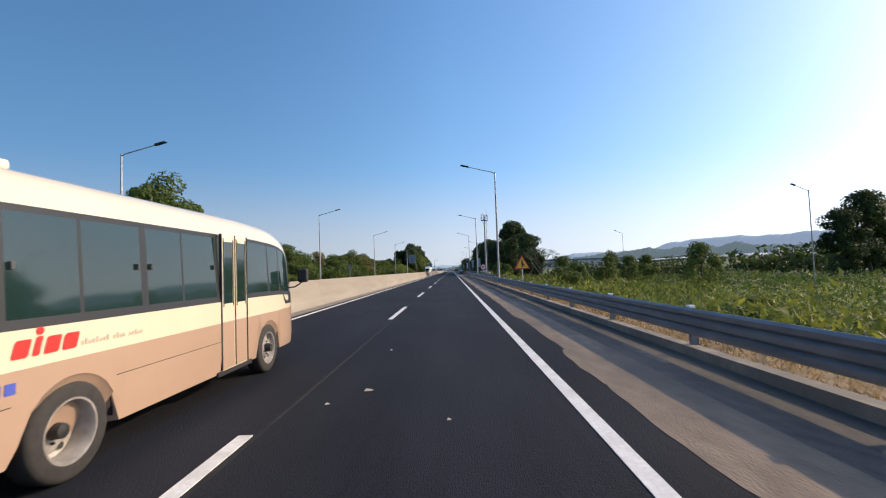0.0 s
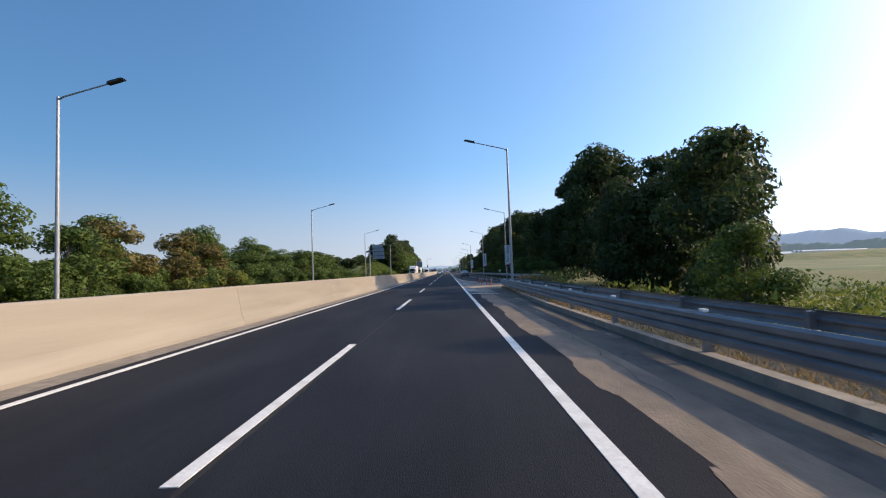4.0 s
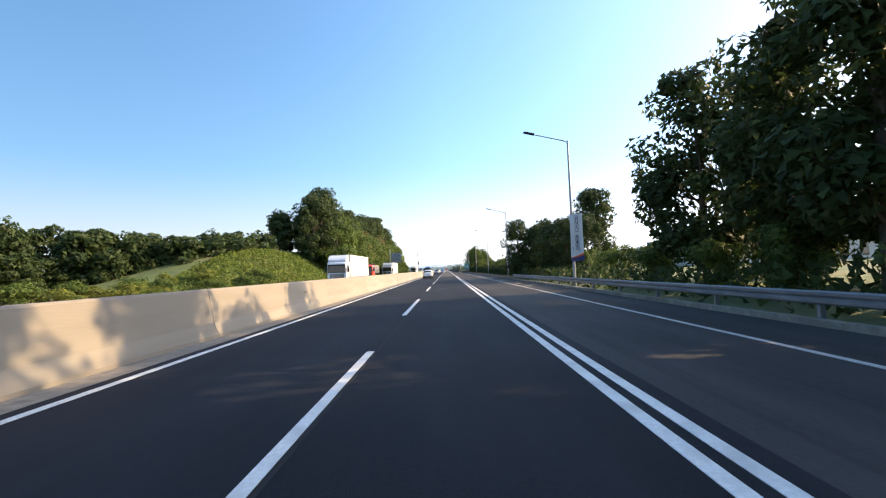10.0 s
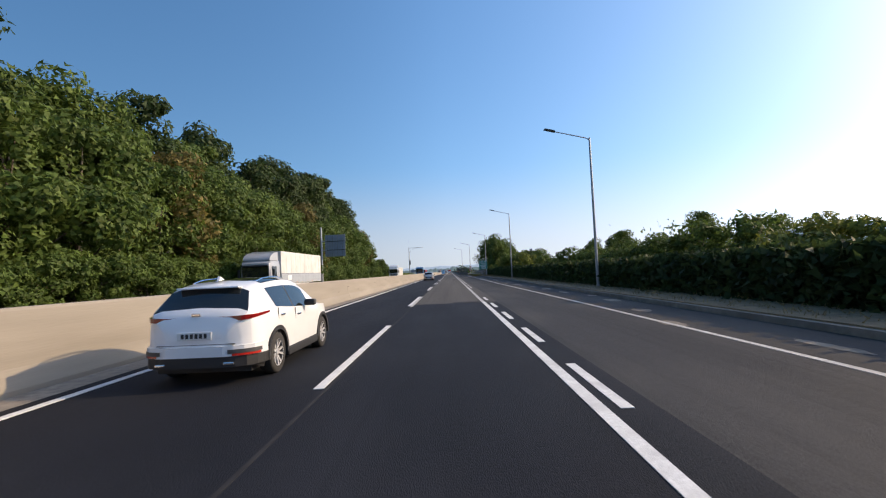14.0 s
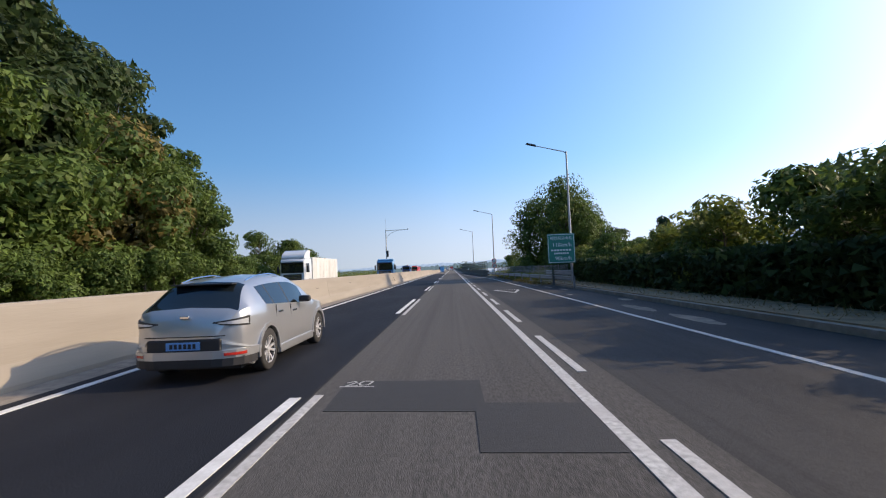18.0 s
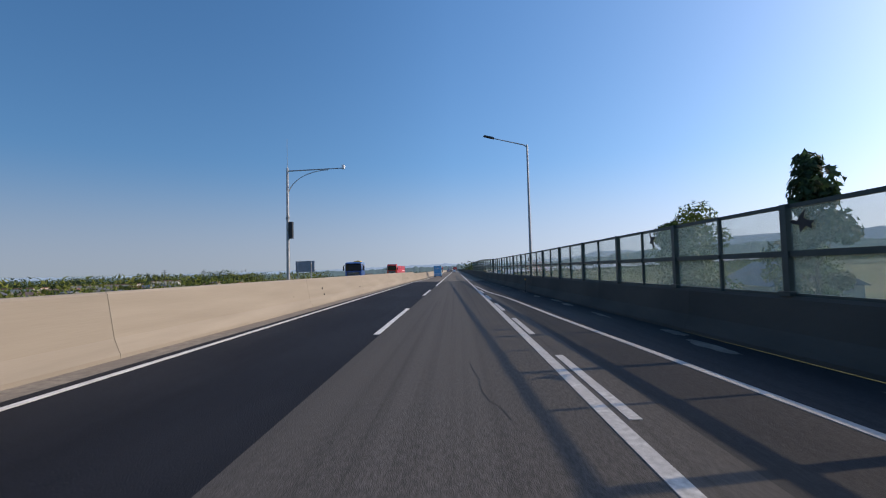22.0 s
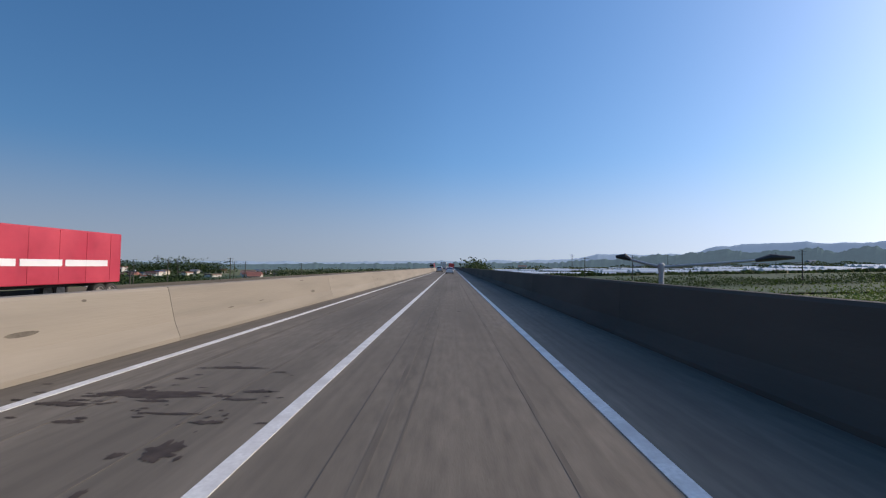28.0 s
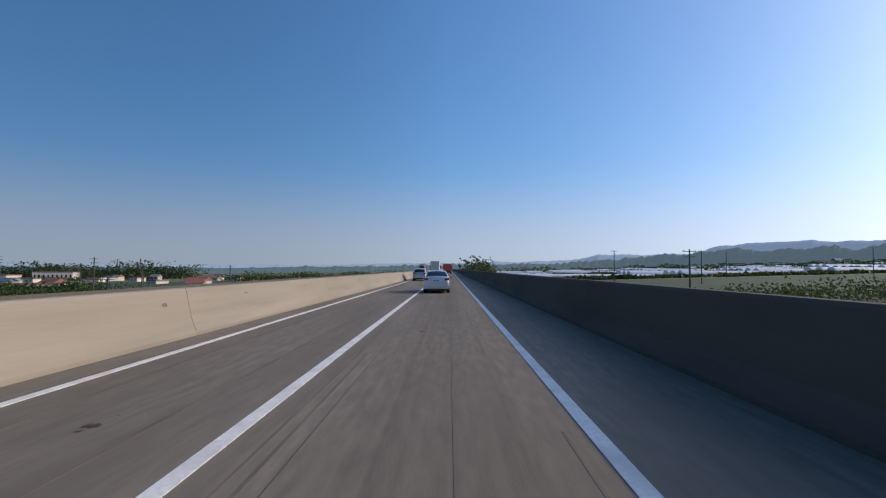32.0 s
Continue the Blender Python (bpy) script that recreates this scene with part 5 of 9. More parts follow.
TREES = {
    "dark": [make_tree("tree", "tall broadleaf tree with dense dark green crown", 12.5, 3.9, LEAF_A, s, 8000, 0.235, 0.2, 0.12, blobs=46) for s in (1, 2, 3)],
    "mid": [make_tree("tree", "leafy green tree with layered acacia-like foliage", 9.5, 3.4, LEAF_B, s, 8200, 0.18, 0.16, 0.08, blobs=40, droop=0.5) for s in (4, 5, 6)],
    "olive": [make_tree("tree", "tree with browning olive foliage", 9.0, 3.3, LEAF_D, s, 7000, 0.21, 0.16, 0.08, blobs=36, droop=0.5) for s in (8,)],
    "shrub": [make_tree("shrub", "bushy green shrub beside the road", 3.4, 2.1, LEAF_B, s, 3900, 0.125, 0.06, 0.05, blobs=18, cat="shrub") for s in (9, 10)],
    "shrub_y": [make_tree("shrub", "yellow-green leafy shrub beside the road", 3.0, 2.0, LEAF_C, s, 3400, 0.125, 0.05, 0.05, blobs=16, cat="shrub") for s in (11, 12)],
    "back": [make_tree("tree", "green tree standing behind the front row", 10.5, 3.7, LEAF_A, s, 3200, 0.38, 0.18, 0.02, blobs=40) for s in (14, 15)],
    "fine": [make_tree("tree", "spreading broadleaf tree overhanging the road", 8.6, 4.3, LEAF_B, s, 20000, 0.148, 0.2, 0.16, blobs=64, droop=0.5) for s in (16, 17)],
    "pine": [make_tree("pine_tree", "small dark green conifer beside the road", 6.0, 1.7, LEAF_P, 13, 3200, 0.16, 0.1, 0.06, blobs=26, conical=0.9)],
}


def plant(kind, x, y, s=1.0, sz=None, z=None, label="", group=""):
    src = TREES[kind][int(RNG.integers(len(TREES[kind])))]
    z = ground_z(x, y) - 0.1 if z is None else z
    o = copy_thing(src, pose(x, y, z, 0, 0, float(RNG.uniform(0, 360))) @ Matrix.Diagonal((s, s, sz or s, 1)))
    if label:
        tagged(o, label)
    tagged(o, group=group or {"dark": "trees along the slip lane", "mid": "roadside trees", "olive": "roadside trees"}.get(kind, "roadside shrubs"))
    return o


def jit(a):
    return float(RNG.uniform(-a, a))


# right: scrub and wood before the gore
for x, y, s in ((55, 60, 0.92), (61, 63, 0.86), (50, 58, 0.72), (19.8, 141.5, 1.2), (20.5, 146, 1.15), (19.2, 137, 1.18), (18.6, 132.6, 1.18), (15.2, 118.8, 0.74), (16, 121.6, 0.66), (15.4, 112.5, 0.7), (17, 93, 0.75), (14.5, 104, 0.78), (19, 110, 0.9), (13.5, 114, 0.72), (18, 116, 0.9)):
    plant("dark", x, y, s)
for x, y, s in ((11.5, 44, 0.42), (13.8, 49, 0.36), (18.5, 53, 0.42), (22.5, 57, 0.42), (12.4, 56, 0.2), (26.5, 61, 0.45), (15, 60, 0.24), (11, 88, 0.4), (10.5, 96, 0.45), (25, 45, 0.5), (34, 96, 0.6), (34, 58, 0.4), (30, 70, 0.35)):
    plant("mid", x, y, s)
for k in range(46):
    y = RNG.uniform(0, 112)
    plant("shrub_y" if RNG.random() < 0.6 else "shrub", 8.2 + abs(jit(9)) + 0.5, y, RNG.uniform(0.35, 0.62), RNG.uniform(0.3, 0.5))
# right: tall wood along the slip lane
for k, y in enumerate(np.arange(131.6, 232, 4.8)):
    h = lerp([(122, 0.8), (132, 0.8), (143, 0.8), (150, 0.77), (160, 0.93), (172, 1.1), (180, 0.9), (192, 0.83), (200, 0.92), (206, 1.1), (216, 1.13), (222, 0.96), (232, 0.88)], y) * RNG.uniform(0.86, 0.98)
    plant("dark", lerp([(122, 15.6), (170, 15.0), (200, 14.2), (215, 14.2), (232, 14.0)], y) + jit(0.8), y + jit(1), h)
    if k % 2 == 0:
        plant("back", 20.5 + jit(1.5), y + 2, h * RNG.uniform(0.9, 1.05))
    plant("shrub", 12.2 + jit(0.6), y + 1.5 + jit(1), RNG.uniform(0.6, 0.95))
for x, y, s in ((13.4, 254, 0.5), (12.4, 258.5, 0.5), (12.2, 263.5, 0.54), (10.0, 267.2, 0.64), (18.4, 259.5, 0.85), (14.2, 268.5, 0.62), (14.9, 258, 0.56), (13.1, 266.5, 0.56), (16.4, 268, 0.62), (15, 252, 0.5), (12.2, 268, 0.5)):
    plant("dark", x, y, s)
for y in np.arange(236, 252, 4):
    plant("shrub", 13.5 + jit(2), y, 0.75)
# right: shrubs behind the hedge
for y in np.arange(277, 404, 3.4):
    k = 0.85 if y < 300 else 0.82 if y < 345 else 1.12 if y < 362 else 1.22 if y < 388 else 0.95
    plant("shrub" if RNG.random() < 0.7 else "shrub_y", 13.0 + jit(0.9), y + jit(1), k * RNG.uniform(0.85, 1.1))
    if RNG.random() < 0.45:
        plant("mid", 17.5 + jit(1.5), y + jit(1), RNG.uniform(0.36, 0.48) if y < 350 else RNG.uniform(0.34, 0.45))
plant("fine", 13.4, 411, 0.86, 1.27, z=-0.1)
plant("fine", 12.9, 421.5, 1.05, 1.3, label="tall spreading broadleaf tree overhanging the road", z=-0.3)
plant("fine", 17.5, 420, 1.0, 1.2, z=-0.3)
plant("dark", 16, 411, 0.5, 0.46, z=-0.2)
plant("dark", 17.5, 406.5, 0.5, 0.42, z=-0.2)
for k in range(12):
    plant("shrub", 9.2 + RNG.uniform(0, 7), 419 + 2.0 * k + jit(1), RNG.uniform(0.55, 0.95), z=-0.4 - 0.14 * k)
plant("pine", 16.5, 456, 1.1, 1.36, z=-1.8)
plant("pine", 19, 399, 0.85)
for x, y, s in ((13, 446, 0.6), (18, 440, 0.75), (14.6, 463, 0.86), (22, 430, 0.6), (24, 452, 0.6), (20, 446, 0.7), (26, 442, 0.72), (30, 448, 0.7), (34, 440, 0.75), (28, 458, 0.7), (22, 464, 0.62), (38, 450, 0.8), (17, 434, 0.62), (26, 434, 0.68)):
    plant("mid", x, y, s, z=-3.4)
# left: roadside trees beyond the opposite carriageway
for x, y, s in ((-23, 36, 1.1), (-25, 42, 1.0), (-24, 12, 0.8), (-27.5, 37, 0.95), (-19.6, 41, 0.68), (-29.5, 31, 0.8)):
    plant("mid", x, y, s)
for y in np.arange(52, 124, 4.2):
    plant("mid" if RNG.random() < 0.6 else "olive", -24.5 + jit(2.5), y + jit(1), RNG.uniform(0.8, 1.05), RNG.uniform(0.58, 0.8))
    plant("shrub_y" if RNG.random() < 0.35 else "shrub", -19.8 + jit(0.8), y, RNG.uniform(0.6, 0.95))
for y in np.arange(126, 182, 4.0):
    plant("mid", -25 + jit(3), y + jit(1), RNG.uniform(0.75, 1.05), RNG.uniform(0.54, 0.78))
    plant("shrub", -20.2 + jit(1), y, RNG.uniform(0.6, 0.95))
for y in np.arange(54, 184, 4.4):
    plant("shrub", -22.5 + jit(1.2), y + jit(1), RNG.uniform(1.0, 1.4), RNG.uniform(0.9, 1.2))
for y in np.arange(186, 250, 5):
    if RNG.random() < 0.6:
        plant("shrub_y", -21 - abs(jit(3)), y, RNG.uniform(0.4, 0.6))
# left: scrub and a low wood before the slope
for k in range(22):
    plant("shrub_y" if k % 3 else "shrub", -23.5 - RNG.uniform(0, 11), 226 + 1.7 * k, RNG.uniform(0.6, 1.0), RNG.uniform(0.5, 0.8))
for k in range(18):
    u = k / 17
    plant("back", -62 + 27 * u + jit(2), 244 + 44 * u + jit(3), RNG.uniform(0.7, 0.95), RNG.uniform(0.6, 0.75), z=-1.2, label="tree in the low wood behind the slope")
# left: wood on the slope
for k, y in enumerate(np.arange(296, 403, 4.0)):
    plant("mid", -21.8 + jit(0.7), y, RNG.uniform(1.05, 1.25) * lerp([(291, 0.9), (298, 0.98), (312, 1.02), (325, 1.0), (362, 1.0), (370, 1.12), (382, 1.08), (394, 0.96), (403, 0.86)], y))
    plant("dark" if RNG.random() < 0.6 else "mid", -26.5 + jit(1.2), y + jit(1.5), RNG.uniform(1.15, 1.35) * lerp([(291, 0.9), (298, 0.98), (312, 1.02), (325, 1.0), (362, 1.0), (370, 1.12), (382, 1.08), (394, 0.96), (403, 0.86)], y))
    plant("back", -33 + jit(2), y + jit(1.5), RNG.uniform(0.8, 1.0) * lerp([(291, 0.8), (312, 1.0)], y))
    plant("shrub", -18.9 + jit(0.4), y + jit(1), RNG.uniform(0.8, 1.1))
    plant("shrub", -18.7 + jit(0.4), y + 2.1 + jit(1), RNG.uniform(0.7, 1.1))
for x, y, s in ((-22, 318, 1.25), (-22, 350, 1.3), (-21.5, 388, 1.3)):
    plant("olive", x, y, s)
for k in range(9):
    plant("mid", -21.5 + jit(2), 413 + 3.0 * k, RNG.uniform(0.75, 0.9) * (1 - 0.05 * k), z=-0.6 - 0.25 * k)

# bare-crowned tree in the scrub
o = thing("bare_tree", 15.9, 79.5, -1.3, "half-bare tree with pale spreading branches", "tree")
w = MB()
rr = np.random.default_rng(21)
tips = []


def limb(p, d, ln, r, depth):
    q = p + d * ln
    mid = (p + q) / 2 + Vector(rr.normal(size=3)) * ln * 0.07
    w.tube([p, mid, q], [r, r * 0.8, r * 0.6], 6, caps=False)
    tips.append(q)
    if depth:
        for _ in range(3):
            nd = (d + Vector(rr.normal(size=3)) * 0.55 + Vector((0, 0, 0.12))).normalized()
            limb(q, nd, ln * rr.uniform(0.6, 0.8), r * 0.6, depth - 1)


for a in (0.3, 2.3, 4.2, 5.4):
    limb(Vector((0, 0, 1.8)), Vector((0.75 * math.cos(a), 0.75 * math.sin(a), 0.8)).normalized(), 2.0, 0.11, 3)
w.tube([(0, 0, -0.3), (0.05, 0, 1.0), (0, 0, 1.9)], [0.24, 0.18, 0.15], 8)
part("trunk", w, mat("pale_bark", (0.2, 0.17, 0.14), 0.9, col2=(0.12, 0.1, 0.08), scale=8), o, smooth=True)
pt = np.concatenate([blob_points(rr, t, 0.45, 26, 0.5) for t in tips[::2] if t.z > 3.2])
part("crown", leaf_mesh("crown", pt, rr.uniform(0.06, 0.14, len(pt)), LEAF_P, rng=rr), None, o)

# hedges, weeds and carpets of vine
def stuff(name, pts, sizes, material, label, cat, **k):
    o = new(name, leaf_mesh(name, pts, sizes, material, **k))
    return tagged(o, label, cat, kind="stuff")


def scatter(n, x0, x1, y0, y1, h0, h1, base=None):
    p = np.column_stack([RNG.uniform(x0, x1, n), RNG.uniform(y0, y1, n), np.zeros(n)])
    hh = RNG.uniform(h0, h1, n)
    for i in range(n):
        p[i, 2] = (ground_z(p[i, 0], p[i, 1]) if base is None else base) + hh[i]
    return p


stuff("ivy_hedge", np.column_stack([11.0 + RNG.normal(size=60000) * 0.4, RNG.uniform(262, 404, 60000), 0.1 + 1.8 * RNG.uniform(0, 1, 60000) ** 0.8]), RNG.uniform(0.14, 0.26, 60000), LEAF_A, "dense dark ivy behind the fence along the slip lane", "hedge")
stuff("ivy_hedge", np.column_stack([10.6 + RNG.normal(size=46000) * 0.26, RNG.uniform(262, 404, 46000), 0.1 + 1.85 * RNG.uniform(0, 1, 46000) ** 0.8]), RNG.uniform(0.1, 0.2, 46000), LEAF_A, "dark ivy-covered fence along the slip lane", "hedge")
n = 52000
yy = RNG.uniform(-10, 116, n)
xx = 6.9 + 16 * RNG.uniform(0, 1, n) ** 1.6
cl = 0.55 + 0.45 * np.sin(yy * 0.9 + xx) * np.sin(yy * 0.33 + 1.7 * xx)
zz = np.array([ground_z(a, b) for a, b in zip(xx, yy)]) + RNG.uniform(0, 1, n) * (0.55 + 1.25 * cl)
stuff("weeds", np.column_stack([xx, yy, zz]), RNG.uniform(0.07, 0.17, n), LEAF_C, "tall yellow-green weeds behind the guardrail", "weeds", upright=0.3, aspect=0.4)
n = 44000
xx, yy = 9 + 46 * RNG.uniform(0, 1, n), RNG.uniform(-10, 118, n)
stuff("weeds", np.column_stack([xx, yy, np.array([ground_z(a, b) for a, b in zip(xx, yy)]) + RNG.uniform(0, 1, n) * (0.8 + 0.9 * np.sin(xx * 0.5) * np.sin(yy * 0.23))]), RNG.uniform(0.1, 0.24, n), LEAF_B, "dense green weeds filling the field", "weeds", upright=0.2, aspect=0.5)
n = 9000
stuff("weeds", scatter(n, 6.6, 9.5, -10, 116, 0, 0.9), RNG.uniform(0.08, 0.2, n), LEAF_B, "green weeds behind the guardrail", "weeds", upright=0.5, aspect=0.3)
n = 42000
stuff("dry_grass", np.column_stack([4.72 + 1.9 * RNG.uniform(0, 1, n) ** 1.5, RNG.uniform(-5, 117, n), 0.05 + RNG.uniform(0, 0.3, n) * RNG.uniform(0.3, 1, n)]), RNG.uniform(0.03, 0.11, n), STRAW, "dry straw-coloured grass under the guardrail", "grass", upright=0.7, aspect=0.12)
n = 5000
stuff("dry_grass", np.column_stack([RNG.uniform(6.9, 8.6, n), RNG.uniform(113, 123, n), RNG.uniform(0, 0.9, n)]), RNG.uniform(0.1, 0.2, n), STRAW, "tall dry grass behind the gore", "grass", upright=0.7, aspect=0.12)
n = 7000
stuff("dry_grass", np.column_stack([8.3 + np.abs(RNG.normal(size=n)) * 0.8, RNG.uniform(262, 432, n), 0.1 + RNG.uniform(0, 0.3, n)]), RNG.uniform(0.05, 0.13, n), STRAW, "dry grass and litter along the hedge foot", "grass", upright=0.6, aspect=0.15)
n = 30000
yy = RNG.uniform(248, 300, n)
xx = -18.3 - 17 * RNG.uniform(0, 1, n)
stuff("vine_carpet", np.column_stack([xx, yy, [ground_z(a, b) + 0.15 for a, b in zip(xx, yy)]]) + RNG.normal(size=(n, 3)) * 0.12, RNG.uniform(0.14, 0.28, n), LEAF_V, "green vines covering the embankment slope", "vines")
n = 16000
stuff("weeds", scatter(n, -21.5, -17.0, 40, 250, 0, 0.9), RNG.uniform(0.1, 0.24, n), LEAF_B, "weeds beyond the opposite carriageway", "weeds", upright=0.3, aspect=0.4)
n = 9000
stuff("weeds", scatter(n, -19.0, -16.8, 250, 440, 0, 0.9), RNG.uniform(0.1, 0.22, n), LEAF_D, "browning weeds at the foot of the wood", "weeds", upright=0.5, aspect=0.3)
n = 15000
stuff("weeds", scatter(n, -22.0, -17.0, 405, 500, 0.2, 1.75), RNG.uniform(0.08, 0.18, n), LEAF_C, "tall green weeds beyond the opposite carriageway", "weeds", upright=0.4, aspect=0.35)
n = 4000
stuff("leaf_litter", np.column_stack([RNG.uniform(6.6, 8.4, n), RNG.uniform(394, 436, n), RNG.uniform(0.05, 0.22, n)]), RNG.uniform(0.04, 0.1, n), LEAF_D, "brown leaf litter under the guardrail", "leaves")
n = 9000
stuff("undergrowth", scatter(n, 9.3, 14, 122, 262, 0, 1.2), RNG.uniform(0.12, 0.26, n), LEAF_A, "dark undergrowth below the roadside trees", "undergrowth", upright=0.2)
n = 5000
stuff("weeds", scatter(n, 7.0, 12, 404, 436, 0, 0.8), RNG.uniform(0.09, 0.2, n), LEAF_C, "weeds behind the guardrail before the bridge", "weeds", upright=0.4, aspect=0.35)

m = MB()
for j in range(9):
    for i in range(13):
        m.v.append((-60 + i * 3.2, 205 + j * 6, ground_z(-60 + i * 3.2, 205 + j * 6) + 0.06 + 1.0 * math.exp(-((i - 5) / 3.0) ** 2 - ((j - 4) / 2.2) ** 2) + 0.15 * noise.noise(Vector((i, j, 3)))))
for j in range(8):
    for i in range(12):
        a = j * 13 + i
        m.f.append((a, a + 1, a + 14, a + 13))
structure("bare_soil", m, SOIL, "heap of bare orange soil in the field", "soil", smooth=True)

# far woods
def treeline(name, x0, y0, x1, y1, h, n, depth, leaf, label, size=0.8):
    u = RNG.uniform(0, 1, n)
    x, y = x0 + (x1 - x0) * u + RNG.normal(size=n) * depth, y0 + (y1 - y0) * u + RNG.normal(size=n) * depth
    top = h * (0.62 + 0.3 * np.sin(u * 37 + x0) * np.sin(u * 61 + 2) + 0.16 * np.sin(u * 140))
    us = np.linspace(0, 1, 40)
    b = np.interp(u, us, [ground_z(x0 + (x1 - x0) * q, y0 + (y1 - y0) * q) for q in us])
    z = b + top * RNG.uniform(0, 1, n) ** 0.7
    stuff(name, np.column_stack([x, y, z]), RNG.uniform(0.5, 1.2, n) * size, leaf, label, "wood")


for k in range(60):
    u = RNG.uniform(0, 1)
    plant("back", -92 + 58 * u + jit(3), 232 + 52 * u + jit(6), RNG.uniform(0.8, 1.2), RNG.uniform(0.8, 1.08), z=-1.2, label="tree in the belt across the field")
for k in range(34):
    u = RNG.uniform(0, 1)
    plant("back", -66 - 30 * u + jit(3), 150 + 90 * u + jit(4), RNG.uniform(0.65, 1.0), RNG.uniform(0.5, 0.74), z=-1.0, label="tree in the belt across the field")
treeline("far_wood", -120, 60, -170, 330, 9, 6000, 4.0, LEAF_A, "distant belt of trees across the fields", 1.1)
treeline("far_wood", 60, -40, 75, 120, 6, 5000, 3.0, LEAF_A, "distant row of trees across the weeds", 0.9)
treeline("far_wood", 30, 330, 60, 430, 7, 9000, 3.0, LEAF_B, "trees behind the hedge", 0.36)
treeline("far_wood", 13, 850, 30, 980, 14, 4000, 4.0, LEAF_A, "trees where the bridge ends", 1.1)
treeline("far_wood", -40, 500, -90, 600, 3.4, 8000, 4.0, LEAF_A, "low trees in the valley beside the bridge", 0.4)
treeline("far_wood", 30, 600, 150, 660, 6.6, 15000, 5.0, LEAF_B, "green bushes in the valley below the bridge", 0.26)
treeline("far_wood", -700, 1080, -330, 1190, 23, 17000, 12.0, LEAF_A, "dark wooded rise beyond the houses", 1.6)
treeline("far_wood", -520, 1040, -330, 1120, 6, 8000, 7.0, LEAF_A, "dark trees round the long white building", 0.7)
treeline("far_wood", -190, 1000, -40, 1100, 9, 7000, 7.0, LEAF_A, "dark trees along the valley road", 0.9)
treeline("far_wood", -150, 800, -460, 860, 6, 7000, 6.0, LEAF_A, "belt of dark trees before the town", 1.4)
treeline("far_wood", -60, 520, -260, 640, 5, 10000, 5.0, LEAF_A, "belt of dark trees among the houses", 0.5)
treeline("far_wood", -280, 760, -90, 780, 5, 10000, 9.0, LEAF_A, "dark garden trees among the houses", 0.5)
treeline("far_wood", -200, 500, -320, 740, 7, 7000, 6.0, LEAF_A, "dark trees behind the houses", 1.5)
treeline("far_wood", 48, 700, 420, 770, 5.0, 26000, 5.0, LEAF_A, "dark belt of bushes across the valley", 0.42)
for y0, x0, x1, h in ((890, 60, 520, 2.0), (1010, 60, 760, 2.6), (1180, 120, 980, 4.5), (1330, 90, 1160, 9.0)):
    treeline("far_wood", x0, y0, x1, y0 + 14, h, 4500, 3.0, LEAF_A, "dark tree belt between the greenhouses", 2.0)
treeline("far_wood", 18, 73, 48, 89, 3.8, 6000, 2.0, LEAF_A, "dark green thicket across the weeds", 0.35)

# ---- vehicles ----
def wheel_meshes(r, w, spokes, truck=False):
    """Tyre, rim and spokes; a lorry wheel is a pressed steel disc with round holes, dished when truck is 2."""
    tyre = MB().lathe([(r * 0.66, -w / 2), (r * 0.9, -w / 2), (r * 0.97, -w * 0.44), (r, -w * 0.34), (r, w * 0.34), (r * 0.97, w * 0.44), (r * 0.9, w / 2), (r * 0.66, w / 2), (r * 0.64, 0)], 32).mesh("tyre", RUBBER, True)
    m = MB()
    if truck:
        d = -w * 0.2 if truck == 2 else w * 0.3
        rim = MB().lathe([(0, d), (r * 0.36, d), (r * 0.46, d - w * 0.1), (r * 0.55, d - w * 0.05), (r * 0.58, w * 0.4), (r * 0.62, w * 0.5), (r * 0.67, w * 0.5), (r * 0.67, -w * 0.4), (0, -w * 0.4)], 28).mesh("rim", HUB_STEEL, True)
        for k in range(6):
            a = 2 * math.pi * k / 6
            m.lathe([(0, d + 0.004 - w * 0.02), (r * 0.075, d + 0.004 - w * 0.02)], 10, "x", (0, r * 0.42 * math.cos(a), r * 0.42 * math.sin(a)))
            m.lathe([(0, d + w * 0.09), (r * 0.03, d + w * 0.09), (r * 0.03, d)], 6, "x", (0, r * 0.25 * math.cos(a + 0.5), r * 0.25 * math.sin(a + 0.5)))
        m.lathe([(0, d + w * 0.45), (r * 0.15, d + w * 0.4), (r * 0.18, d)], 16)
        return tyre, rim, m.mesh("hub", DARK if truck == 2 else RUBBER)
    rim = MB().lathe([(0, w * 0.1), (r * 0.3, w * 0.1), (r * 0.55, -w * 0.02), (r * 0.62, w * 0.44), (r * 0.67, w * 0.46), (r * 0.67, -w * 0.3), (0, -w * 0.3)], 28).mesh("rim", RIM_DARK, True)
    for k in range(spokes):
        for tw in (-0.16, 0.16):
            a = 2 * math.pi * k / spokes
            t = r * 0.05
            a0, a1 = a + tw * 0.6, a + tw * 1.7
            p0, p1 = Vector((w * 0.36, r * 0.12 * math.cos(a0), r * 0.12 * math.sin(a0))), Vector((w * 0.45, r * 0.66 * math.cos(a1), r * 0.66 * math.sin(a1)))
            n = Vector((0, -math.sin(a), math.cos(a)))
            f = [p0 - n * t, p0 + n * t, p1 + n * t * 1.2, p1 - n * t * 1.2]
            b = [q - Vector((w * 0.12, 0, 0)) for q in f]
            m.poly(f)
            for i in range(4):
                j = (i + 1) % 4
                m.quad(f[i], f[j], b[j], b[i])
    m.lathe([(0, w * 0.34), (r * 0.17, w * 0.34), (r * 0.14, w * 0.42), (0, w * 0.43)], 14)
    m.lathe([(r * 0.62, w * 0.44), (r * 0.63, w * 0.475), (r * 0.68, w * 0.475), (r * 0.68, w * 0.44)], 28)
    return tyre, rim, m.mesh("spokes", HUB)


WHEELS = {}


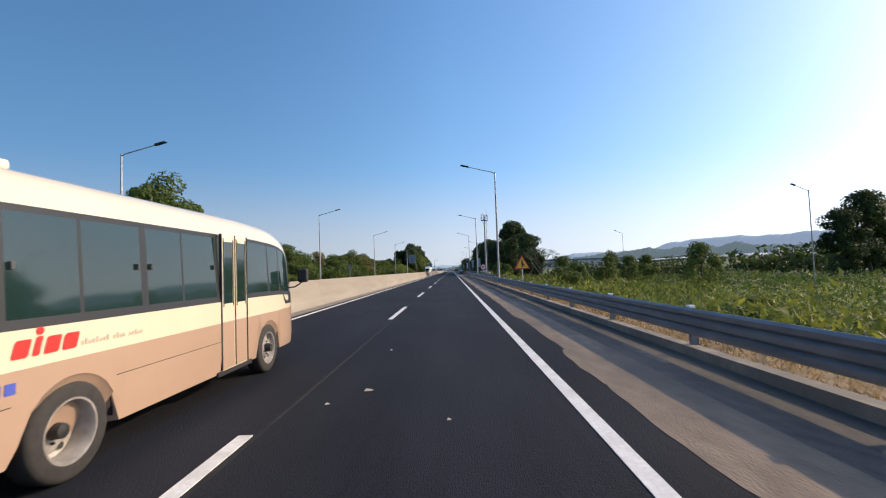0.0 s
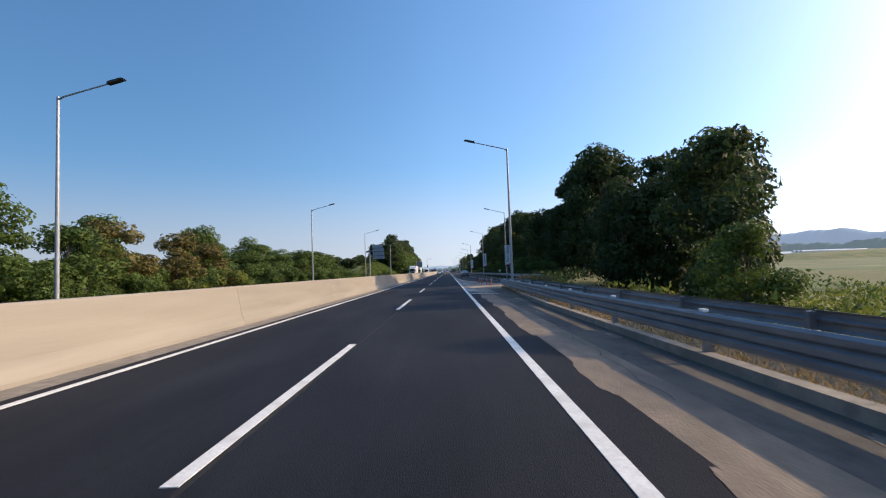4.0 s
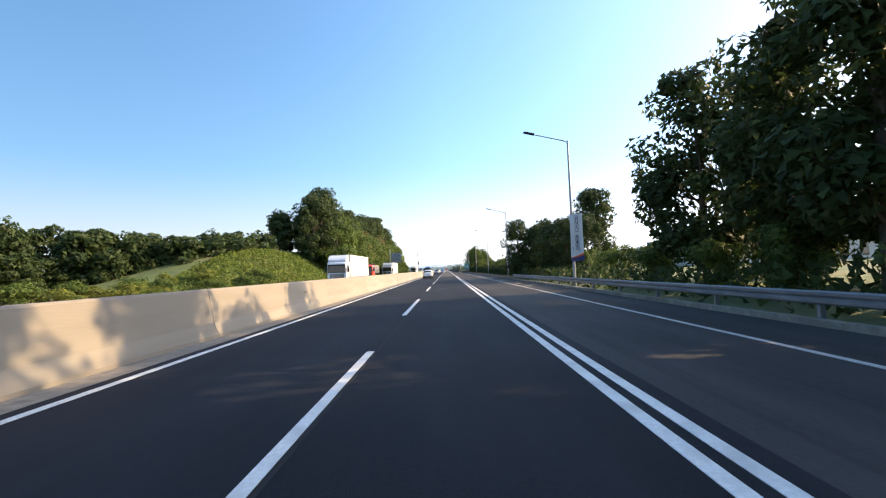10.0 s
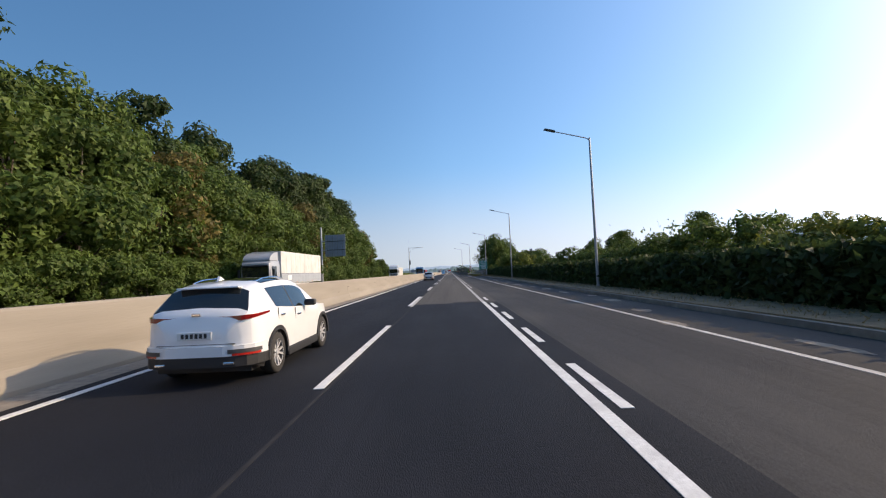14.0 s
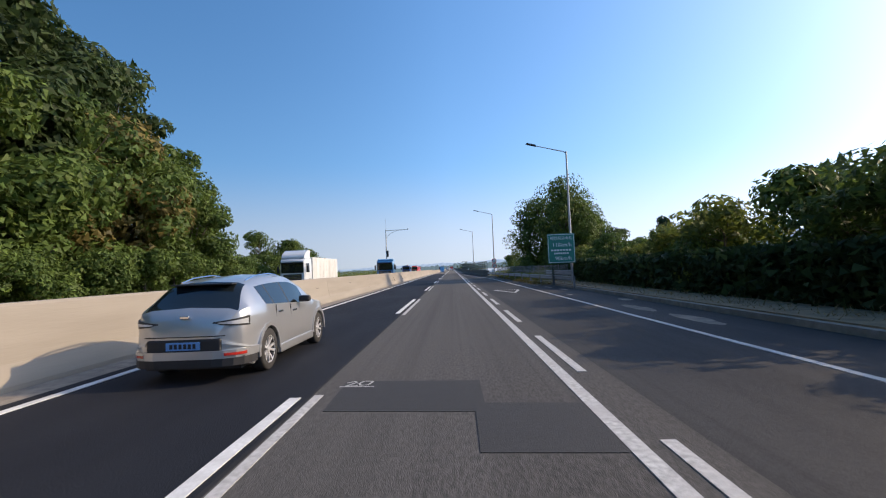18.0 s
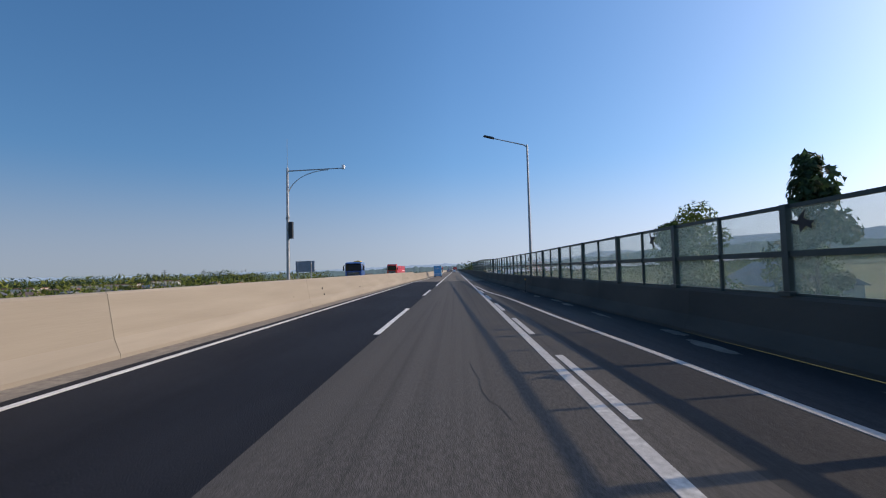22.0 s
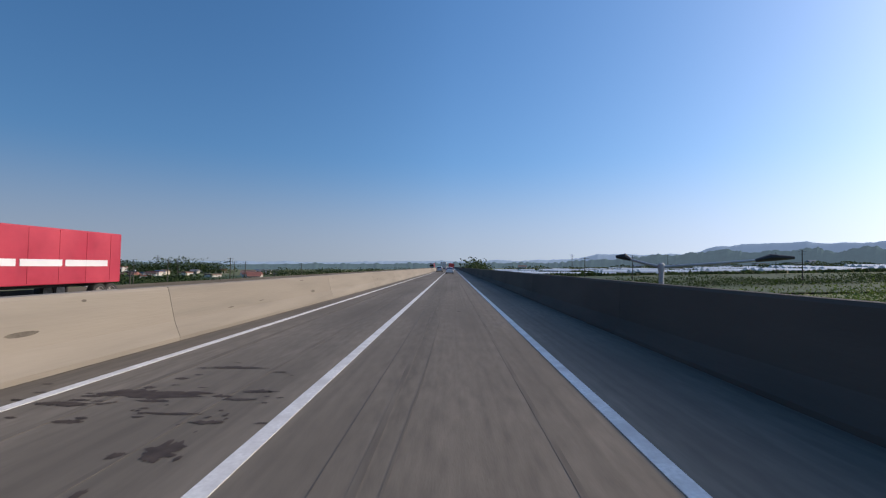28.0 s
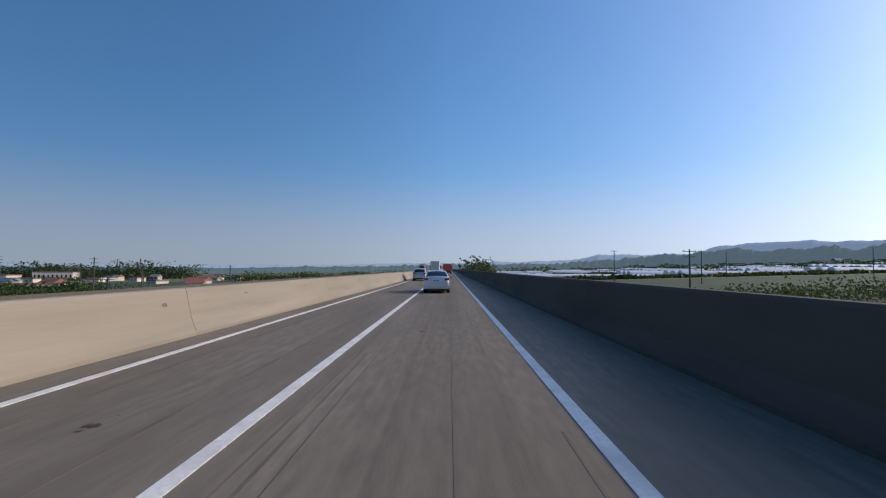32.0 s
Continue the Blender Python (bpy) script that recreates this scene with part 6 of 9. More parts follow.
def add_wheel(parent, x, y, r, side, spokes=5, w=0.23, truck=False):
    key = (r, w, spokes, truck)
    if key not in WHEELS:
        WHEELS[key] = wheel_meshes(r, w, spokes, truck)
    tyre, rim, sp = WHEELS[key]
    o = new("wheel")
    o.parent = parent
    o.matrix_basis = pose(x, y, r, 0, 0, 0 if side > 0 else 180)
    part("tyre", tyre, None, o)
    part("rim", rim, None, o)
    part("hub" if truck else "spokes", sp, None, o)
    return o


def arch_liner(rad, x0, x1, yc, zc):
    """The inner skin of a wheel arch, a half hoop over the tyre."""
    m = MB()
    an = np.linspace(-0.05, math.pi + 0.05, 17)
    for a, b in zip(an, an[1:]):
        q = [(yc + rad * math.cos(t), zc + rad * math.sin(t)) for t in (a, b)]
        m.quad((x0, *q[0]), (x1, *q[0]), (x1, *q[1]), (x0, *q[1]))
        m.poly([(x0, *q[0]), (x0, *q[1]), (x0, yc, zc)])
    return m


def catmull(tab, y):
    """Smooth curve through (y, value) points."""
    n = len(tab)
    if y <= tab[0][0]:
        return tab[0][1]
    for i in range(n - 1):
        (a, b), (c, d) = tab[i], tab[i + 1]
        if y <= c:
            m0 = (d - tab[max(0, i - 1)][1]) / (c - tab[max(0, i - 1)][0] + 1e-9)
            m1 = (tab[min(n - 1, i + 2)][1] - b) / (tab[min(n - 1, i + 2)][0] - a + 1e-9)
            s = (d - b) / (c - a)
            m0, m1 = (0 if m0 * s <= 0 else max(-3 * abs(s), min(3 * abs(s), m0))), (0 if m1 * s <= 0 else max(-3 * abs(s), min(3 * abs(s), m1)))
            t, h = (y - a) / (c - a), c - a
            return b * (2 * t ** 3 - 3 * t * t + 1) + m0 * h * (t ** 3 - 2 * t * t + t) + d * (3 * t * t - 2 * t ** 3) + m1 * h * (t ** 3 - t * t)
    return tab[-1][1]


def loft(parent, ys, ring, classify, cap_mat, cap_name="body"):
    """Skins half rings (mirrored) along y; classify(y, row, side) names each face's part and material."""
    groups = {}
    rings = [ring(y) for y in ys]
    k = len(rings[0])
    for i in range(len(ys) - 1):
        ym = (ys[i] + ys[i + 1]) / 2
        for j in range(k - 1):
            for side in (1, -1):
                name, m = classify(ym, j, side)
                mb = groups.setdefault((name, side if name not in JOINED else 0), (MB(), m))[0]
                q = [(rings[i][j], ys[i]), (rings[i + 1][j], ys[i + 1]), (rings[i + 1][j + 1], ys[i + 1]), (rings[i][j + 1], ys[i])]
                mb.quad(*[(side * p[0], y + (p[2] if len(p) > 2 else 0), p[1]) for p, y in q])
    for (name, side), (mb, m) in groups.items():
        if name == cap_name:
            for i in (0, -1):
                r = rings[i]
                off = lambda p: ys[i] + (p[2] if len(p) > 2 else 0)
                for j in range(k - 1):
                    mb.quad((r[j][0], off(r[j]), r[j][1]), (-r[j][0], off(r[j]), r[j][1]), (-r[j + 1][0], off(r[j + 1]), r[j + 1][1]), (r[j + 1][0], off(r[j + 1]), r[j + 1][1]))
        me = mb.mesh(name, m)
        bm = bmesh.new()
        bm.from_mesh(me)
        bmesh.ops.remove_doubles(bm, verts=bm.verts, dist=0.0008)
        bmesh.ops.recalc_face_normals(bm, faces=bm.faces)
        bm.to_mesh(me)
        bm.free()
        me.polygons.foreach_set("use_smooth", [True] * len(me.polygons))
        me.set_sharp_from_angle(angle=radians(32))
        part(name.split(".")[0], me, None, parent)


JOINED = {"body", "windshield", "rear_window", "lower_trim", "roof_panel", "lower_body", "sunroof"}


def passenger_car(name, label, x, y, rz, paint, L, W, H, axles, r, top, belt, wid, roofw, wins, shield, rear, trim_z=0.0, spokes=5, tail=None, z0=0.2, plate=PLATE, handles=True, rails=False, glass_roof=None, cladding=None, lamp=None, bands=None, mirror=None):
    """top, belt, wid, roofw: curves over the length from the tail."""
    o = thing(name, x, y, 0, label, "car", "vehicles on the road", rz=rz)
    hw = W / 2

    def ring(yy):
        zt, zb, w, rw = catmull(top, yy), catmull(belt, yy), catmull(wid, yy) * hw, catmull(roofw, yy) * hw
        zb = min(zb, zt - 0.02)
        rw = min(rw, w * 0.93)
        a = 0.0
        for c in axles:
            q = (r + 0.065) ** 2 - (yy - c) ** 2
            if q > 0:
                a = max(a, r + math.sqrt(q) * 0.97)
        lo0 = z0 + 0.14 * max(0, 1 - min(yy, L - yy) / 0.45)
        lo = max(lo0, a)
        mid = max(0.56, lo + 0.05)
        mid2 = max(zb - 0.16, mid + 0.02)
        zk = max(zb, mid2 + 0.01)
        ze = max(zt - 0.055, zk + 0.008)
        wb = w * catmull([(0, 0.93), (0.9, 0.945), (2.0, 0.955)], yy)
        return [(0, lo0 + 0.02), (w * 0.72, lo0), (w * 0.95, lo), (w * 0.985, max(lo + 0.03, z0 + 0.16)), (w, mid), (w * 0.985, mid2), (wb, zk), (wb + (rw - wb) * 0.74, zk + (ze - zk) * 0.8), (rw, ze), (rw * 0.82, zt - 0.012), (0, zt + 0.018)]

    def classify(yy, j, side):
        if j <= 1 or j == 2 and trim_z:
            return "lower_trim", DARK
        if j == 6:
            for n, (a, b) in enumerate(wins):
                if a < yy < b:
                    return "side_window.%d" % n, GLASS
            if wins[0][0] - 0.02 < yy < wins[-1][1] + 0.02:
                return "pillar.%d" % sum(yy > w[1] for w in wins), DARK
        if j >= 8:
            if shield[0] < yy < shield[1]:
                return "windshield", GLASS
            if rear[0] < yy < rear[1]:
                return "rear_window", GLASS
            if glass_roof and glass_roof[0] < yy < glass_roof[1]:
                return "sunroof", GLASS
        return "body", paint

    ys = sorted(set(list(np.linspace(0, L, 58)) + [0.02, 0.06, L - 0.02, L - 0.06] + [v for w in wins for v in w] + list(shield) + list(rear)))
    loft(o, ys, ring, classify, paint)
    for c in axles:
        for s in (-1, 1):
            add_wheel(o, s * (hw - 0.125), c, r, s, spokes)
            part("wheel_arch", arch_liner(r + 0.06, s * (hw - 0.32), s * (hw - 0.03), c, r), DARK, o)
    def skin(yy, zz):
        rg = ring(yy)
        for a, b in zip(rg, rg[1:]):
            if a[1] <= zz <= b[1] and b[1] > a[1]:
                return a[0] + (b[0] - a[0]) * (zz - a[1]) / (b[1] - a[1])
        return rg[4][0]

    def wrap_band(name, s0, s1, z0a, z1a, z0b, z1b, material, off=0.012, side=0, label="", ybase=None):
        """A strip laid round the tail, from s0 to s1 metres along it from the middle, between two slanting edges."""
        zm = (z0a + z1a + z0b + z1b) / 4
        yr = 0.0
        while catmull(top, yr) < zm + 0.03 and yr < 0.6:
            yr += 0.01
        yr = yr if ybase is None else ybase
        pl = [(0.0, yr), (catmull(wid, yr) * hw * 0.96, yr)] + [(catmull(wid, q) * hw * 0.985, q) for q in np.linspace(yr + 0.02, yr + 1.6, 60)]
        ln = [0.0]
        for (a, b), (c, d) in zip(pl, pl[1:]):
            ln.append(ln[-1] + math.hypot(c - a, d - b))
        at = lambda v: (float(np.interp(v, ln, [p[0] for p in pl])), float(np.interp(v, ln, [p[1] for p in pl])))
        for sd in ((-1, 1) if s0 >= 0 else (1,)):
            m = MB()
            st = np.linspace(s0, s1, 17)
            rows = []
            for v in st:
                x_, y_ = at(abs(v))
                x2, y2 = at(abs(v) + 0.02)
                x1, y1 = at(max(0, abs(v) - 0.02))
                nx_, ny_ = y2 - y1, -(x2 - x1)
                k = math.hypot(nx_, ny_) or 1
                x_, y_ = x_ + off * nx_ / k, y_ + off * ny_ / k
                f = (v - s0) / (s1 - s0)
                sg = sd if s0 >= 0 else (1 if v >= 0 else -1)
                rows.append((sg * x_, y_, z0a + (z0b - z0a) * f, z1a + (z1b - z1a) * f, sg * (x_ - nx_ / k * 0.05), y_ - ny_ / k * 0.05))
            for p, q in zip(rows, rows[1:]):
                m.quad((p[0], p[1], p[2]), (q[0], q[1], q[2]), (q[0], q[1], q[3]), (p[0], p[1], p[3]))
                m.quad((p[0], p[1], p[3]), (q[0], q[1], q[3]), (q[4], q[5], q[3]), (p[4], p[5], p[3]))
                m.quad((p[0], p[1], p[2]), (q[0], q[1], q[2]), (q[4], q[5], q[2]), (p[4], p[5], p[2]))
            part(name, m, material, o, label, smooth=True)

    o_bands = bands or ()
    for args in o_bands:
        wrap_band(*args)
    for s in (-1, 1):
        if lamp:
            m = MB()
            ya, yb, za, zb_, lm = lamp
            st = np.linspace(ya, yb, 9)
            for q0, q1 in zip(st, st[1:]):
                f0, f1 = (q0 - ya) / (yb - ya), (q1 - ya) / (yb - ya)
                k = lambda f: (za + (zb_ - za) * 0.75 * f, zb_ + 0.02 * f)
                (c0, d0), (c1, d1) = k(f0), k(f1)
                m.quad(*[(s * (skin(a, z) + 0.012), a, z) for a, z in ((q0, c0), (q1, c1), (q1, d1), (q0, d0))])
            part("lamp_wrap", m, lm, o)
        if cladding:
            for c in axles:
                m = MB()
                an = np.linspace(-0.12, math.pi + 0.12, 19)
                for a, b in zip(an, an[1:]):
                    q = [(rr_, t_) for t_ in (a, b) for rr_ in (r + 0.045, r + 0.115)]
                    pts = [(s * (hw * 1.0 + 0.008), c + rr_ * math.cos(t_), r + rr_ * math.sin(t_)) for rr_, t_ in q]
                    inn = [(s * (hw - 0.06), p[1], p[2]) for p in pts]
                    m.quad(pts[0], pts[1], pts[3], pts[2])
                    m.quad(pts[1], inn[1], inn[3], pts[3])
                    m.quad(pts[0], inn[0], inn[2], pts[2])
                part("arch_trim", m, cladding, o)
            part("sill_trim", MB().rbox(*sorted((s * (hw - 0.1), s * (hw + 0.012))), axles[0] + r + 0.1, axles[1] - r - 0.1, z0, z0 + 0.16, 0.03), cladding, o)
    part("underbody", MB().box(-hw * 0.8, hw * 0.8, 0.25, L - 0.25, z0 - 0.02, 0.5), DARK, o)
    for s in (-1, 1):
        yy = shield[0] - 0.15
        zb = catmull(belt, yy)
        mi = part("wing_mirror", MB().rbox(s * hw * 0.97 if s > 0 else s * (hw + 0.2), s * (hw + 0.2) if s > 0 else s * hw * 0.97, yy, yy + 0.16, zb + 0.0, zb + 0.13, 0.045), mirror or paint, o)
        if handles:
            for a, b in wins[:3]:
                if b - a > 0.5:
                    part("door_handle", MB().rbox(s * (hw * 0.985) - 0.015, s * (hw * 0.985) + 0.02, a + 0.08, a + 0.28, catmull(belt, a) - 0.17, catmull(belt, a) - 0.135, 0.01), CHROME, o)
        for a, b in wins[:3]:
            if b - a > 0.5:
                part("door_seam", MB().box(s * hw * 0.985 - 0.012, s * hw * 0.985 + 0.004, a - 0.01, a - 0.005, 0.5, catmull(belt, a) - 0.02), INK, o)
        if rails:
            part("roof_rail", MB().tube([(s * catmull(roofw, yq) * hw * 0.9, yq, catmull(top, yq) + (0.015 if 0 < i < 4 else -0.015)) for i, yq in enumerate(np.linspace(wins[0][0] - 0.05, wins[-1][1] - 0.75, 5))], 0.014, 6), CHROME, o)
    pl = part("number_plate", MB().rbox(-0.26, 0.26, -0.03, 0.02, tail["plate_z"] - 0.06, tail["plate_z"] + 0.06, 0.008), plate, o)
    for k in range(6):
        part("bar", MB().box(-0.2 + k * 0.07, -0.155 + k * 0.07, -0.034, -0.03, tail["plate_z"] - 0.035, tail["plate_z"] + 0.035), INK, pl)
    return o


def surf_box(parent, name, x0, x1, z0, z1, y, material, depth=0.05, r=0.015, label="", tilt=0.0):
    """A lamp, vent or trim piece let into a rear or front face, on both sides."""
    for s in (-1, 1):
        a, b = sorted((s * x0, s * x1))
        part(name, MB().rbox(a, b, y - depth / 2, y + depth, z0, z1, r), material, parent, label)


# white compact crossover in the outer lane
DEEP_RED = mat("deep_red_lens", (0.22, 0.008, 0.008), 0.15, coat=0.6)
PEARL = carpaint("pearl_white", (0.78, 0.79, 0.8))
KIA_BANDS = (("tail_lamp", 0.4, 1.28, 0.96, 1.05, 1.06, 1.09, DEEP_RED, 0.014), ("lamp_strip", -0.42, 0.42, 1.035, 1.055, 1.035, 1.055, DEEP_RED, 0.012),
             ("bumper_skin", -1.15, 1.15, 0.46, 0.62, 0.46, 0.62, PEARL, 0.05, 0, "", 0.0), ("rear_bumper", -1.2, 1.2, 0.3, 0.47, 0.3, 0.47, DARK, 0.045, 0, "", 0.0),
             ("fog_lamp", 0.5, 0.98, 0.5, 0.56, 0.5, 0.56, RIM_DARK, 0.062, 0, "", 0.0), ("reflector", 0.56, 0.96, 0.465, 0.5, 0.465, 0.5, REDLAMP, 0.06, 0, "", 0.0))
o = passenger_car("crossover", "white compact crossover with black lower trim, driving away", -3.66, 288.85, 0, PEARL, 4.48, 1.855, 1.63, (0.93, 3.6), 0.345,
                  [(0, 0.74), (0.03, 0.95), (0.1, 1.11), (0.2, 1.2), (0.46, 1.47), (0.56, 1.525), (1.0, 1.59), (1.8, 1.63), (2.4, 1.6), (2.9, 1.44), (3.4, 1.12), (4.0, 1.02), (4.3, 0.88), (4.48, 0.6)],
                  [(0, 0.7), (0.15, 1.08), (0.5, 1.17), (1.0, 1.12), (1.8, 1.06), (3.0, 1.0), (3.4, 1.0), (4.1, 0.92), (4.48, 0.58)],
                  [(0, 0.5), (0.04, 0.66), (0.1, 0.79), (0.2, 0.89), (0.4, 0.955), (0.9, 1.0), (3.6, 1.0), (4.1, 0.93), (4.48, 0.68)],
                  [(0, 0.7), (0.12, 0.8), (0.2, 0.79), (0.5, 0.68), (1.0, 0.65), (2.0, 0.66), (2.8, 0.68), (3.3, 0.84), (4.2, 0.8), (4.48, 0.6)],
                  [(0.98, 1.78), (1.83, 2.78)], (2.5, 3.38), (0.17, 0.47), 0.3, tail={"plate_z": 0.78}, rails=True, glass_roof=(1.0, 1.9), cladding=DARK, mirror=DARK, bands=KIA_BANDS)
part("tailgate_seam", MB().box(-0.6, 0.6, -0.004, 0.03, 0.64, 0.648), INK, o)
surf_box(o, "exhaust_tip", 0.44, 0.6, 0.33, 0.38, -0.035, CHROME, 0.03)
part("spoiler", MB().rbox(-0.5, 0.5, 0.37, 0.6, 1.482, 1.51, 0.014), PEARL, o)
part("badge", MB().rbox(-0.07, 0.07, 0.03, 0.06, 1.07, 1.12, 0.01), CHROME, o)
part("wiper", MB().tube([(0, 0.16, 1.13), (0.3, 0.22, 1.19)], 0.012, 5), DARK, o)
part("antenna", MB().extrude([(0.7, 1.6), (0.9, 1.62), (0.75, 1.68)], -0.02, 0.02, "x"), WHITE, o)

# silver crossover
SILVER = carpaint("silver_paint", (0.47, 0.475, 0.48), 0.6)
SILVER_BANDS = (("tail_lamp", 0.42, 1.0, 0.88, 0.92, 0.84, 0.99, DARK, 0.012), ("lamp_bar", 0.5, 0.96, 0.895, 0.91, 0.87, 0.955, CLEAR_L, 0.018), ("tailgate_crease", -0.62, 0.62, 0.71, 0.722, 0.71, 0.722, DARK, 0.012, 0, "", 0.0),
                ("bumper_skin", -1.2, 1.2, 0.38, 0.5, 0.38, 0.5, SILVER, 0.045, 0, "", 0.0), ("rear_bumper", -1.15, 1.15, 0.26, 0.39, 0.26, 0.39, DARK, 0.04, 0, "", 0.0),
                ("corner_blade", 0.58, 1.0, 0.6, 0.64, 0.5, 0.52, CLEAR_L, 0.03, 0, "", 0.0), ("reflector", 0.6, 0.9, 0.42, 0.46, 0.42, 0.46, REDLAMP, 0.055, 0, "", 0.0))
o = passenger_car("crossover", "silver crossover with glossy paint and black tailgate glass, driving away", -3.78, 365.9, 0, SILVER, 4.67, 1.86, 1.63, (0.95, 3.74), 0.35,
                  [(0, 0.66), (0.04, 0.9), (0.12, 1.06), (0.24, 1.15), (0.6, 1.46), (0.72, 1.51), (1.1, 1.57), (1.9, 1.62), (2.5, 1.6), (3.05, 1.42), (3.55, 1.1), (4.2, 1.0), (4.5, 0.86), (4.67, 0.6)],
                  [(0, 0.62), (0.15, 1.04), (0.6, 1.13), (1.2, 1.1), (3.1, 1.0), (3.5, 0.98), (4.25, 0.9), (4.67, 0.58)],
                  [(0, 0.5), (0.04, 0.66), (0.1, 0.79), (0.2, 0.89), (0.4, 0.955), (0.9, 1.0), (3.7, 1.0), (4.25, 0.93), (4.67, 0.7)],
                  [(0, 0.7), (0.12, 0.8), (0.22, 0.79), (0.6, 0.67), (1.2, 0.64), (2.0, 0.65), (2.9, 0.68), (3.45, 0.84), (4.35, 0.8), (4.67, 0.6)],
                  [(0.92, 1.24), (1.28, 1.95), (2.0, 2.95)], (2.6, 3.53), (0.2, 0.74), 0.0, tail={"plate_z": 0.58}, rails=True, plate=PLATE_B, spokes=5, cladding=SILVER, mirror=DARK, bands=SILVER_BANDS)
part("plate_recess", MB().rbox(-0.56, 0.56, -0.02, 0.1, 0.48, 0.68, 0.03), DARK, o)
part("spoiler", MB().rbox(-0.5, 0.5, 0.5, 0.74, 1.475, 1.5, 0.012), DARK, o)
part("badge", MB().rbox(-0.07, 0.07, 0.02, 0.06, 0.98, 1.03, 0.01), CHROME, o)

# dark sedan on the slip lane
NAVY = carpaint("dark_blue_grey_paint", (0.07, 0.085, 0.115), 0.35)
o = passenger_car("sedan", "dark blue-grey fastback sedan on the slip lane", 4.58, 187.35, 0, NAVY, 4.9, 1.86, 1.445, (1.02, 3.86), 0.34,
                  [(0, 0.82), (0.06, 1.0), (0.15, 1.06), (0.5, 1.1), (1.0, 1.24), (1.5, 1.375), (2.1, 1.445), (2.7, 1.42), (3.2, 1.25), (3.65, 1.02), (4.3, 0.9), (4.75, 0.74), (4.9, 0.55)],
                  [(0, 0.8), (0.15, 1.0), (0.6, 1.02), (1.2, 0.99), (3.1, 0.93), (3.6, 0.92), (4.3, 0.82), (4.9, 0.52)],
                  [(0, 0.5), (0.04, 0.66), (0.1, 0.79), (0.2, 0.89), (0.4, 0.955), (0.9, 1.0), (3.3, 1.0), (4.3, 0.94), (4.9, 0.72)],
                  [(0, 0.78), (0.5, 0.82), (1.0, 0.7), (1.8, 0.63), (2.6, 0.64), (3.2, 0.74), (3.6, 0.86), (4.5, 0.8), (4.9, 0.6)],
                  [(1.02, 1.5), (1.56, 2.3), (2.36, 3.15)], (2.75, 3.5), (0.62, 1.42), 0.0, tail={"plate_z": 0.62}, spokes=5, mirror=NAVY, bands=(("tail_lamp", 0.5, 1.25, 0.86, 0.93, 0.93, 0.955, DEEP_RED, 0.012), ("lamp_strip", -0.5, 0.5, 0.915, 0.935, 0.915, 0.935, DEEP_RED, 0.01), ("bumper_skin", -1.2, 1.2, 0.4, 0.56, 0.4, 0.56, NAVY, 0.04, 0, "", 0.0), ("rear_bumper", -1.15, 1.15, 0.28, 0.41, 0.28, 0.41, DARK, 0.035, 0, "", 0.0), ("reflector", 0.6, 0.95, 0.35, 0.38, 0.35, 0.38, REDLAMP, 0.05, 0, "", 0.0), ("chrome_strip", -1.1, 1.1, 0.3, 0.315, 0.3, 0.315, CHROME, 0.045, 0, "", 0.0)))
for s in (-1, 1):
    part("window_trim", MB().tube([(s * 0.93 * catmull([(1.0, 0.94), (2.2, 0.8), (3.3, 0.95)], yq), yq, zq) for yq, zq in ((3.3, 0.98), (2.9, 1.2), (2.4, 1.36), (1.9, 1.37), (1.4, 1.24), (1.0, 1.06))], 0.009, 5), CHROME, o)
    part("door_strip", MB().rbox(s * 0.925 - 0.008, s * 0.925 + 0.01, 1.5, 3.4, 0.36, 0.375, 0.003), CHROME, o)
part("antenna", MB().extrude([(1.3, 1.34), (1.5, 1.38), (1.33, 1.43)], -0.02, 0.02, "x"), NAVY, o)

# light silver sedan ahead in the lane
o = passenger_car("sedan", "light silver saloon car driving ahead in the lane", -0.46, 642.7, 0, carpaint("light_silver_paint", (0.55, 0.57, 0.6), 0.6), 4.5, 1.775, 1.48, (0.95, 3.6), 0.31,
                  [(0, 0.86), (0.05, 1.02), (0.12, 1.06), (0.6, 1.1), (1.0, 1.32), (1.35, 1.44), (2.0, 1.48), (2.6, 1.42), (3.1, 1.2), (3.4, 1.02), (4.0, 0.92), (4.38, 0.76), (4.5, 0.56)],
                  [(0, 0.84), (0.15, 0.98), (1.0, 0.98), (3.0, 0.93), (3.4, 0.92), (4.0, 0.84), (4.5, 0.54)],
                  [(0, 0.86), (0.12, 0.93), (0.5, 0.97), (1.2, 1.0), (3.0, 1.0), (4.0, 0.94), (4.5, 0.74)],
                  [(0, 0.8), (0.55, 0.84), (1.0, 0.72), (1.6, 0.66), (2.5, 0.66), (3.0, 0.76), (3.4, 0.86), (4.1, 0.8), (4.5, 0.6)],
                  [(1.0, 1.35), (1.42, 2.15), (2.21, 2.95)], (2.6, 3.3), (0.62, 1.22), 0.0, tail={"plate_z": 0.82}, spokes=8)
surf_box(o, "tail_lamp", 0.52, 0.84, 0.84, 1.0, 0.04, REDLAMP, 0.12, 0.04)
part("rear_bumper", MB().rbox(-0.82, 0.82, -0.06, 0.25, 0.28, 0.6, 0.06), carpaint("light_silver_paint", (0.55, 0.57, 0.6), 0.6), o)
part("bumper_foot", MB().rbox(-0.7, 0.7, -0.05, 0.2, 0.2, 0.3, 0.03), DARK, o)

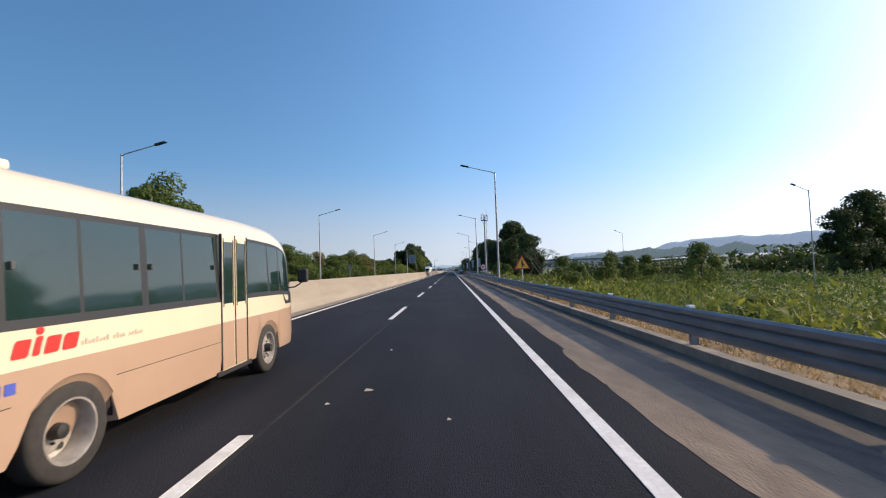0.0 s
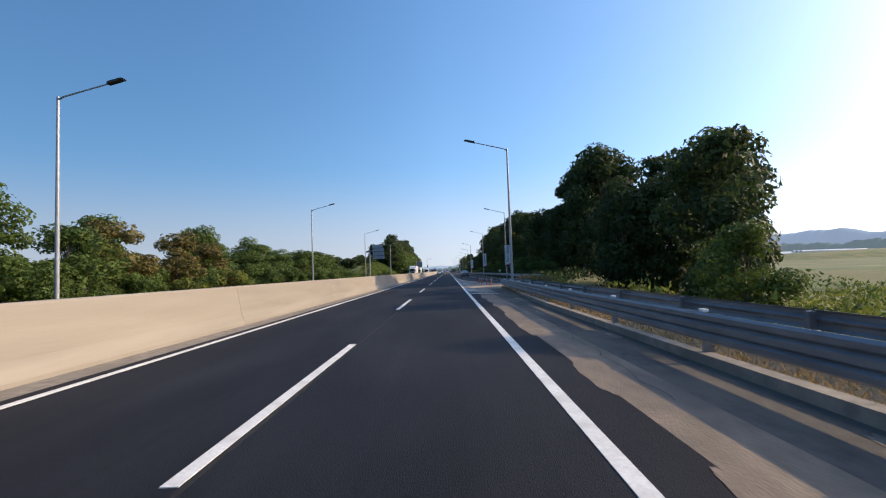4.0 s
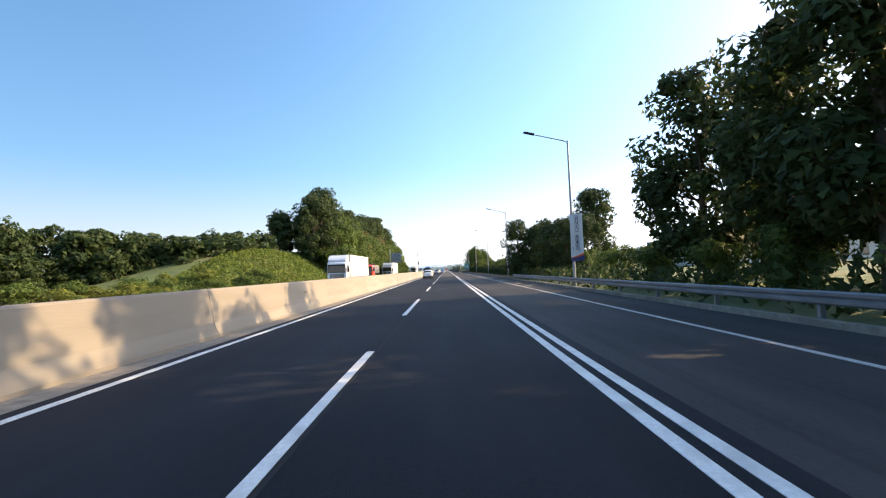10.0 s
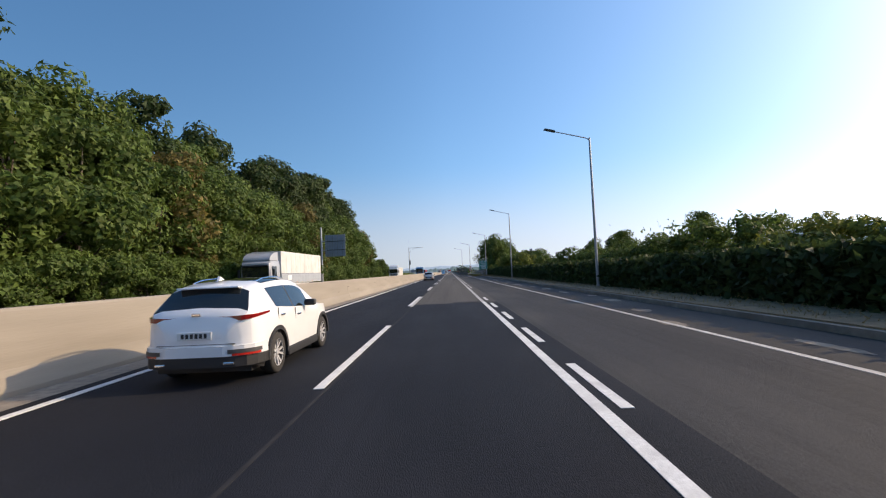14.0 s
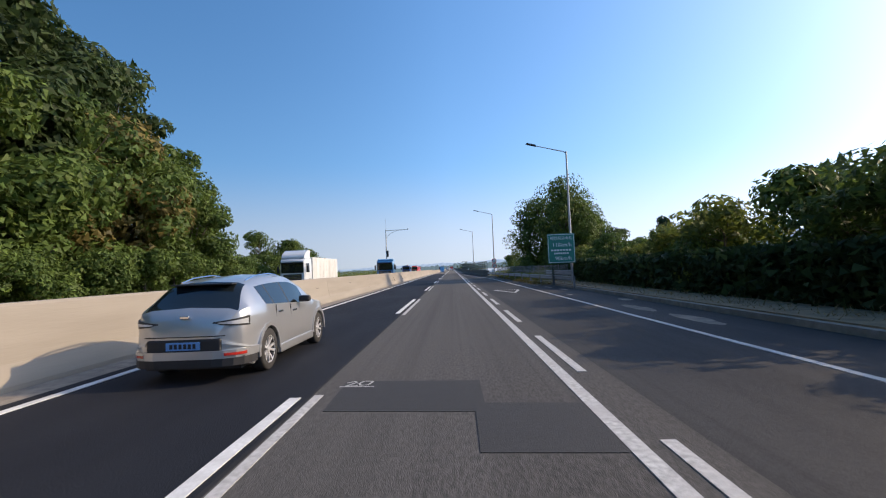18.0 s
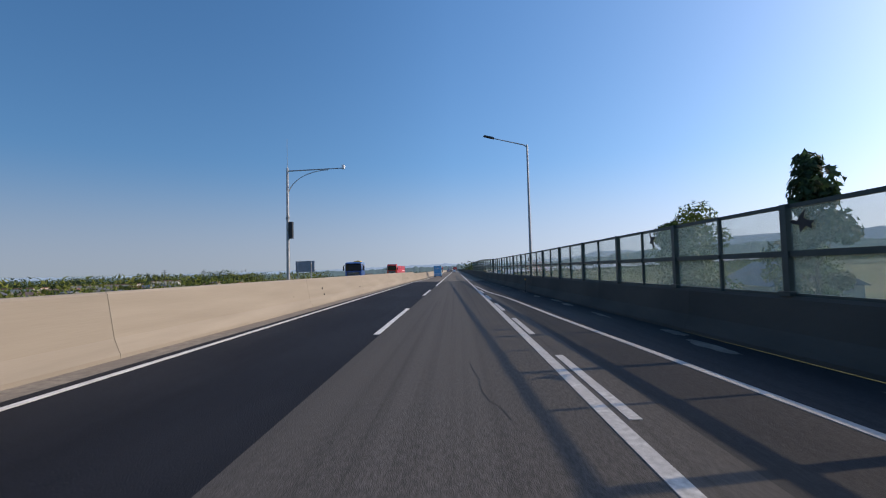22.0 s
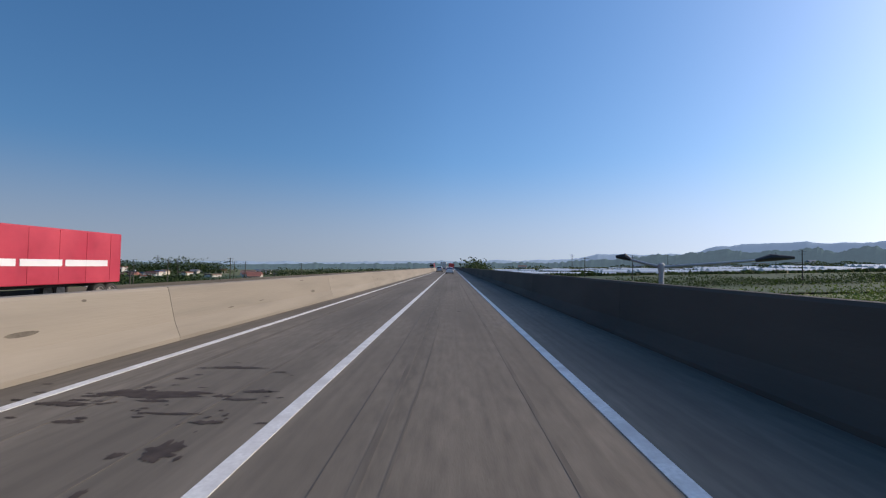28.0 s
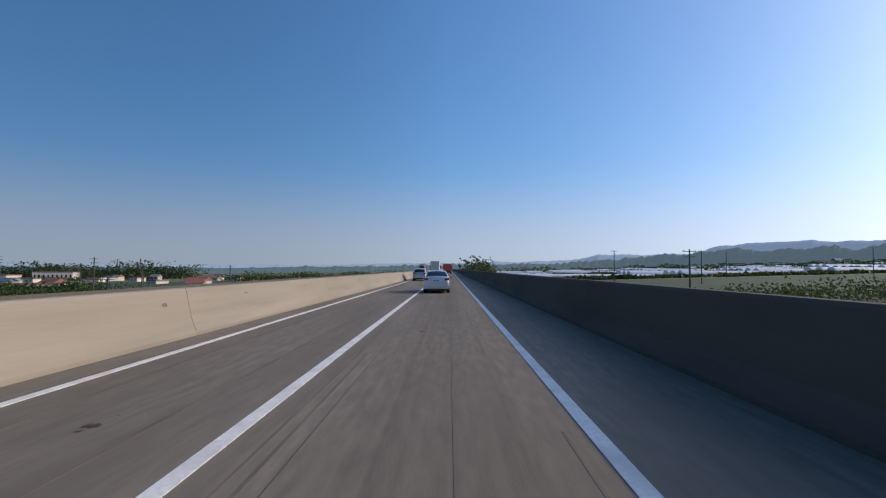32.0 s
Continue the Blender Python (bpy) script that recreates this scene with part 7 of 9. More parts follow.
# silver crossover farther on
o = passenger_car("crossover", "silver grey crossover far ahead in the overtaking lane", -3.5, 672, 0, carpaint("grey_silver_paint", (0.36, 0.37, 0.38), 0.5), 4.67, 1.86, 1.65, (0.95, 3.7), 0.35,
                  [(0, 0.75), (0.1, 1.08), (0.45, 1.48), (1.1, 1.62), (2.1, 1.65), (2.75, 1.6), (3.5, 1.1), (4.25, 0.98), (4.67, 0.6)],
                  [(0, 0.7), (0.15, 1.06), (3.1, 1.0), (4.25, 0.9), (4.67, 0.58)],
                  [(0, 0.84), (0.5, 0.985), (3.3, 1.0), (4.25, 0.94), (4.67, 0.74)],
                  [(0, 0.74), (0.6, 0.7), (2.9, 0.68), (3.45, 0.84), (4.67, 0.6)],
                  [(0.72, 1.08), (1.14, 1.86), (1.92, 2.9)], (2.75, 3.4), (0.12, 0.45), 0.2, tail={"plate_z": 0.62}, rails=True)
surf_box(o, "tail_lamp", 0.5, 0.88, 0.88, 1.02, 0.06, REDLAMP, 0.12)

# ---- cream minibus ----
CREAM, BROWN = carpaint("cream_bus_paint", (0.72, 0.64, 0.48)), carpaint("tan_bus_paint", (0.44, 0.3, 0.22))
bus = thing("minibus", -3.7, 2.15, 0, "cream and tan minibus with dark windows and red side lettering shapes", "bus", "vehicles on the road")
BL, BW = 7.06, 1.0175
BUS_AX = (1.54, 5.5)


def bus_ring(y):
    nose = catmull([(0, 0.0), (6.1, 0.0), (6.5, 0.025), (6.8, 0.09), (7.0, 0.2), (7.06, 0.3)], y)
    tailr = catmull([(0, 0.1), (0.12, 0.02), (0.3, 0.0), (7.08, 0.0)], y)
    w = BW - nose - tailr * 0.6
    roof = 2.59 - catmull([(0, 0.16), (0.15, 0.05), (0.5, 0.0), (4.8, 0.0), (5.4, 0.02), (6.0, 0.07), (6.4, 0.2), (6.75, 0.5), (7.0, 1.0), (7.06, 1.4)], y)
    a = 0.0
    for c in BUS_AX:
        q = 0.47 ** 2 - (y - c) ** 2
        if q > 0:
            a = max(a, 0.4 + math.sqrt(q) * 0.92)
    lo = max(0.32, a)
    k = min(1, (roof - 1.05) / 1.54)
    up = lambda z: 1.0 + (z - 1.0) * k if z > 1.0 else z
    return [(0, 0.34), (w * 0.8, 0.32), (w - 0.02, lo), (w, max(lo + 0.02, 0.5)), (w, up(max(1.0, lo + 0.04))), (w, up(1.275)), (w - 0.012, up(1.35)), (w - 0.055, up(2.14)), (w - 0.065, up(2.195)), (w - 0.095, up(2.34)), (w - 0.2, up(2.46)), (w - 0.42, up(2.535)), (0, roof)]


BUS_WIN = [(0.1, 0.84), (0.97, 1.61), (1.65, 2.37), (2.47, 3.06), (3.1, 3.82)]
BUS_R = BUS_WIN + [(4.72, 5.5), (5.56, 5.98), (6.02, 6.5)]


def bus_class(y, j, side):
    if j <= 3:
        return "lower_body", BROWN
    if 5 <= j <= 7 and 0.06 < y < 6.6:
        if side > 0:
            if j == 6:
                for n, (a, b) in enumerate(BUS_R):
                    if a < y < b:
                        return "side_window.%d" % n, GLASS_G
            if 3.9 < y < 4.66 and j == 6:
                return "body", CREAM
            return "window_frame.0", FRAME_BLACK
        if j == 6:
            for n, (a, b) in enumerate(BUS_WIN + [(4.0, 4.7), (4.8, 5.5), (5.56, 6.3)]):
                if a < y < b:
                    return "side_window.%d" % n, GLASS_G
        return "window_frame.0", FRAME_BLACK
    if j >= 6 and 6.6 < y < 7.04:
        return "windshield", GLASS
    return "body", CREAM


FRAME_BLACK = mat("black_window_frame", (0.018, 0.018, 0.018), 0.45, scale=6)
loft(bus, sorted(set(list(np.linspace(0, BL, 80)) + [0.03, 0.07, 3.9, 4.66, 6.6] + [v for w in BUS_R for v in w])), bus_ring, bus_class, CREAM)
for c, dual in ((BUS_AX[0], 2), (BUS_AX[1], 1)):
    for s in (-1, 1):
        add_wheel(bus, s * (BW - 0.14), c, 0.4, s, 8, 0.24, dual)
        part("wheel_arch", arch_liner(0.455, s * (BW - 0.36), s * (BW - 0.03), c, 0.4), DARK, bus)
part("chassis", MB().box(-0.8, 0.8, 0.3, 6.4, 0.26, 0.55), DARK, bus)
part("belt_stripe", MB().box(BW - 0.012, BW + 0.004, 0.3, 3.88, 0.99, 1.004).box(BW - 0.012, BW + 0.004, 4.7, 6.0, 0.99, 1.004), CREAM, bus, "pale stripe between the two paints")
for a, b in ((2.0, 3.88), (0.3, 1.0)):
    part("body_crease", MB().box(BW - 0.012, BW + 0.002, a, b, 0.74, 0.747), INK, bus)
part("roof_hatch", MB().rbox(-0.5, 0.5, 0.7, 1.5, 2.55, 2.64, 0.03), CREAM, bus)
dr = part("folding_door", MB().rbox(BW - 0.06, BW + 0.004, 3.91, 4.66, 0.34, 2.2, 0.02), CREAM, bus)
for a, b in ((3.93, 4.26), (4.31, 4.64)):
    part("door_glass", MB().rbox(BW - 0.05, BW + 0.01, a + 0.04, b - 0.04, 1.24, 2.1, 0.02), GLASS_G, dr)
    part("door_leaf", MB().rbox(BW - 0.05, BW + 0.008, a, b, 0.36, 1.0, 0.015), BROWN, dr)
    for yy in (a + 0.03, b - 0.03):
        part("door_edge", MB().box(BW - 0.04, BW + 0.012, yy - 0.007, yy + 0.007, 1.2, 2.14), DARK, dr)
for yy in (3.905, 4.285, 4.66):
    part("door_edge", MB().box(BW - 0.02, BW + 0.014, yy - 0.008, yy + 0.008, 0.36, 2.2), DARK, dr)
part("step_trim", MB().box(BW - 0.05, BW + 0.006, 3.8, 4.8, 0.29, 0.35), DARK, bus)
for yy in (1.0, 2.3, 2.5, 3.74):
    part("window_catch", MB().rbox(BW - 0.06, BW - 0.005, yy, yy + 0.03, 1.71, 1.77, 0.006), RIM_DARK, bus)
part("corner_panel", MB().poly([(BW + 0.004, 6.1, 1.28), (BW - 0.03, 6.6, 1.28), (BW - 0.03, 6.62, 1.08), (BW + 0.002, 6.24, 1.08)]), FRAME_BLACK, bus)
mr = part("wing_mirror", MB().rbox(BW + 0.14, BW + 0.33, 6.5, 6.62, 1.46, 1.72, 0.04), DARK, bus)
part("mirror_arm", MB().tube([(BW - 0.12, 6.4, 1.36), (BW + 0.1, 6.5, 1.38), (BW + 0.22, 6.56, 1.47)], 0.015, 6), DARK, mr)
part("rear_window", MB().rbox(-0.82, 0.82, -0.012, 0.06, 1.52, 2.2, 0.05), GLASS, bus)
part("rear_hatch", MB().rbox(-0.72, 0.72, -0.02, 0.05, 0.55, 1.32, 0.03), CREAM, bus)
part("hatch_grip", MB().rbox(-0.4, 0.4, -0.035, 0.0, 1.02, 1.07, 0.015), DARK, bus)
pl = part("number_plate", MB().rbox(-0.24, 0.24, -0.04, 0.0, 0.76, 0.94, 0.01), PLATE, bus)
for k in range(6):
    part("bar", MB().box(-0.18 + k * 0.062, -0.14 + k * 0.062, -0.045, -0.04, 0.8, 0.9), INK, pl)
part("rear_bumper", MB().rbox(-BW + 0.03, BW - 0.03, -0.06, 0.25, 0.36, 0.58, 0.05), BROWN, bus)
for s in (-1, 1):
    part("tail_lamp", MB().rbox(*sorted((s * 0.72, s * 0.96)), -0.02, 0.12, 0.66, 0.88, 0.02), REDLAMP, bus)
    part("turn_lamp", MB().rbox(*sorted((s * 0.72, s * 0.96)), -0.024, 0.1, 0.66, 0.73, 0.01), ORANGE_L, bus)
part("rear_wiper", MB().tube([(0.5, -0.02, 1.46), (0.1, -0.03, 1.62)], 0.012, 5), DARK, bus)
part("rear_camera", MB().rbox(-0.05, 0.05, -0.02, 0.06, 2.4, 2.46, 0.01), DARK, bus)
# red side mark: five plain rounded strokes, with two lines of grey bars and a blue bar
RED_MARK = mat("red_vinyl", (0.62, 0.035, 0.03), 0.45)
BLUE_MARK = mat("blue_vinyl", (0.06, 0.1, 0.45), 0.5)


for k, (a, b, c) in enumerate(((0.98, 0.13, 0.13), (1.145, 0.06, 0.14), (1.24, 0.13, 0.13), (1.4, 0.14, 0.13))):
    m = MB()
    m.poly([(BW + 0.006, a + b * (0.5 + 0.5 * max(-1, min(1, 1.35 * math.cos(t)))) + 0.05 * (0.5 + 0.5 * math.sin(t)), 1.07 + c * (0.5 + 0.5 * max(-1, min(1, 1.35 * math.sin(t))))) for t in np.linspace(0, 6.283, 21)[:-1]])
    part("mark_stroke", m, RED_MARK, bus)
m = MB()
m.poly([(BW + 0.006, 1.22 + 0.035 * math.cos(t), 1.25 + 0.03 * math.sin(t)) for t in np.linspace(0, 6.283, 13)[:-1]])
part("mark_dot", m, RED_MARK, bus)
GREY_MARK = mat("grey_print", (0.5, 0.43, 0.34), 0.6)
for k in range(19):
    if k not in (8, 13):
        part("side_bar", MB().box(BW + 0.001, BW + 0.005, 1.6 + 0.04 * k, 1.625 + 0.04 * k, 1.08, 1.08 + (0.035, 0.05, 0.03)[k % 3]), GREY_MARK, bus)
for k in range(2):
    part("side_bar", MB().box(BW - 0.002, BW + 0.006, 0.84 + 0.11 * k, 0.92 + 0.11 * k, 0.83, 0.91), BLUE_MARK, bus)
for k in range(6):
    part("rear_bar", MB().box(-0.38 + 0.13 * k, -0.28 + 0.13 * k, -0.016, 0.0, 1.38, 1.46), GREY_MARK, bus)
part("rear_mark", MB().poly([(-0.4, -0.018, 1.72), (-0.05, -0.018, 1.72), (0.0, -0.018, 1.9), (-0.34, -0.018, 1.9)]), RED_MARK, bus)

# ---- sky-blue food truck ----
SKYBLUE = mat("sky_blue_panel_paint", (0.075, 0.34, 0.62), 0.45, col2=(0.066, 0.31, 0.57), scale=1.2, coat=0.1, big=(0.07, 0.32, 0.58), bigscale=1.0)
ft = thing("food_truck", -3.5, 529.15, 0, "sky-blue box-bodied food truck with white awning and line drawings", "truck", "vehicles on the road")
FW = 0.88
part("cargo_box", MB().rbox(-FW, FW, 0.0, 3.05, 0.62, 2.5, 0.02), SKYBLUE, ft)
part("skirt", MB().rbox(-FW + 0.01, FW - 0.01, 0.02, 0.72, 0.26, 0.62, 0.02), SKYBLUE, ft)
part("side_skirt", MB().rbox(FW - 0.08, FW - 0.01, 1.95, 2.9, 0.4, 0.62, 0.02), SKYBLUE, ft)
part("awning", MB().rbox(FW - 0.06, FW + 0.1, 0.02, 3.05, 2.34, 2.52, 0.04), WHITE, ft)
part("roof_edge", MB().rbox(-FW - 0.015, FW + 0.01, -0.02, 3.08, 2.5, 2.53, 0.01), STEEL, ft)
part("bumper", MB().rbox(-FW, FW, -0.04, 0.1, 0.25, 0.6, 0.02), SKYBLUE, ft)
for s in (-1, 1):
    tl = part("tail_lamp", MB().rbox(*sorted((s * 0.4, s * 0.8)), -0.055, 0.0, 0.46, 0.57, 0.01), DARK, ft)
    part("lens", MB().rbox(*sorted((s * 0.44, s * 0.64)), -0.062, -0.04, 0.475, 0.555, 0.008), REDLAMP, tl)
    part("lens", MB().rbox(*sorted((s * 0.66, s * 0.78)), -0.062, -0.04, 0.475, 0.555, 0.008), ORANGE_L, tl)
pl = part("number_plate", MB().rbox(-0.2, 0.2, -0.06, -0.03, 0.44, 0.58, 0.008), PLATE, ft)
for k in range(6):
    part("bar", MB().box(-0.16 + 0.055 * k, -0.125 + 0.055 * k, -0.066, -0.06, 0.48, 0.54), INK, pl)
for z in (1.66, 1.02):
    part("door_seam", MB().box(-FW + 0.02, FW - 0.02, -0.004, 0.01, z - 0.008, z + 0.008), INK, ft)
for x in (-0.75, -0.67, 0.67, 0.75):
    part("hinge", MB().rbox(x - 0.03, x + 0.03, -0.02, 0.01, 2.32, 2.42, 0.008), STEEL, ft)
for x, z in ((-0.78, 1.63), (0.78, 1.63), (0.0, 1.63), (-0.8, 1.02), (0.8, 1.02), (0.0, 2.36)):
    part("latch", MB().rbox(x - 0.06, x + 0.06, -0.03, 0.01, z - 0.05, z + 0.05, 0.01), STEEL, ft)
part("rear_lamp", MB().rbox(-0.08, 0.08, -0.05, 0.0, 2.4, 2.48, 0.02), DARK, ft)
YELLOW_P = mat("yellow_print", (0.75, 0.42, 0.05), 0.5)
LINE_P = mat("pale_line_print", (0.5, 0.68, 0.78), 0.5)
lettering("letters", "EXPRESS", 0.24, mat("cream_print", (0.6, 0.68, 0.7), 0.5), ft, pose(0.15, -0.006, 1.86, 90, 0, 0), shear=0.25, stretch=0.92)
for k, (a, b, c, d) in enumerate(((-0.55, -0.42, 1.8, 2.12), (-0.36, -0.2, 2.02, 2.14), (-0.16, 0.0, 2.02, 2.14), (0.04, 0.2, 2.02, 2.14), (0.24, 0.34, 2.02, 2.12), (-0.62, -0.3, 1.82, 1.86))):
    part("mark_bar", MB().poly([(a, -0.007, c), (b, -0.007, c), (b + 0.06, -0.007, d), (a + 0.06, -0.007, d)]), YELLOW_P, ft)
lettering("letters", "EXPRESS", 0.34, INK, ft, pose(FW + 0.004, 1.85, 1.62, 90, 0, 90), shear=0.1, stretch=0.82)
for k in range(6):
    part("mark_bar", MB().poly([(FW + 0.004, 1.2 + 0.22 * k, 1.92), (FW + 0.004, 1.35 + 0.22 * k, 1.92), (FW + 0.004, 1.39 + 0.22 * k, 2.2 - 0.03 * k), (FW + 0.004, 1.25 + 0.22 * k, 2.2 - 0.03 * k)]), YELLOW_P, ft)
part("mark_bar", MB().box(FW, FW + 0.004, 0.4, 1.3, 1.44, 1.48).box(FW, FW + 0.004, 0.5, 1.35, 1.54, 1.57), YELLOW_P, ft)
part("cup_picture", MB().poly([(FW + 0.005, 0.5, 1.62), (FW + 0.005, 0.72, 1.62), (FW + 0.005, 0.78, 2.0), (FW + 0.005, 0.44, 2.0)]), WHITE, ft)
part("cup_picture", MB().poly([(FW + 0.007, 0.5, 1.66), (FW + 0.007, 0.72, 1.66), (FW + 0.007, 0.75, 1.85), (FW + 0.007, 0.47, 1.85)]), mat("brown_print", (0.3, 0.12, 0.04), 0.5), ft)
part("fries_picture", MB().poly([(FW + 0.005, 0.95, 1.6), (FW + 0.005, 1.18, 1.6), (FW + 0.005, 1.24, 1.95), (FW + 0.005, 0.89, 1.95)]), YELLOW_P, ft)
for k in range(5):
    part("fries_picture", MB().box(FW, FW + 0.004, 0.92 + 0.06 * k, 0.96 + 0.06 * k, 1.95, 2.14 - 0.03 * (k % 2)), ORANGE, ft)


def house_outline(x0, w, h, roof):
    m = MB()
    t = 0.012
    m.box(FW, FW + 0.003, x0, x0 + t, 0.72, 0.72 + h).box(FW, FW + 0.003, x0 + w - t, x0 + w, 0.72, 0.72 + h).box(FW, FW + 0.003, x0, x0 + w, 0.72 + h - t, 0.72 + h)
    m.poly([(FW + 0.003, x0, 0.72 + h), (FW + 0.003, x0 + w / 2, 0.72 + h + roof), (FW + 0.003, x0 + w / 2, 0.72 + h + roof - 0.03), (FW + 0.003, x0 + 0.03, 0.72 + h)])
    m.poly([(FW + 0.003, x0 + w, 0.72 + h), (FW + 0.003, x0 + w / 2, 0.72 + h + roof), (FW + 0.003, x0 + w / 2, 0.72 + h + roof - 0.03), (FW + 0.003, x0 + w - 0.03, 0.72 + h)])
    for a in (0.2, 0.6):
        for z in np.arange(0.2, h - 0.15, 0.22):
            m.box(FW, FW + 0.003, x0 + w * a, x0 + w * (a + 0.2), 0.72 + z, 0.72 + z + 0.012).box(FW, FW + 0.003, x0 + w * a, x0 + w * a + 0.01, 0.72 + z, 0.72 + z + 0.1).box(FW, FW + 0.003, x0 + w * (a + 0.2) - 0.01, x0 + w * (a + 0.2), 0.72 + z, 0.72 + z + 0.1)
    part("house_drawing", m, LINE_P, ft, "pale outline drawing of a house")


for a, w, h, r in ((0.15, 0.22, 0.25, 0.15), (0.45, 0.25, 0.35, 0.18), (0.75, 0.2, 0.3, 0.15), (1.05, 0.35, 0.62, 0.12), (1.5, 0.4, 0.7, 0.05), (2.0, 0.32, 0.6, 0.14), (2.4, 0.4, 0.72, 0.05), (2.85, 0.17, 0.5, 0.1)):
    house_outline(a, w, h, r)
part("ground_line", MB().box(FW, FW + 0.003, 0.1, 3.0, 0.7, 0.715), LINE_P, ft)
part("hatch_seam", MB().box(FW, FW + 0.003, 0.22, 0.235, 0.7, 2.3).box(FW, FW + 0.003, 1.38, 1.39, 0.7, 1.5), INK, ft)
for k in range(7):
    part("rear_drawing", MB().box(-0.75 + 0.22 * k, -0.63 + 0.22 * k, -0.005, 0.0, 0.72, 0.86 + 0.04 * (k % 3)), LINE_P, ft)
# cab


def cab_ring(y):
    w = catmull([(3.1, 0.84), (4.2, 0.84), (4.6, 0.8), (4.8, 0.7)], y)
    zt = catmull([(3.1, 1.94), (3.9, 1.96), (4.15, 1.86), (4.55, 1.25), (4.7, 1.1), (4.8, 0.8)], y)
    zb = min(1.18, zt - 0.05)
    q = 0.36 ** 2 - (y - 3.78) ** 2
    lo = max(0.34, 0.31 + math.sqrt(q) if q > 0 else 0)
    return [(0, 0.36), (w * 0.9, max(0.34, lo - 0.02)), (w, lo + 0.02), (w, max(lo + 0.06, 0.8)), (w * 0.985, zb), (w * 0.86, max(zt - 0.07, zb + 0.01)), (w * 0.7, zt - 0.01), (0, zt + 0.01)]


def cab_class(y, j, side):
    if j == 4:
        if 3.32 < y < 4.2:
            return "side_window.0", GLASS
    if j >= 5 and 4.1 < y < 4.56:
        return "windshield", GLASS
    return "body", SKYBLUE


loft(ft, sorted(set(list(np.linspace(3.1, 4.8, 30)) + [3.32, 4.2, 4.1, 4.56])), cab_ring, cab_class, SKYBLUE)
for s in (-1, 1):
    mi = part("wing_mirror", MB().rbox(*sorted((s * 0.95, s * 1.12)), 4.22, 4.32, 1.22, 1.5, 0.03), DARK, ft)
    part("mirror_arm", MB().tube([(s * 0.8, 4.25, 1.22), (s * 1.0, 4.27, 1.25)], 0.012, 5), DARK, mi)
    part("door_handle", MB().rbox(*sorted((s * 0.84, s * 0.86)), 3.4, 3.56, 1.02, 1.08, 0.01), DARK, ft)
    for c in (1.1, 3.78):
        add_wheel(ft, s * 0.76, c, 0.31, s, 7, 0.2, 2 if c < 2 else 1)
part("roof_fairing", MB().rbox(-0.7, 0.7, 3.1, 3.7, 1.96, 2.2, 0.1), SKYBLUE, ft)
part("chassis", MB().box(-0.5, 0.5, 0.1, 4.4, 0.3, 0.62), DARK, ft)
ft.scale = (0.85, 0.914, 0.925)
part("side_box", MB().rbox(FW - 0.25, FW - 0.02, 2.1, 2.6, 0.3, 0.55, 0.02), SKYBLUE, ft)


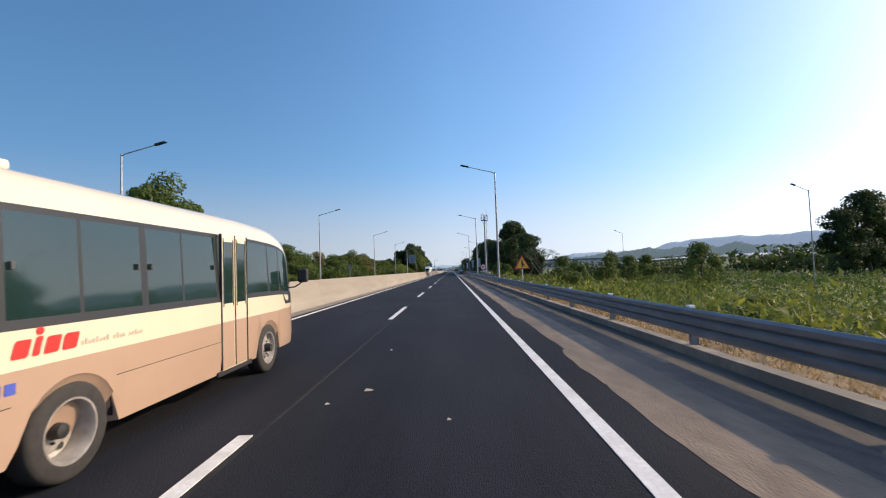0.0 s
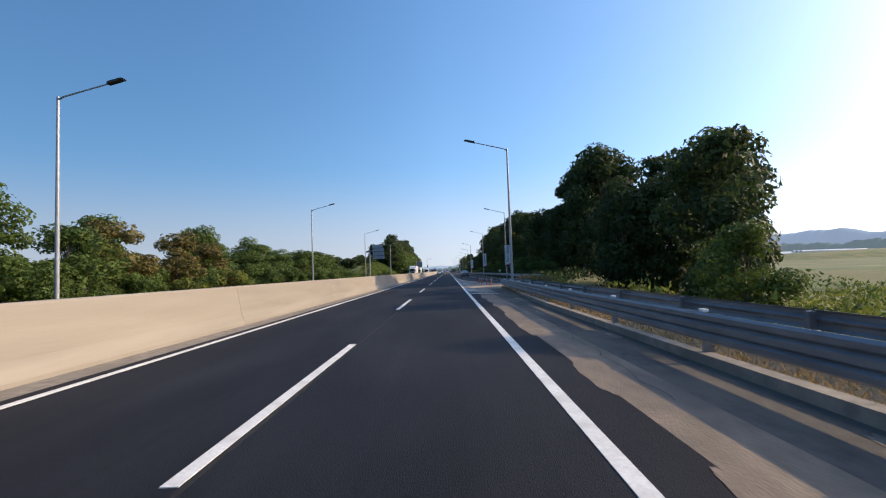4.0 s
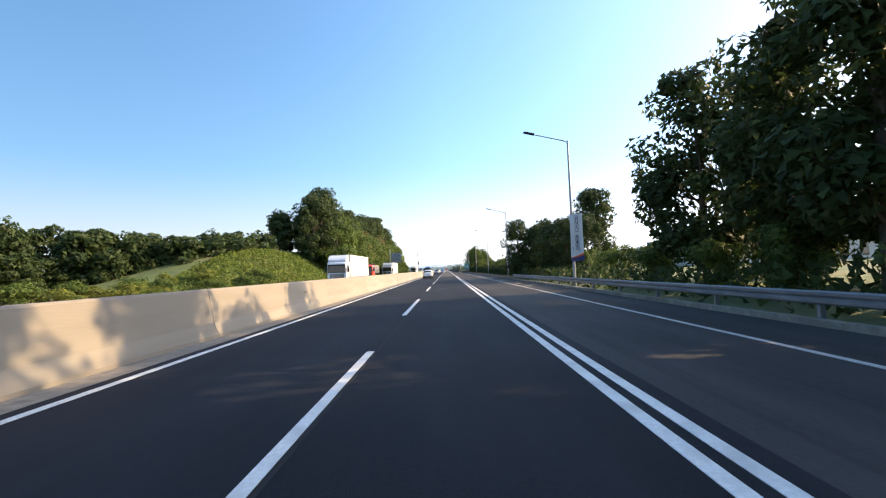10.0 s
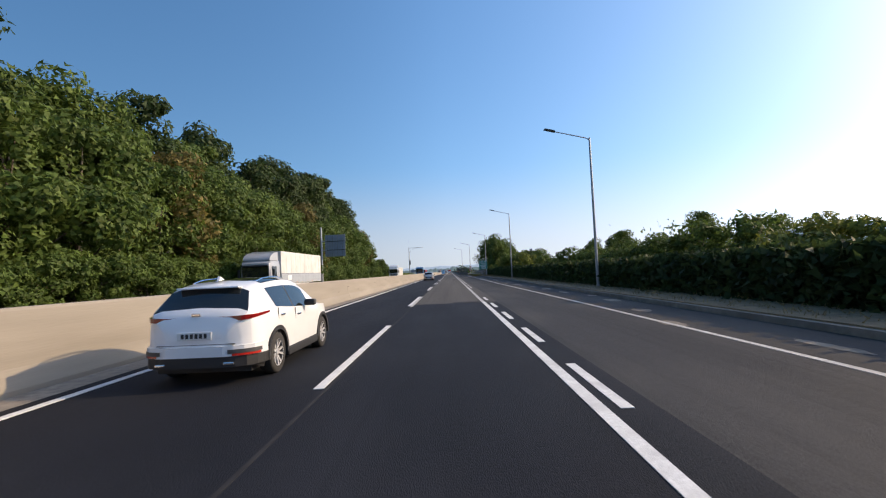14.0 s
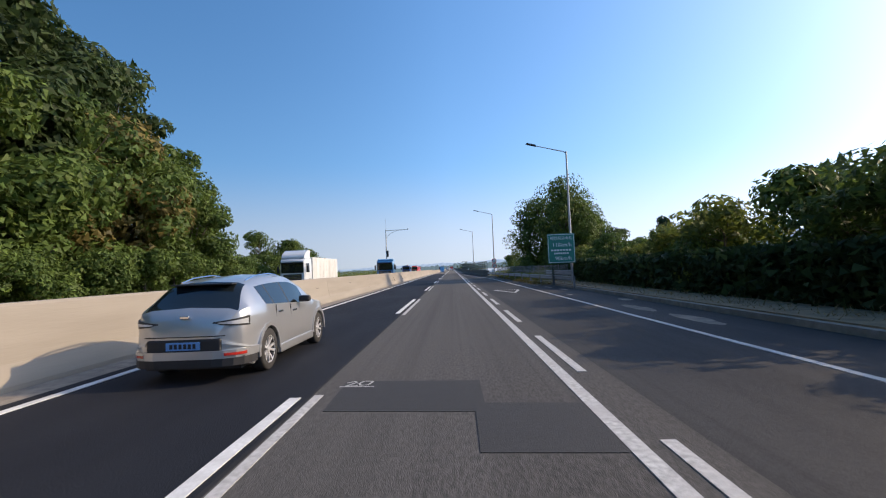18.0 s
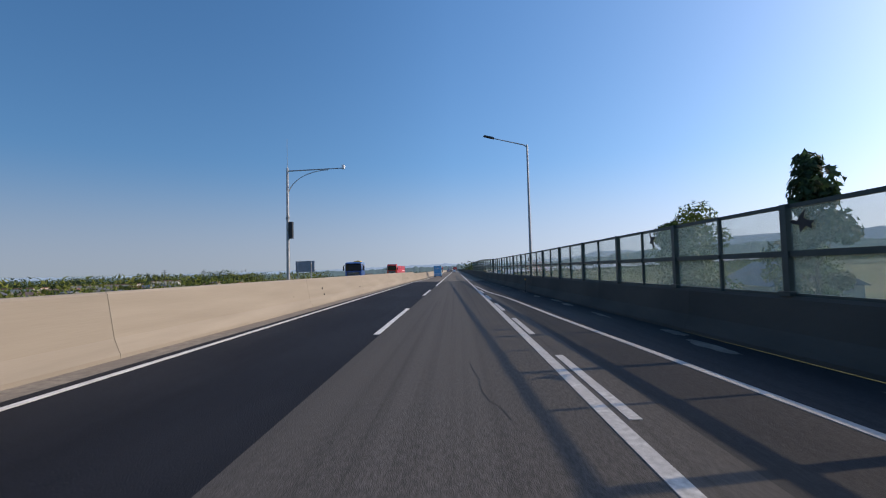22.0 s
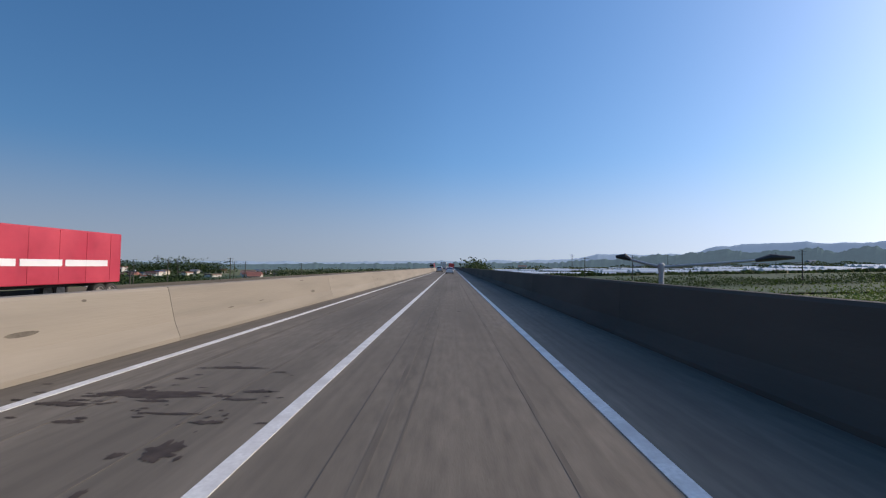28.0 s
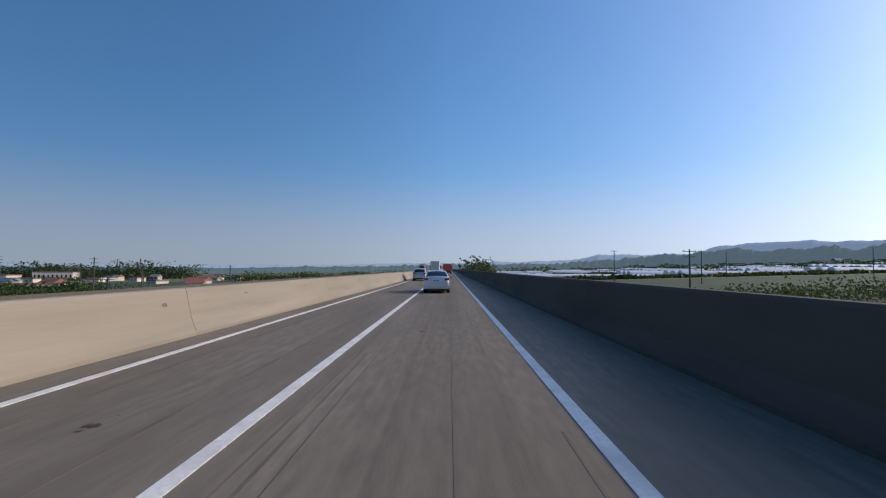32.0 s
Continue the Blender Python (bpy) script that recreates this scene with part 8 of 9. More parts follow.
# ---- lorries ----
def lorry_cab(o, y0, paint, w=1.23, h=3.1, back=-1.9, roof_fairing=0.0, visor=True):
    """A cab-over tractor; the front face at y0 looks to +y."""
    def ring(y):
        t = (y - (y0 + back)) / -back
        ww = w - 0.12 * max(0, (t - 0.82) / 0.18) ** 2
        zt = h - 0.25 * max(0, (t - 0.75) / 0.25) ** 2
        f = 0.12 * max(0, (t - 0.8) / 0.2)
        q = 0.62 ** 2 - (y - (y0 - 1.25)) ** 2
        lo = max(0.45, 0.52 + math.sqrt(q) if q > 0 else 0)
        return [(0, 0.5), (ww * 0.9, max(0.45, lo - 0.02)), (ww, lo + 0.02), (ww, max(lo + 0.05, 1.35)), (ww, 1.75), (ww * 0.985, 2.6), (ww * 0.95, zt - 0.06), (ww * 0.8, zt), (0, zt + 0.02)]

    def classify(y, j, side):
        if j == 4 and y0 - 1.25 < y < y0 - 0.28:
            return "side_window.0", GLASS
        return "body", paint

    loft(o, sorted(set(list(np.linspace(y0 + back, y0, 20)) + [y0 - 1.25, y0 - 0.28])), ring, classify, paint)
    part("windshield", MB().rbox(-w * 0.86, w * 0.86, y0 - 0.05, y0 + 0.03, 1.7, 2.62, 0.06), GLASS, o)
    gr = part("grille", MB().rbox(-w * 0.7, w * 0.7, y0 - 0.05, y0 + 0.04, 0.95, 1.6, 0.04), DARK, o)
    for k in range(4):
        part("grille_slat", MB().rbox(-w * 0.64, w * 0.64, y0 + 0.03, y0 + 0.06, 1.02 + 0.14 * k, 1.07 + 0.14 * k, 0.01), CHROME, gr)
    part("bumper", MB().rbox(-w * 0.97, w * 0.97, y0 - 0.3, y0 + 0.06, 0.4, 0.88, 0.06), paint, o)
    for s in (-1, 1):
        part("headlamp", MB().rbox(*sorted((s * w * 0.62, s * w * 0.93)), y0 - 0.05, y0 + 0.08, 0.6, 0.82, 0.03), CLEAR_L, o)
        mi = part("wing_mirror", MB().rbox(*sorted((s * (w + 0.06), s * (w + 0.26))), y0 - 0.2, y0 - 0.1, 1.75, 2.4, 0.04), DARK, o)
        part("mirror_arm", MB().tube([(s * w * 0.95, y0 - 0.2, 2.5), (s * (w + 0.15), y0 - 0.15, 2.45)], 0.02, 5), DARK, mi)
        add_wheel(o, s * (w - 0.16), y0 - 1.25, 0.5, s, 10, 0.3, 1)
    if visor:
        part("sun_visor", MB().rbox(-w * 0.85, w * 0.85, y0 + 0.02, y0 + 0.18, 2.6, 2.72, 0.03), DARK, o)
    if roof_fairing:
        part("roof_fairing", MB().extrude([(y0 + back, h - 0.02), (y0 - 0.2, h - 0.02)] + [(y0 - 0.2 + (back + 0.2) * (1 - math.cos(a)), h + roof_fairing * math.sin(a)) for a in np.linspace(0.1, 1.57, 9)], -w * 0.88, w * 0.88, "x"), paint, o)


def rigid_wheels(o, ys, w=1.05, r=0.5):
    for y in ys:
        for s in (-1, 1):
            add_wheel(o, s * w, y, r, s, 10, 0.3, 1)


CARGO_WHITE = mat("white_cargo_panel", (0.68, 0.68, 0.66), 0.5, col2=(0.58, 0.57, 0.54), scale=1.2, big=(0.5, 0.49, 0.46), bigscale=0.5)
CARGO_RED = mat("crimson_container_paint", (0.42, 0.025, 0.055), 0.5, col2=(0.34, 0.02, 0.045), scale=0.8, big=(0.5, 0.05, 0.08), bigscale=0.6)


def semi(x, y, rz, label, cab_paint, cargo, length, top=3.95, floor=1.15, fairing=0.7, side_bars=False, panels=False):
    """Tractor and box trailer; the front bumper stands at (x, y), heading along local +y."""
    o = thing("lorry", x, y, 0, label, "lorry", "vehicles on the opposite carriageway", rz=rz)
    lorry_cab(o, 0, cab_paint, roof_fairing=fairing)
    bx = part("cargo_box", MB().rbox(-1.24, 1.24, -2.2 - length, -2.2, floor, top, 0.04), cargo, o)
    for k in range(int(length // 1.2)):
        for s in (-1, 1):
            part("rib", MB().box(s * 1.24 - 0.012, s * 1.24 + 0.012, -2.2 - 1.2 * (k + 1) - 0.03, -2.2 - 1.2 * (k + 1), floor + 0.06, top - 0.06), cargo, bx)
    part("side_skirt", MB().rbox(-1.22, 1.22, -2.4 - length * 0.62, -3.9, 0.62, floor - 0.05, 0.03), cargo, o)
    part("chassis", MB().box(-0.5, 0.5, -2.0 - length, -0.5, 0.6, 1.12), DARK, o)
    rigid_wheels(o, (-2.9, -1.2 - length, -2.3 - length + (0.5 if floor < 1 else 0)), r=0.36 if floor < 0.9 else 0.5)
    if panels:
        for s in (-1, 1):
            lp = part("lower_panel", MB().rbox(*sorted((s * 1.235, s * 1.262)), -2.2 - length, -2.2, floor + 0.05, floor + 0.88, 0.01), PANEL_GREY, bx, "light grey lower side panel")
            part("top_trim", MB().box(s * 1.262 - 0.006, s * 1.262 + 0.006, -2.2 - length, -2.2, floor + 0.84, floor + 0.89), STEEL, lp)
            part("sign_plate", MB().box(s * 1.266 - 0.006, s * 1.266 + 0.006, -4.6, -3.7, floor + 0.3, floor + 0.72), WHITE, lp)
            for k in range(7):
                part("marker_light", MB().box(s * 1.266 - 0.008, s * 1.266 + 0.008, -3.0 - k * (length - 1) / 7, -2.85 - k * (length - 1) / 7, floor + 0.07, floor + 0.13), AMBER, lp)
    if side_bars:
        for s in (-1, 1):
            for k, (a, w) in enumerate(((0.75, 2.0), (2.88, 1.6), (4.62, 2.0))):
                part("side_bar", MB().box(s * 1.255 - 0.006, s * 1.255 + 0.006, -2.2 - length + a, -2.2 - length + a + w, 1.4, 1.64), WHITE, bx)
    return o


PANEL_GREY, AMBER = mat("grey_side_panel", (0.36, 0.39, 0.43), 0.5, col2=(0.3, 0.33, 0.37), scale=2), mat("amber_marker", (0.6, 0.25, 0.03), 0.4)
GREYCAB, WHITECAB = carpaint("grey_cab_paint", (0.22, 0.23, 0.25)), carpaint("white_cab_paint", (0.66, 0.68, 0.7))
semi(-13.4, 258.3, 180, "white box lorry coming the other way beyond the median", WHITECAB, CARGO_WHITE, 13.0, fairing=0.8)
semi(-15.1, 317.5, 180, "grey-cabbed lorry with long white box trailer, oncoming", carpaint("silver_cab_paint", (0.36, 0.37, 0.39)), CARGO_WHITE, 11.6, top=3.9, panels=True)
semi(-14.6, 401.0, 180, "white-cabbed lorry with pale box body, oncoming", WHITECAB, CARGO_WHITE, 9.5, top=3.2, floor=1.0, fairing=0.8)
semi(-15.2, 544.4, 180, "crimson container lorry with white lettering bars, oncoming", carpaint("red_cab_paint", (0.5, 0.03, 0.02)), CARGO_RED, 15.0, top=2.75, floor=0.75, fairing=0.1, side_bars=True)
semi(-12.2, 820, 180, "dark-cabbed lorry with crimson container far along the bridge", GREYCAB, CARGO_RED, 10, top=3.6)

# orange-red tipper
ORRED = carpaint("orange_red_paint", (0.72, 0.06, 0.02))
o = thing("tipper_truck", -14.5, 284.5, 0, "orange-red tipper truck with grey steel body, oncoming", "lorry", "vehicles on the opposite carriageway", rz=180)
lorry_cab(o, 0, ORRED, h=3.0)
TIPM = mat("scuffed_tipper_steel", (0.3, 0.29, 0.28), 0.6, 0.3, col2=(0.17, 0.16, 0.15), scale=2)
tb = part("tipper_body", MB().extrude([(-1.2, 1.4), (1.2, 1.4), (1.25, 2.75), (-1.25, 2.75)], -7.6, -2.2), TIPM, o)
for k in range(6):
    for s in (-1, 1):
        part("rib", MB().box(s * 1.24 - 0.05, s * 1.24 + 0.05, -7.5 + k, -7.38 + k, 1.42, 2.72), TIPM, tb)
part("cover", MB().rbox(-1.2, 1.2, -7.5, -2.4, 2.72, 2.86, 0.05), mat("pale_tarpaulin", (0.55, 0.5, 0.42), 0.8, scale=4, bump=0.3, bscale=8), o)
part("headboard", MB().rbox(-1.22, 1.22, -2.25, -1.95, 1.6, 3.15, 0.04), DARK, o)
part("chassis", MB().box(-0.5, 0.5, -7.4, -0.5, 0.6, 1.4), DARK, o)
part("roof_lamp_bar", MB().rbox(-0.9, 0.9, -1.2, -1.0, 3.02, 3.16, 0.03), DARK, o)
rigid_wheels(o, (-3.4, -5.4, -6.6))

# blue lorry with crane and blue coach, oncoming
BLUECAB = carpaint("blue_cab_paint", (0.03, 0.1, 0.32))
o = thing("crane_truck", -13.8, 497, 0, "dark blue truck carrying a folded yellow crane, oncoming", "lorry", "vehicles on the opposite carriageway", rz=180)
lorry_cab(o, 0, BLUECAB, h=2.9)
part("flatbed", MB().rbox(-1.2, 1.2, -8, -2.1, 1.0, 1.25, 0.03), DARK, o)
part("crane_column", MB().rbox(-0.5, 0.5, -3.2, -2.4, 1.25, 3.1, 0.06), YELLOW, o)
part("crane_boom", MB().tube([(0, -2.8, 3.0), (0, -5.5, 2.6), (0, -7.6, 2.4)], [0.22, 0.18, 0.14], 6), YELLOW, o)
rigid_wheels(o, (-3.4, -6.4))
semi(-9.2, 422.8, 180, "bright blue lorry with high cab and low flatbed, oncoming", carpaint("bright_blue_cab_paint", (0.03, 0.17, 0.36)), GREYCAB, 4.0, top=1.25, floor=1.0, fairing=0.2)


# box lorries far ahead, seen from behind
def box_lorry(x, y, label, cargo, cab, h, w=1.15, length=6.2, doors=True):
    o = thing("box_lorry", x, y, 0, label, "lorry", "vehicles on the road")
    bx = part("cargo_box", MB().rbox(-w, w, 0, length, 1.0, h, 0.03), cargo, o)
    if doors:
        part("rear_frame", MB().box(-w, -w + 0.08, -0.02, 0.02, 1.0, h).box(w - 0.08, w, -0.02, 0.02, 1.0, h).box(-w + 0.08, w - 0.08, -0.02, 0.02, h - 0.1, h), DARK, bx)
        part("door_gap", MB().box(-0.012, 0.012, -0.012, 0.0, 1.05, h - 0.1), INK, bx)
        for x_ in (-0.6, -0.25, 0.25, 0.6):
            part("lock_bar", MB().tube([(x_, -0.03, 1.05), (x_, -0.03, h - 0.12)], 0.018, 5), STEEL, bx)
    part("bumper", MB().rbox(-w, w, -0.06, 0.06, 0.5, 0.68, 0.02), DARK, o)
    for s in (-1, 1):
        part("tail_lamp", MB().rbox(*sorted((s * 0.7, s * 1.05)), -0.08, 0.0, 0.72, 0.86, 0.02), REDLAMP, o)
    part("chassis", MB().box(-0.5, 0.5, 0.1, length + 1.6, 0.5, 1.0), DARK, o)
    lorry_cab(o, length + 2.1, cab, w=w - 0.02, h=2.6)
    rigid_wheels(o, (1.3, 2.4), w - 0.2)
    return o


box_lorry(-3.45, 732, "white box lorry with rear doors far ahead", CARGO_WHITE, WHITECAB, 3.5)
box_lorry(-0.2, 742, "red lorry far ahead in the lane", mat("faded_red_panel", (0.5, 0.06, 0.05), 0.5, scale=2), carpaint("red_cab_paint", (0.5, 0.03, 0.02)), 3.0, doors=False)

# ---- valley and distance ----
# far hills: haze is put in as pale blue colour and a soft glow
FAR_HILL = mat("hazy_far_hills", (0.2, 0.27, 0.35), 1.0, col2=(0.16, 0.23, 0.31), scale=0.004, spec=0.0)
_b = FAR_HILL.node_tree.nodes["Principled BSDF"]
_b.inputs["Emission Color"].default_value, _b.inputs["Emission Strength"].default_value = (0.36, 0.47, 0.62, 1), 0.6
# nearer hills emit some blue too, standing in for the haze over them
NEAR_HILL = mat("hazed_wooded_hill", (0.04, 0.07, 0.06), 1.0, col2=(0.02, 0.036, 0.036), scale=0.06, bump=0.9, bscale=0.12, spec=0.0)
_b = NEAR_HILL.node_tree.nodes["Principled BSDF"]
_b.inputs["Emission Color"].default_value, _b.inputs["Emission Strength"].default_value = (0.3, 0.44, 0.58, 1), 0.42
RIDGE = [(-80, 22), (-60, 24), (-45, 24), (-36, 24), (-28, 28), (-20, 36), (-10, 48), (-3, 66), (3, 62), (8, 74), (15, 86), (20, 128), (28, 170), (34, 215), (40, 222), (48, 215), (58, 150), (70, 130), (85, 90)]


def ridge(name, cx, cy, rad, scale, material, label, seed, rough, lump):
    m = MB()
    az = np.arange(-80, 85.1, 0.16)
    for a in az:
        h = lerp(RIDGE, a) * scale * (1 + rough * noise.noise(Vector((a * 0.09 + seed, seed, 0))) + rough * 0.5 * noise.noise(Vector((a * 0.4 + seed, seed, 4))))
        h += lump * min(1, h / 24) * (abs(noise.noise(Vector((a * 1.1, seed, 1)))) + 0.5 * abs(noise.noise(Vector((a * 2.9, seed, 2)))))
        for k, (f, rr) in enumerate(((0, -0.06), (0.55, -0.02), (0.9, 0.0), (1.0, 0.02), (0.5, 0.08))):
            r = rad * (1 + rr)
            m.v.append((cx + r * math.sin(radians(a)), cy + r * math.cos(radians(a)), -30 + (20 + max(4, h)) * f))
    for i in range(len(az) - 1):
        for k in range(4):
            a = i * 5 + k
            m.f.append((a, a + 1, a + 6, a + 5))
    structure(name, m, material, label, "hills", smooth=True)


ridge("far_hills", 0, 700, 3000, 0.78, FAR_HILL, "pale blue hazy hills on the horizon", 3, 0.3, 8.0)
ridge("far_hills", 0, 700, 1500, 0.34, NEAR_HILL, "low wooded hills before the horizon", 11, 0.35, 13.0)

HWALL = [mat("house_wall", c, 0.8, scale=0.5) for c in ((0.6, 0.58, 0.54), (0.5, 0.48, 0.45), (0.55, 0.5, 0.42))]
HROOF = [mat("house_roof", c, 0.7, scale=0.6) for c in ((0.24, 0.1, 0.075), (0.09, 0.14, 0.22), (0.2, 0.2, 0.21), (0.22, 0.15, 0.12))]
r_ = np.random.default_rng(5)


def house(x, y, z, w, d, h, rz, k, flat=False, label=""):
    z = ground_z(x, y) - 0.3 if z is None else z
    o = thing("house", x, y, z, label or "small far house with coloured roof in the valley", "house", "houses in the valley", rz=rz)
    part("wall", MB().box(-w / 2, w / 2, -d / 2, d / 2, 0, h), HWALL[k % 3], o)
    if flat:
        part("roof", MB().box(-w / 2 - 0.4, w / 2 + 0.4, -d / 2 - 0.4, d / 2 + 0.4, h, h + 0.9), HROOF[k % 4], o)
    else:
        part("roof", MB().extrude([(-d / 2 - 0.5, h - 0.1), (d / 2 + 0.5, h - 0.1), (0, h + d * 0.3)], -w / 2 - 0.5, w / 2 + 0.5, "x"), HROOF[k % 4], o)
    n = max(2, int(w / 4))
    for i in range(n):
        xx = -w / 2 + (i + 0.5) * w / n
        part("window", MB().box(xx - 0.7, xx + 0.7, -d / 2 - 0.05, -d / 2 + 0.02, h * 0.4, h * 0.75), GLASS, o)


for k in range(70):
    D = r_.uniform(330, 900)
    a = radians(r_.uniform(-66, -22))
    house(D * math.sin(a), 560 + D * math.cos(a), None, r_.uniform(8, 15), r_.uniform(7, 10), r_.uniform(2.6, 4.2), r_.uniform(-25, 25), k, k % 3 == 0)
for x, y, w, h, rz in ((-450, 1128, 36, 9.5, 24), (-505, 1080, 80, 7, 20), (-560, 1000, 50, 7, 14)):
    house(x, y, None, w, 30, h, rz, 0, True, "long pale factory building with reddish roof edge")
for k in range(7):
    D = r_.uniform(900, 1300)
    a = radians(r_.uniform(9, 40))
    house(D * math.sin(a), 600 + D * math.cos(a), None, r_.uniform(12, 40), 12, r_.uniform(4, 9), r_.uniform(-15, 15), k, k % 2 == 0)
house(-225, 850, None, 30, 10, 3.4, 38, 0, True, "long white single-storey building with reddish roof edge")
house(80, 300, -1.5, 64, 22, 6.6, 3, 1, True, "long low warehouse with grey-green roof behind the trees")
house(46, 500, -7.5, 16, 10, 6, 80, 1, False, "house with blue roof behind the clear fence")
house(60, 470, -7, 18, 12, 6.5, 75, 1, True)
house(-62, 452, -4.5, 20, 12, 5.5, -70, 0, True, "white single-storey building beside the opposite carriageway")

# greenhouses
FILM = mat("white_greenhouse_film", (0.62, 0.66, 0.7), 0.35, col2=(0.5, 0.54, 0.58), scale=0.2, stretch=(0.2, 2, 1))
g_prof = [(3.6 * math.cos(a), 3.1 * math.sin(a)) for a in np.linspace(0, math.pi, 9)]
gh_mesh = MB().extrude(g_prof, -45, 45, "x").mesh("film_shell", FILM, True)
gh_end = MB().extrude([(a * 1.01, z * 1.01) for a, z in g_prof], -45.3, -45.0, "x").mesh("end_frame", FILM)
for row, (y0, x0, nxx) in enumerate(((905, 95, 7), (960, 70, 8), (1030, 80, 9), (1110, 60, 10), (1200, 130, 9), (1310, 90, 10))):
    for i in range(nxx):
        for j in range(3):
            o = thing("greenhouse", x0 + i * 98 + (row % 3) * 14, y0 + j * 9.5 + (i % 3) * 3, ground_z(x0 + i * 98, y0 + j * 9.5) - 0.2, "long white plastic-film greenhouse in the valley", "greenhouse", "greenhouses in the valley", rz=4)
            part("film_shell", gh_mesh, None, o)
            part("end_frame", gh_end, None, o)


def utility_pole(x, y, z, h):
    o = thing("utility_pole", x, y, z, "slim concrete utility pole with crossarms", "utility pole", "utility poles in the valley")
    part("pole", MB().tube([(0, 0, 0), (0, 0, h)], [0.22, 0.13], 8), PARAPET, o)
    for zz, w in ((h - 0.5, 1.3), (h - 1.5, 1.0)):
        part("crossarm", MB().box(-w, w, -0.06, 0.06, zz, zz + 0.12), STEEL, o)
    for s in (-1.1, 0, 1.1):
        part("insulator", MB().lathe([(0, h - 0.38), (0.08, h - 0.38), (0.08, h - 0.1), (0, h - 0.1)], 8, "z", (s, 0, 0)), WHITE, o)


for x, y, h in ((68, 800, 15), (98, 790, 14), (150, 860, 15), (210, 840, 15), (-110, 716, 13.0), (-93, 731, 13.8), (-100, 760, 12.6), (-170, 820, 14), (-142, 742, 13.5), (-120, 790, 13), (-76, 770, 12), (120, 700, 13), (-70, 640, 9.5), (-58, 690, 9), (46, 700, 12)):
    utility_pole(x, y, ground_z(x, y) - 0.3, h)


def pylon(x, y, z, h):
    o = thing("lattice_pylon", x, y, z, "grey lattice power pylon", "pylon")
    for sx in (-1, 1):
        for sy in (-1, 1):
            part("leg", MB().tube([(sx * h * 0.09, sy * h * 0.09, 0), (sx * 0.5, sy * 0.5, h * 0.75), (sx * 0.3, sy * 0.3, h)], 0.12, 4), STEEL, o)
    for k in range(7):
        z0, z1 = h * k * 0.13, h * (k + 1) * 0.13
        w0, w1 = h * 0.09 * (1 - z0 / h * 1.15) + 0.3, h * 0.09 * (1 - z1 / h * 1.15) + 0.3
        for s in (-1, 1):
            part("brace", MB().tube([(-w0, s * w0, z0), (w1, s * w1, z1)], 0.07, 4).tube([(w0, s * w0, z0), (-w1, s * w1, z1)], 0.07, 4), STEEL, o)
    for zz in (0.78, 0.88, 0.97):
        part("crossarm", MB().box(-h * 0.14, h * 0.14, -0.15, 0.15, h * zz, h * zz + 0.3), STEEL, o)


for x, y, h in ((-330, 940, 22), (-420, 1180, 26)):
    pylon(x, y, ground_z(x, y) - 0.5, h)

# flat bands of field and water in the valley
def field(x0, x1, y0, y1, material, label):
    m = MB()
    nx_, ny_ = 14, 6
    for j in range(ny_ + 1):
        for i in range(nx_ + 1):
            xx, yy = x0 + (x1 - x0) * i / nx_, y0 + (y1 - y0) * j / ny_
            m.v.append((xx, yy, ground_z(xx, yy) + 0.5))
    for j in range(ny_):
        for i in range(nx_):
            a = j * (nx_ + 1) + i
            m.f.append((a, a + 1, a + nx_ + 2, a + nx_ + 1))
    structure("field", m, material, label, "field")


field(60, 460, 665, 860, mat("paddy_green", (0.036, 0.07, 0.02), 0.95, col2=(0.022, 0.045, 0.014), scale=0.05), "green rice paddies in the valley")
field(-300, -70, 760, 1000, bpy.data.materials["paddy_green"], "green fields beside the bridge")

# dark tyre marks drawn along the concrete deck
TYRE_M = mat("rubber_on_concrete", (0.115, 0.1, 0.081), 0.85, col2=(0.165, 0.144, 0.115), scale=7, stretch=(1.5, 0.12, 1), spec=0.3)
for tab, w, label in (([(572, -0.92), (600, -0.9), (603, -1.1), (612, -1.28), (625, -1.32)], 0.035, "thin dark skid line curving along the concrete deck"),
                      ([(585, -0.74), (600, -0.72), (603, -0.93), (612, -1.12), (622, -1.16)], 0.04, "thin dark skid line curving along the concrete deck"),
                      ([(556, -0.42), (565, -0.55), (574, -0.72), (590, -0.86)], 0.09, "broad rubber smear along the concrete deck"),
                      ([(560, 0.5), (603, 0.44), (640, 0.4)], 0.022, "fine dark line along the concrete deck"),
                      ([(596, 1.22), (604, 1.42), (618, 1.5)], 0.03, "faint curved skid line beside the edge line"),
                      ([(540, -0.6), (549, -0.36), (556, -0.3)], 0.03, "thin dark skid line on the concrete deck"),
                      ([(498, -0.5), (530, -0.7), (560, -0.6)], 0.07, "broad rubber smear along the concrete deck"),
                      ([(498, 0.95), (540, 1.0), (600, 0.85)], 0.06, "broad rubber smear along the concrete deck"),
                      ([(498, -3.9), (640, -4.1)], 0.1, "broad rubber smear in the overtaking lane"),
                      ([(498, -2.7), (640, -2.6)], 0.08, "broad rubber smear in the overtaking lane")):
    line("tyre_mark", tab, w, tab[0][0], tab[-1][0], TYRE_M, label, z=0.0032)
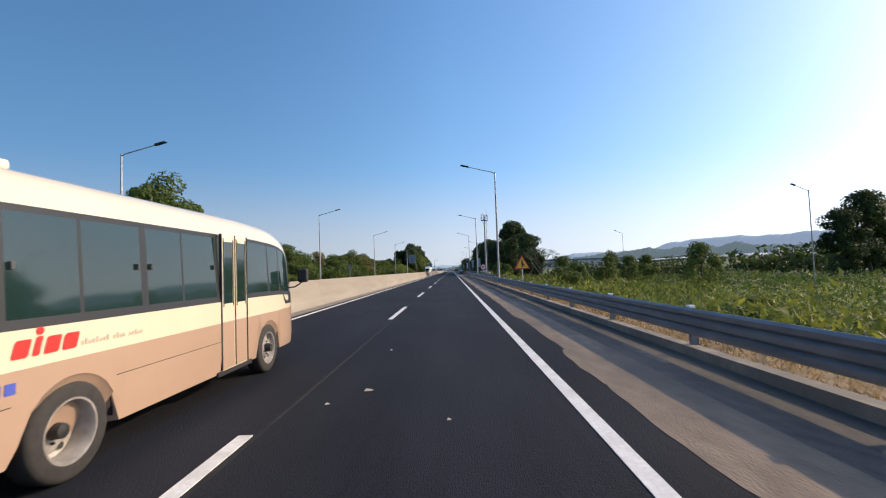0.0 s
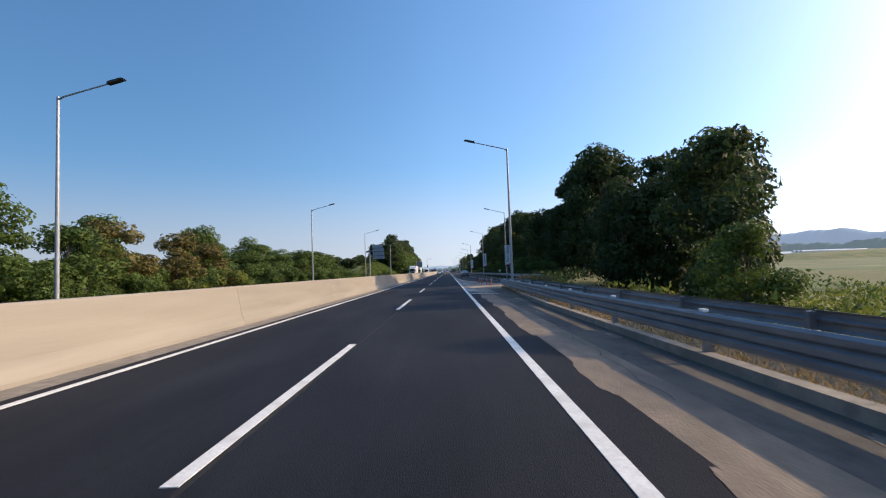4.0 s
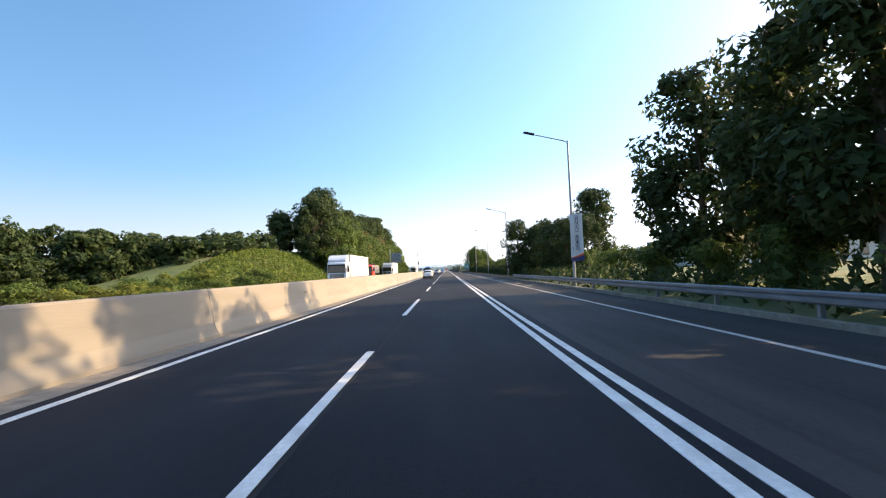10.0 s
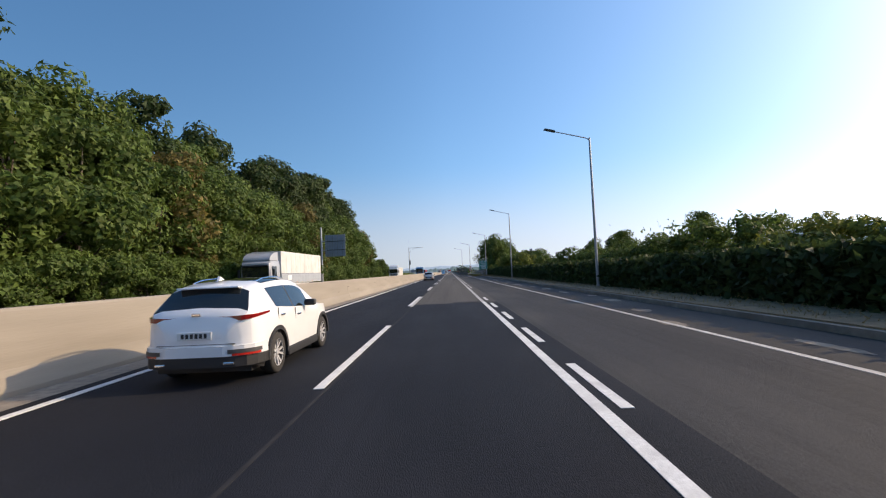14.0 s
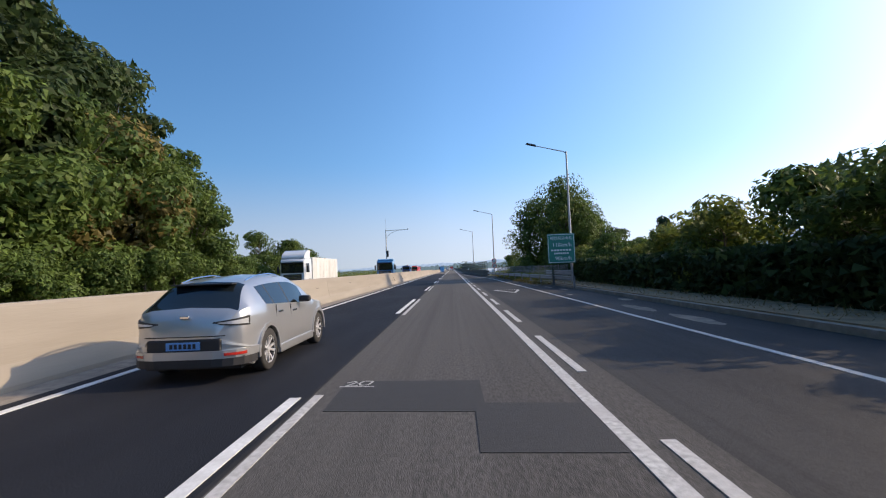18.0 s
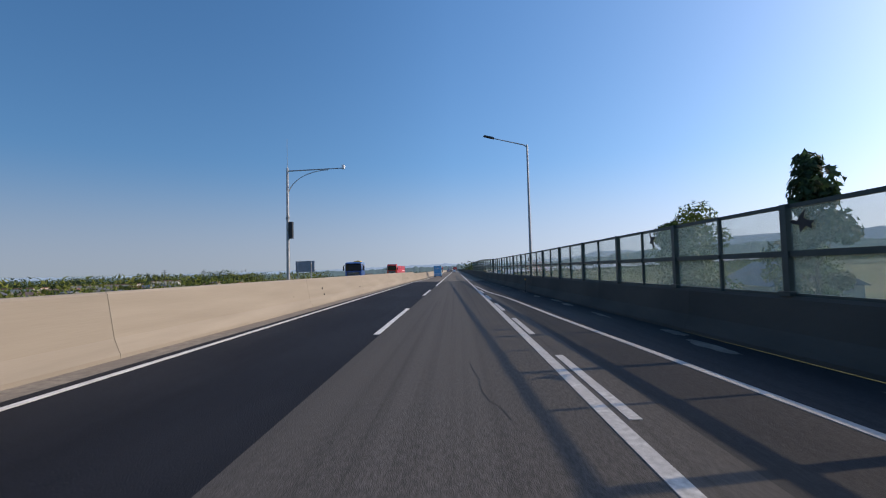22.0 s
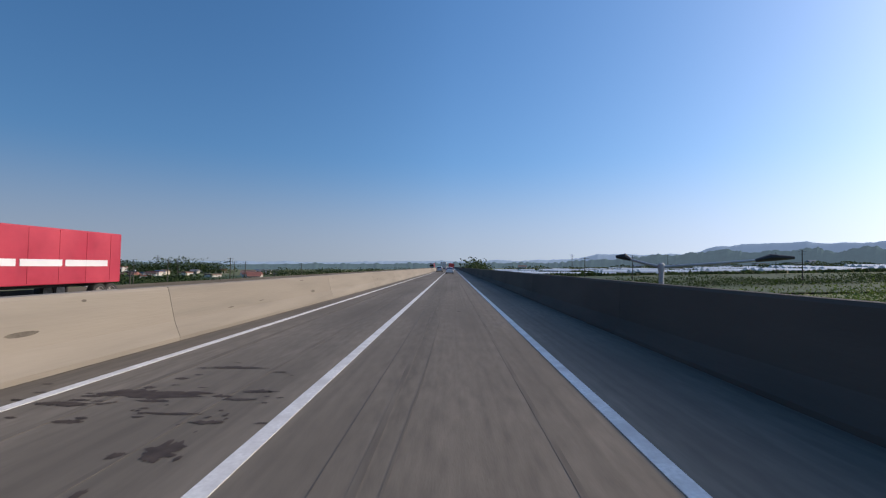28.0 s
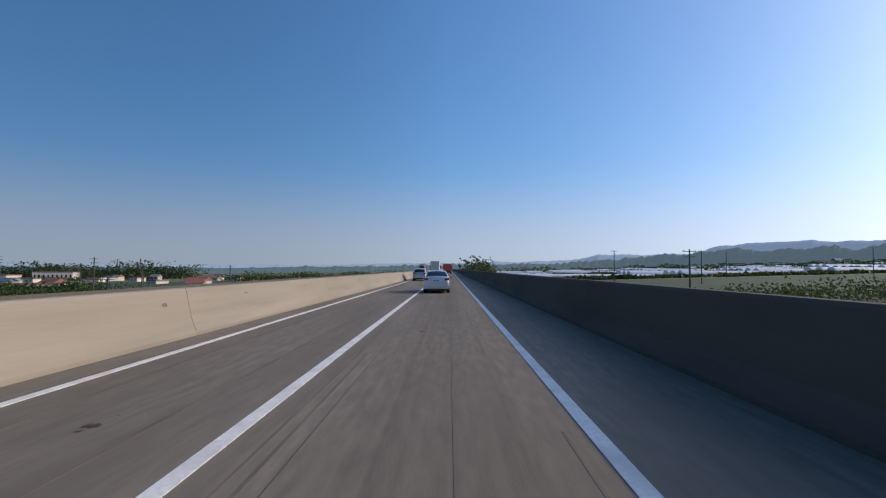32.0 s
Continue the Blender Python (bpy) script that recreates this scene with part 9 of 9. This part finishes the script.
# debris on the lanes
LITTER = mat("pale_litter", (0.5, 0.44, 0.36), 0.8)
for x, y, s in ((-0.75, 6.2, 0.06), (-1.15, 5.6, 0.03), (0.35, 4.9, 0.025), (-0.85, 9.3, 0.03), (-0.3, 52.5, 0.05)):
    o = thing("litter", x, y, 0.004, "small pale scrap lying on dark asphalt", "litter", "litter on the road")
    part("scrap", MB().poly([(-s, -s * 0.6, 0.004), (s * 0.8, -s * 0.7, 0.012), (s, s * 0.5, 0.004), (-s * 0.6, s * 0.8, 0.02)]).poly([(-s, -s * 0.6, 0.0), (s * 0.8, -s * 0.7, 0.006), (s, s * 0.5, 0.0), (-s * 0.6, s * 0.8, 0.014)]), LITTER, o)
# oil stains on the bridge deck
STAIN = mat("dark_oil_stain", (0.035, 0.022, 0.014), 0.75, col2=(0.07, 0.05, 0.036), scale=6)
ro = np.random.default_rng(17)


def stain(x, y, a, b, k):
    m = MB()
    m.poly([(x + a * math.cos(t) * (1 + 0.6 * noise.noise(Vector((3 * math.cos(t), 3 * math.sin(t), k * 2.7)))), y + b * math.sin(t) * (1 + 0.9 * noise.noise(Vector((4 * math.cos(t), 4 * math.sin(t), k * 1.9)))), 0.004 + 0.00005 * (k % 40)) for t in np.linspace(0, 6.283, 41)[:-1]])
    structure("oil_stain", m, STAIN, "dark brown oil stain on the concrete deck", "stain")


k = 0
for x, y, a, b, n in ((-3.62, 548.2, 0.62, 0.13, 10), (-3.85, 548.3, 0.3, 0.12, 6), (-3.2, 548.3, 0.3, 0.08, 6), (-2.9, 547.55, 0.33, 0.04, 7), (-2.4, 547.32, 0.15, 0.05, 6), (-2.4, 546.62, 0.14, 0.2, 5), (-2.72, 546.5, 0.06, 0.06, 4), (-2.45, 548.1, 0.2, 0.05, 8), (-4.3, 547.8, 0.3, 0.08, 8), (-3.2, 549.7, 0.4, 0.07, 6), (-2.7, 530.6, 0.3, 0.1, 5), (-3.3, 528.8, 0.4, 0.15, 6), (-2.5, 526.4, 0.25, 0.12, 6), (-2.2, 523.0, 0.2, 0.3, 7), (-2.4, 519.5, 0.3, 0.35, 8), (-0.35, 519.8, 0.3, 0.08, 5), (0.1, 526.5, 0.05, 0.08, 4), (0.3, 559, 0.08, 0.1, 3), (0.1, 572, 0.06, 0.08, 3), (-0.3, 625, 0.08, 0.1, 4), (0.4, 633, 0.06, 0.1, 3), (-3.2, 618, 0.09, 0.06, 4)):
    stain(x, y, a, b, k)
    k += 1
    for i in range(n):
        f = ro.uniform(0.06, 0.3)
        stain(x + ro.normal() * a * 1.1, y + ro.normal() * b * 3.2, a * f, max(0.02, b * f * 1.4), k)
        k += 1
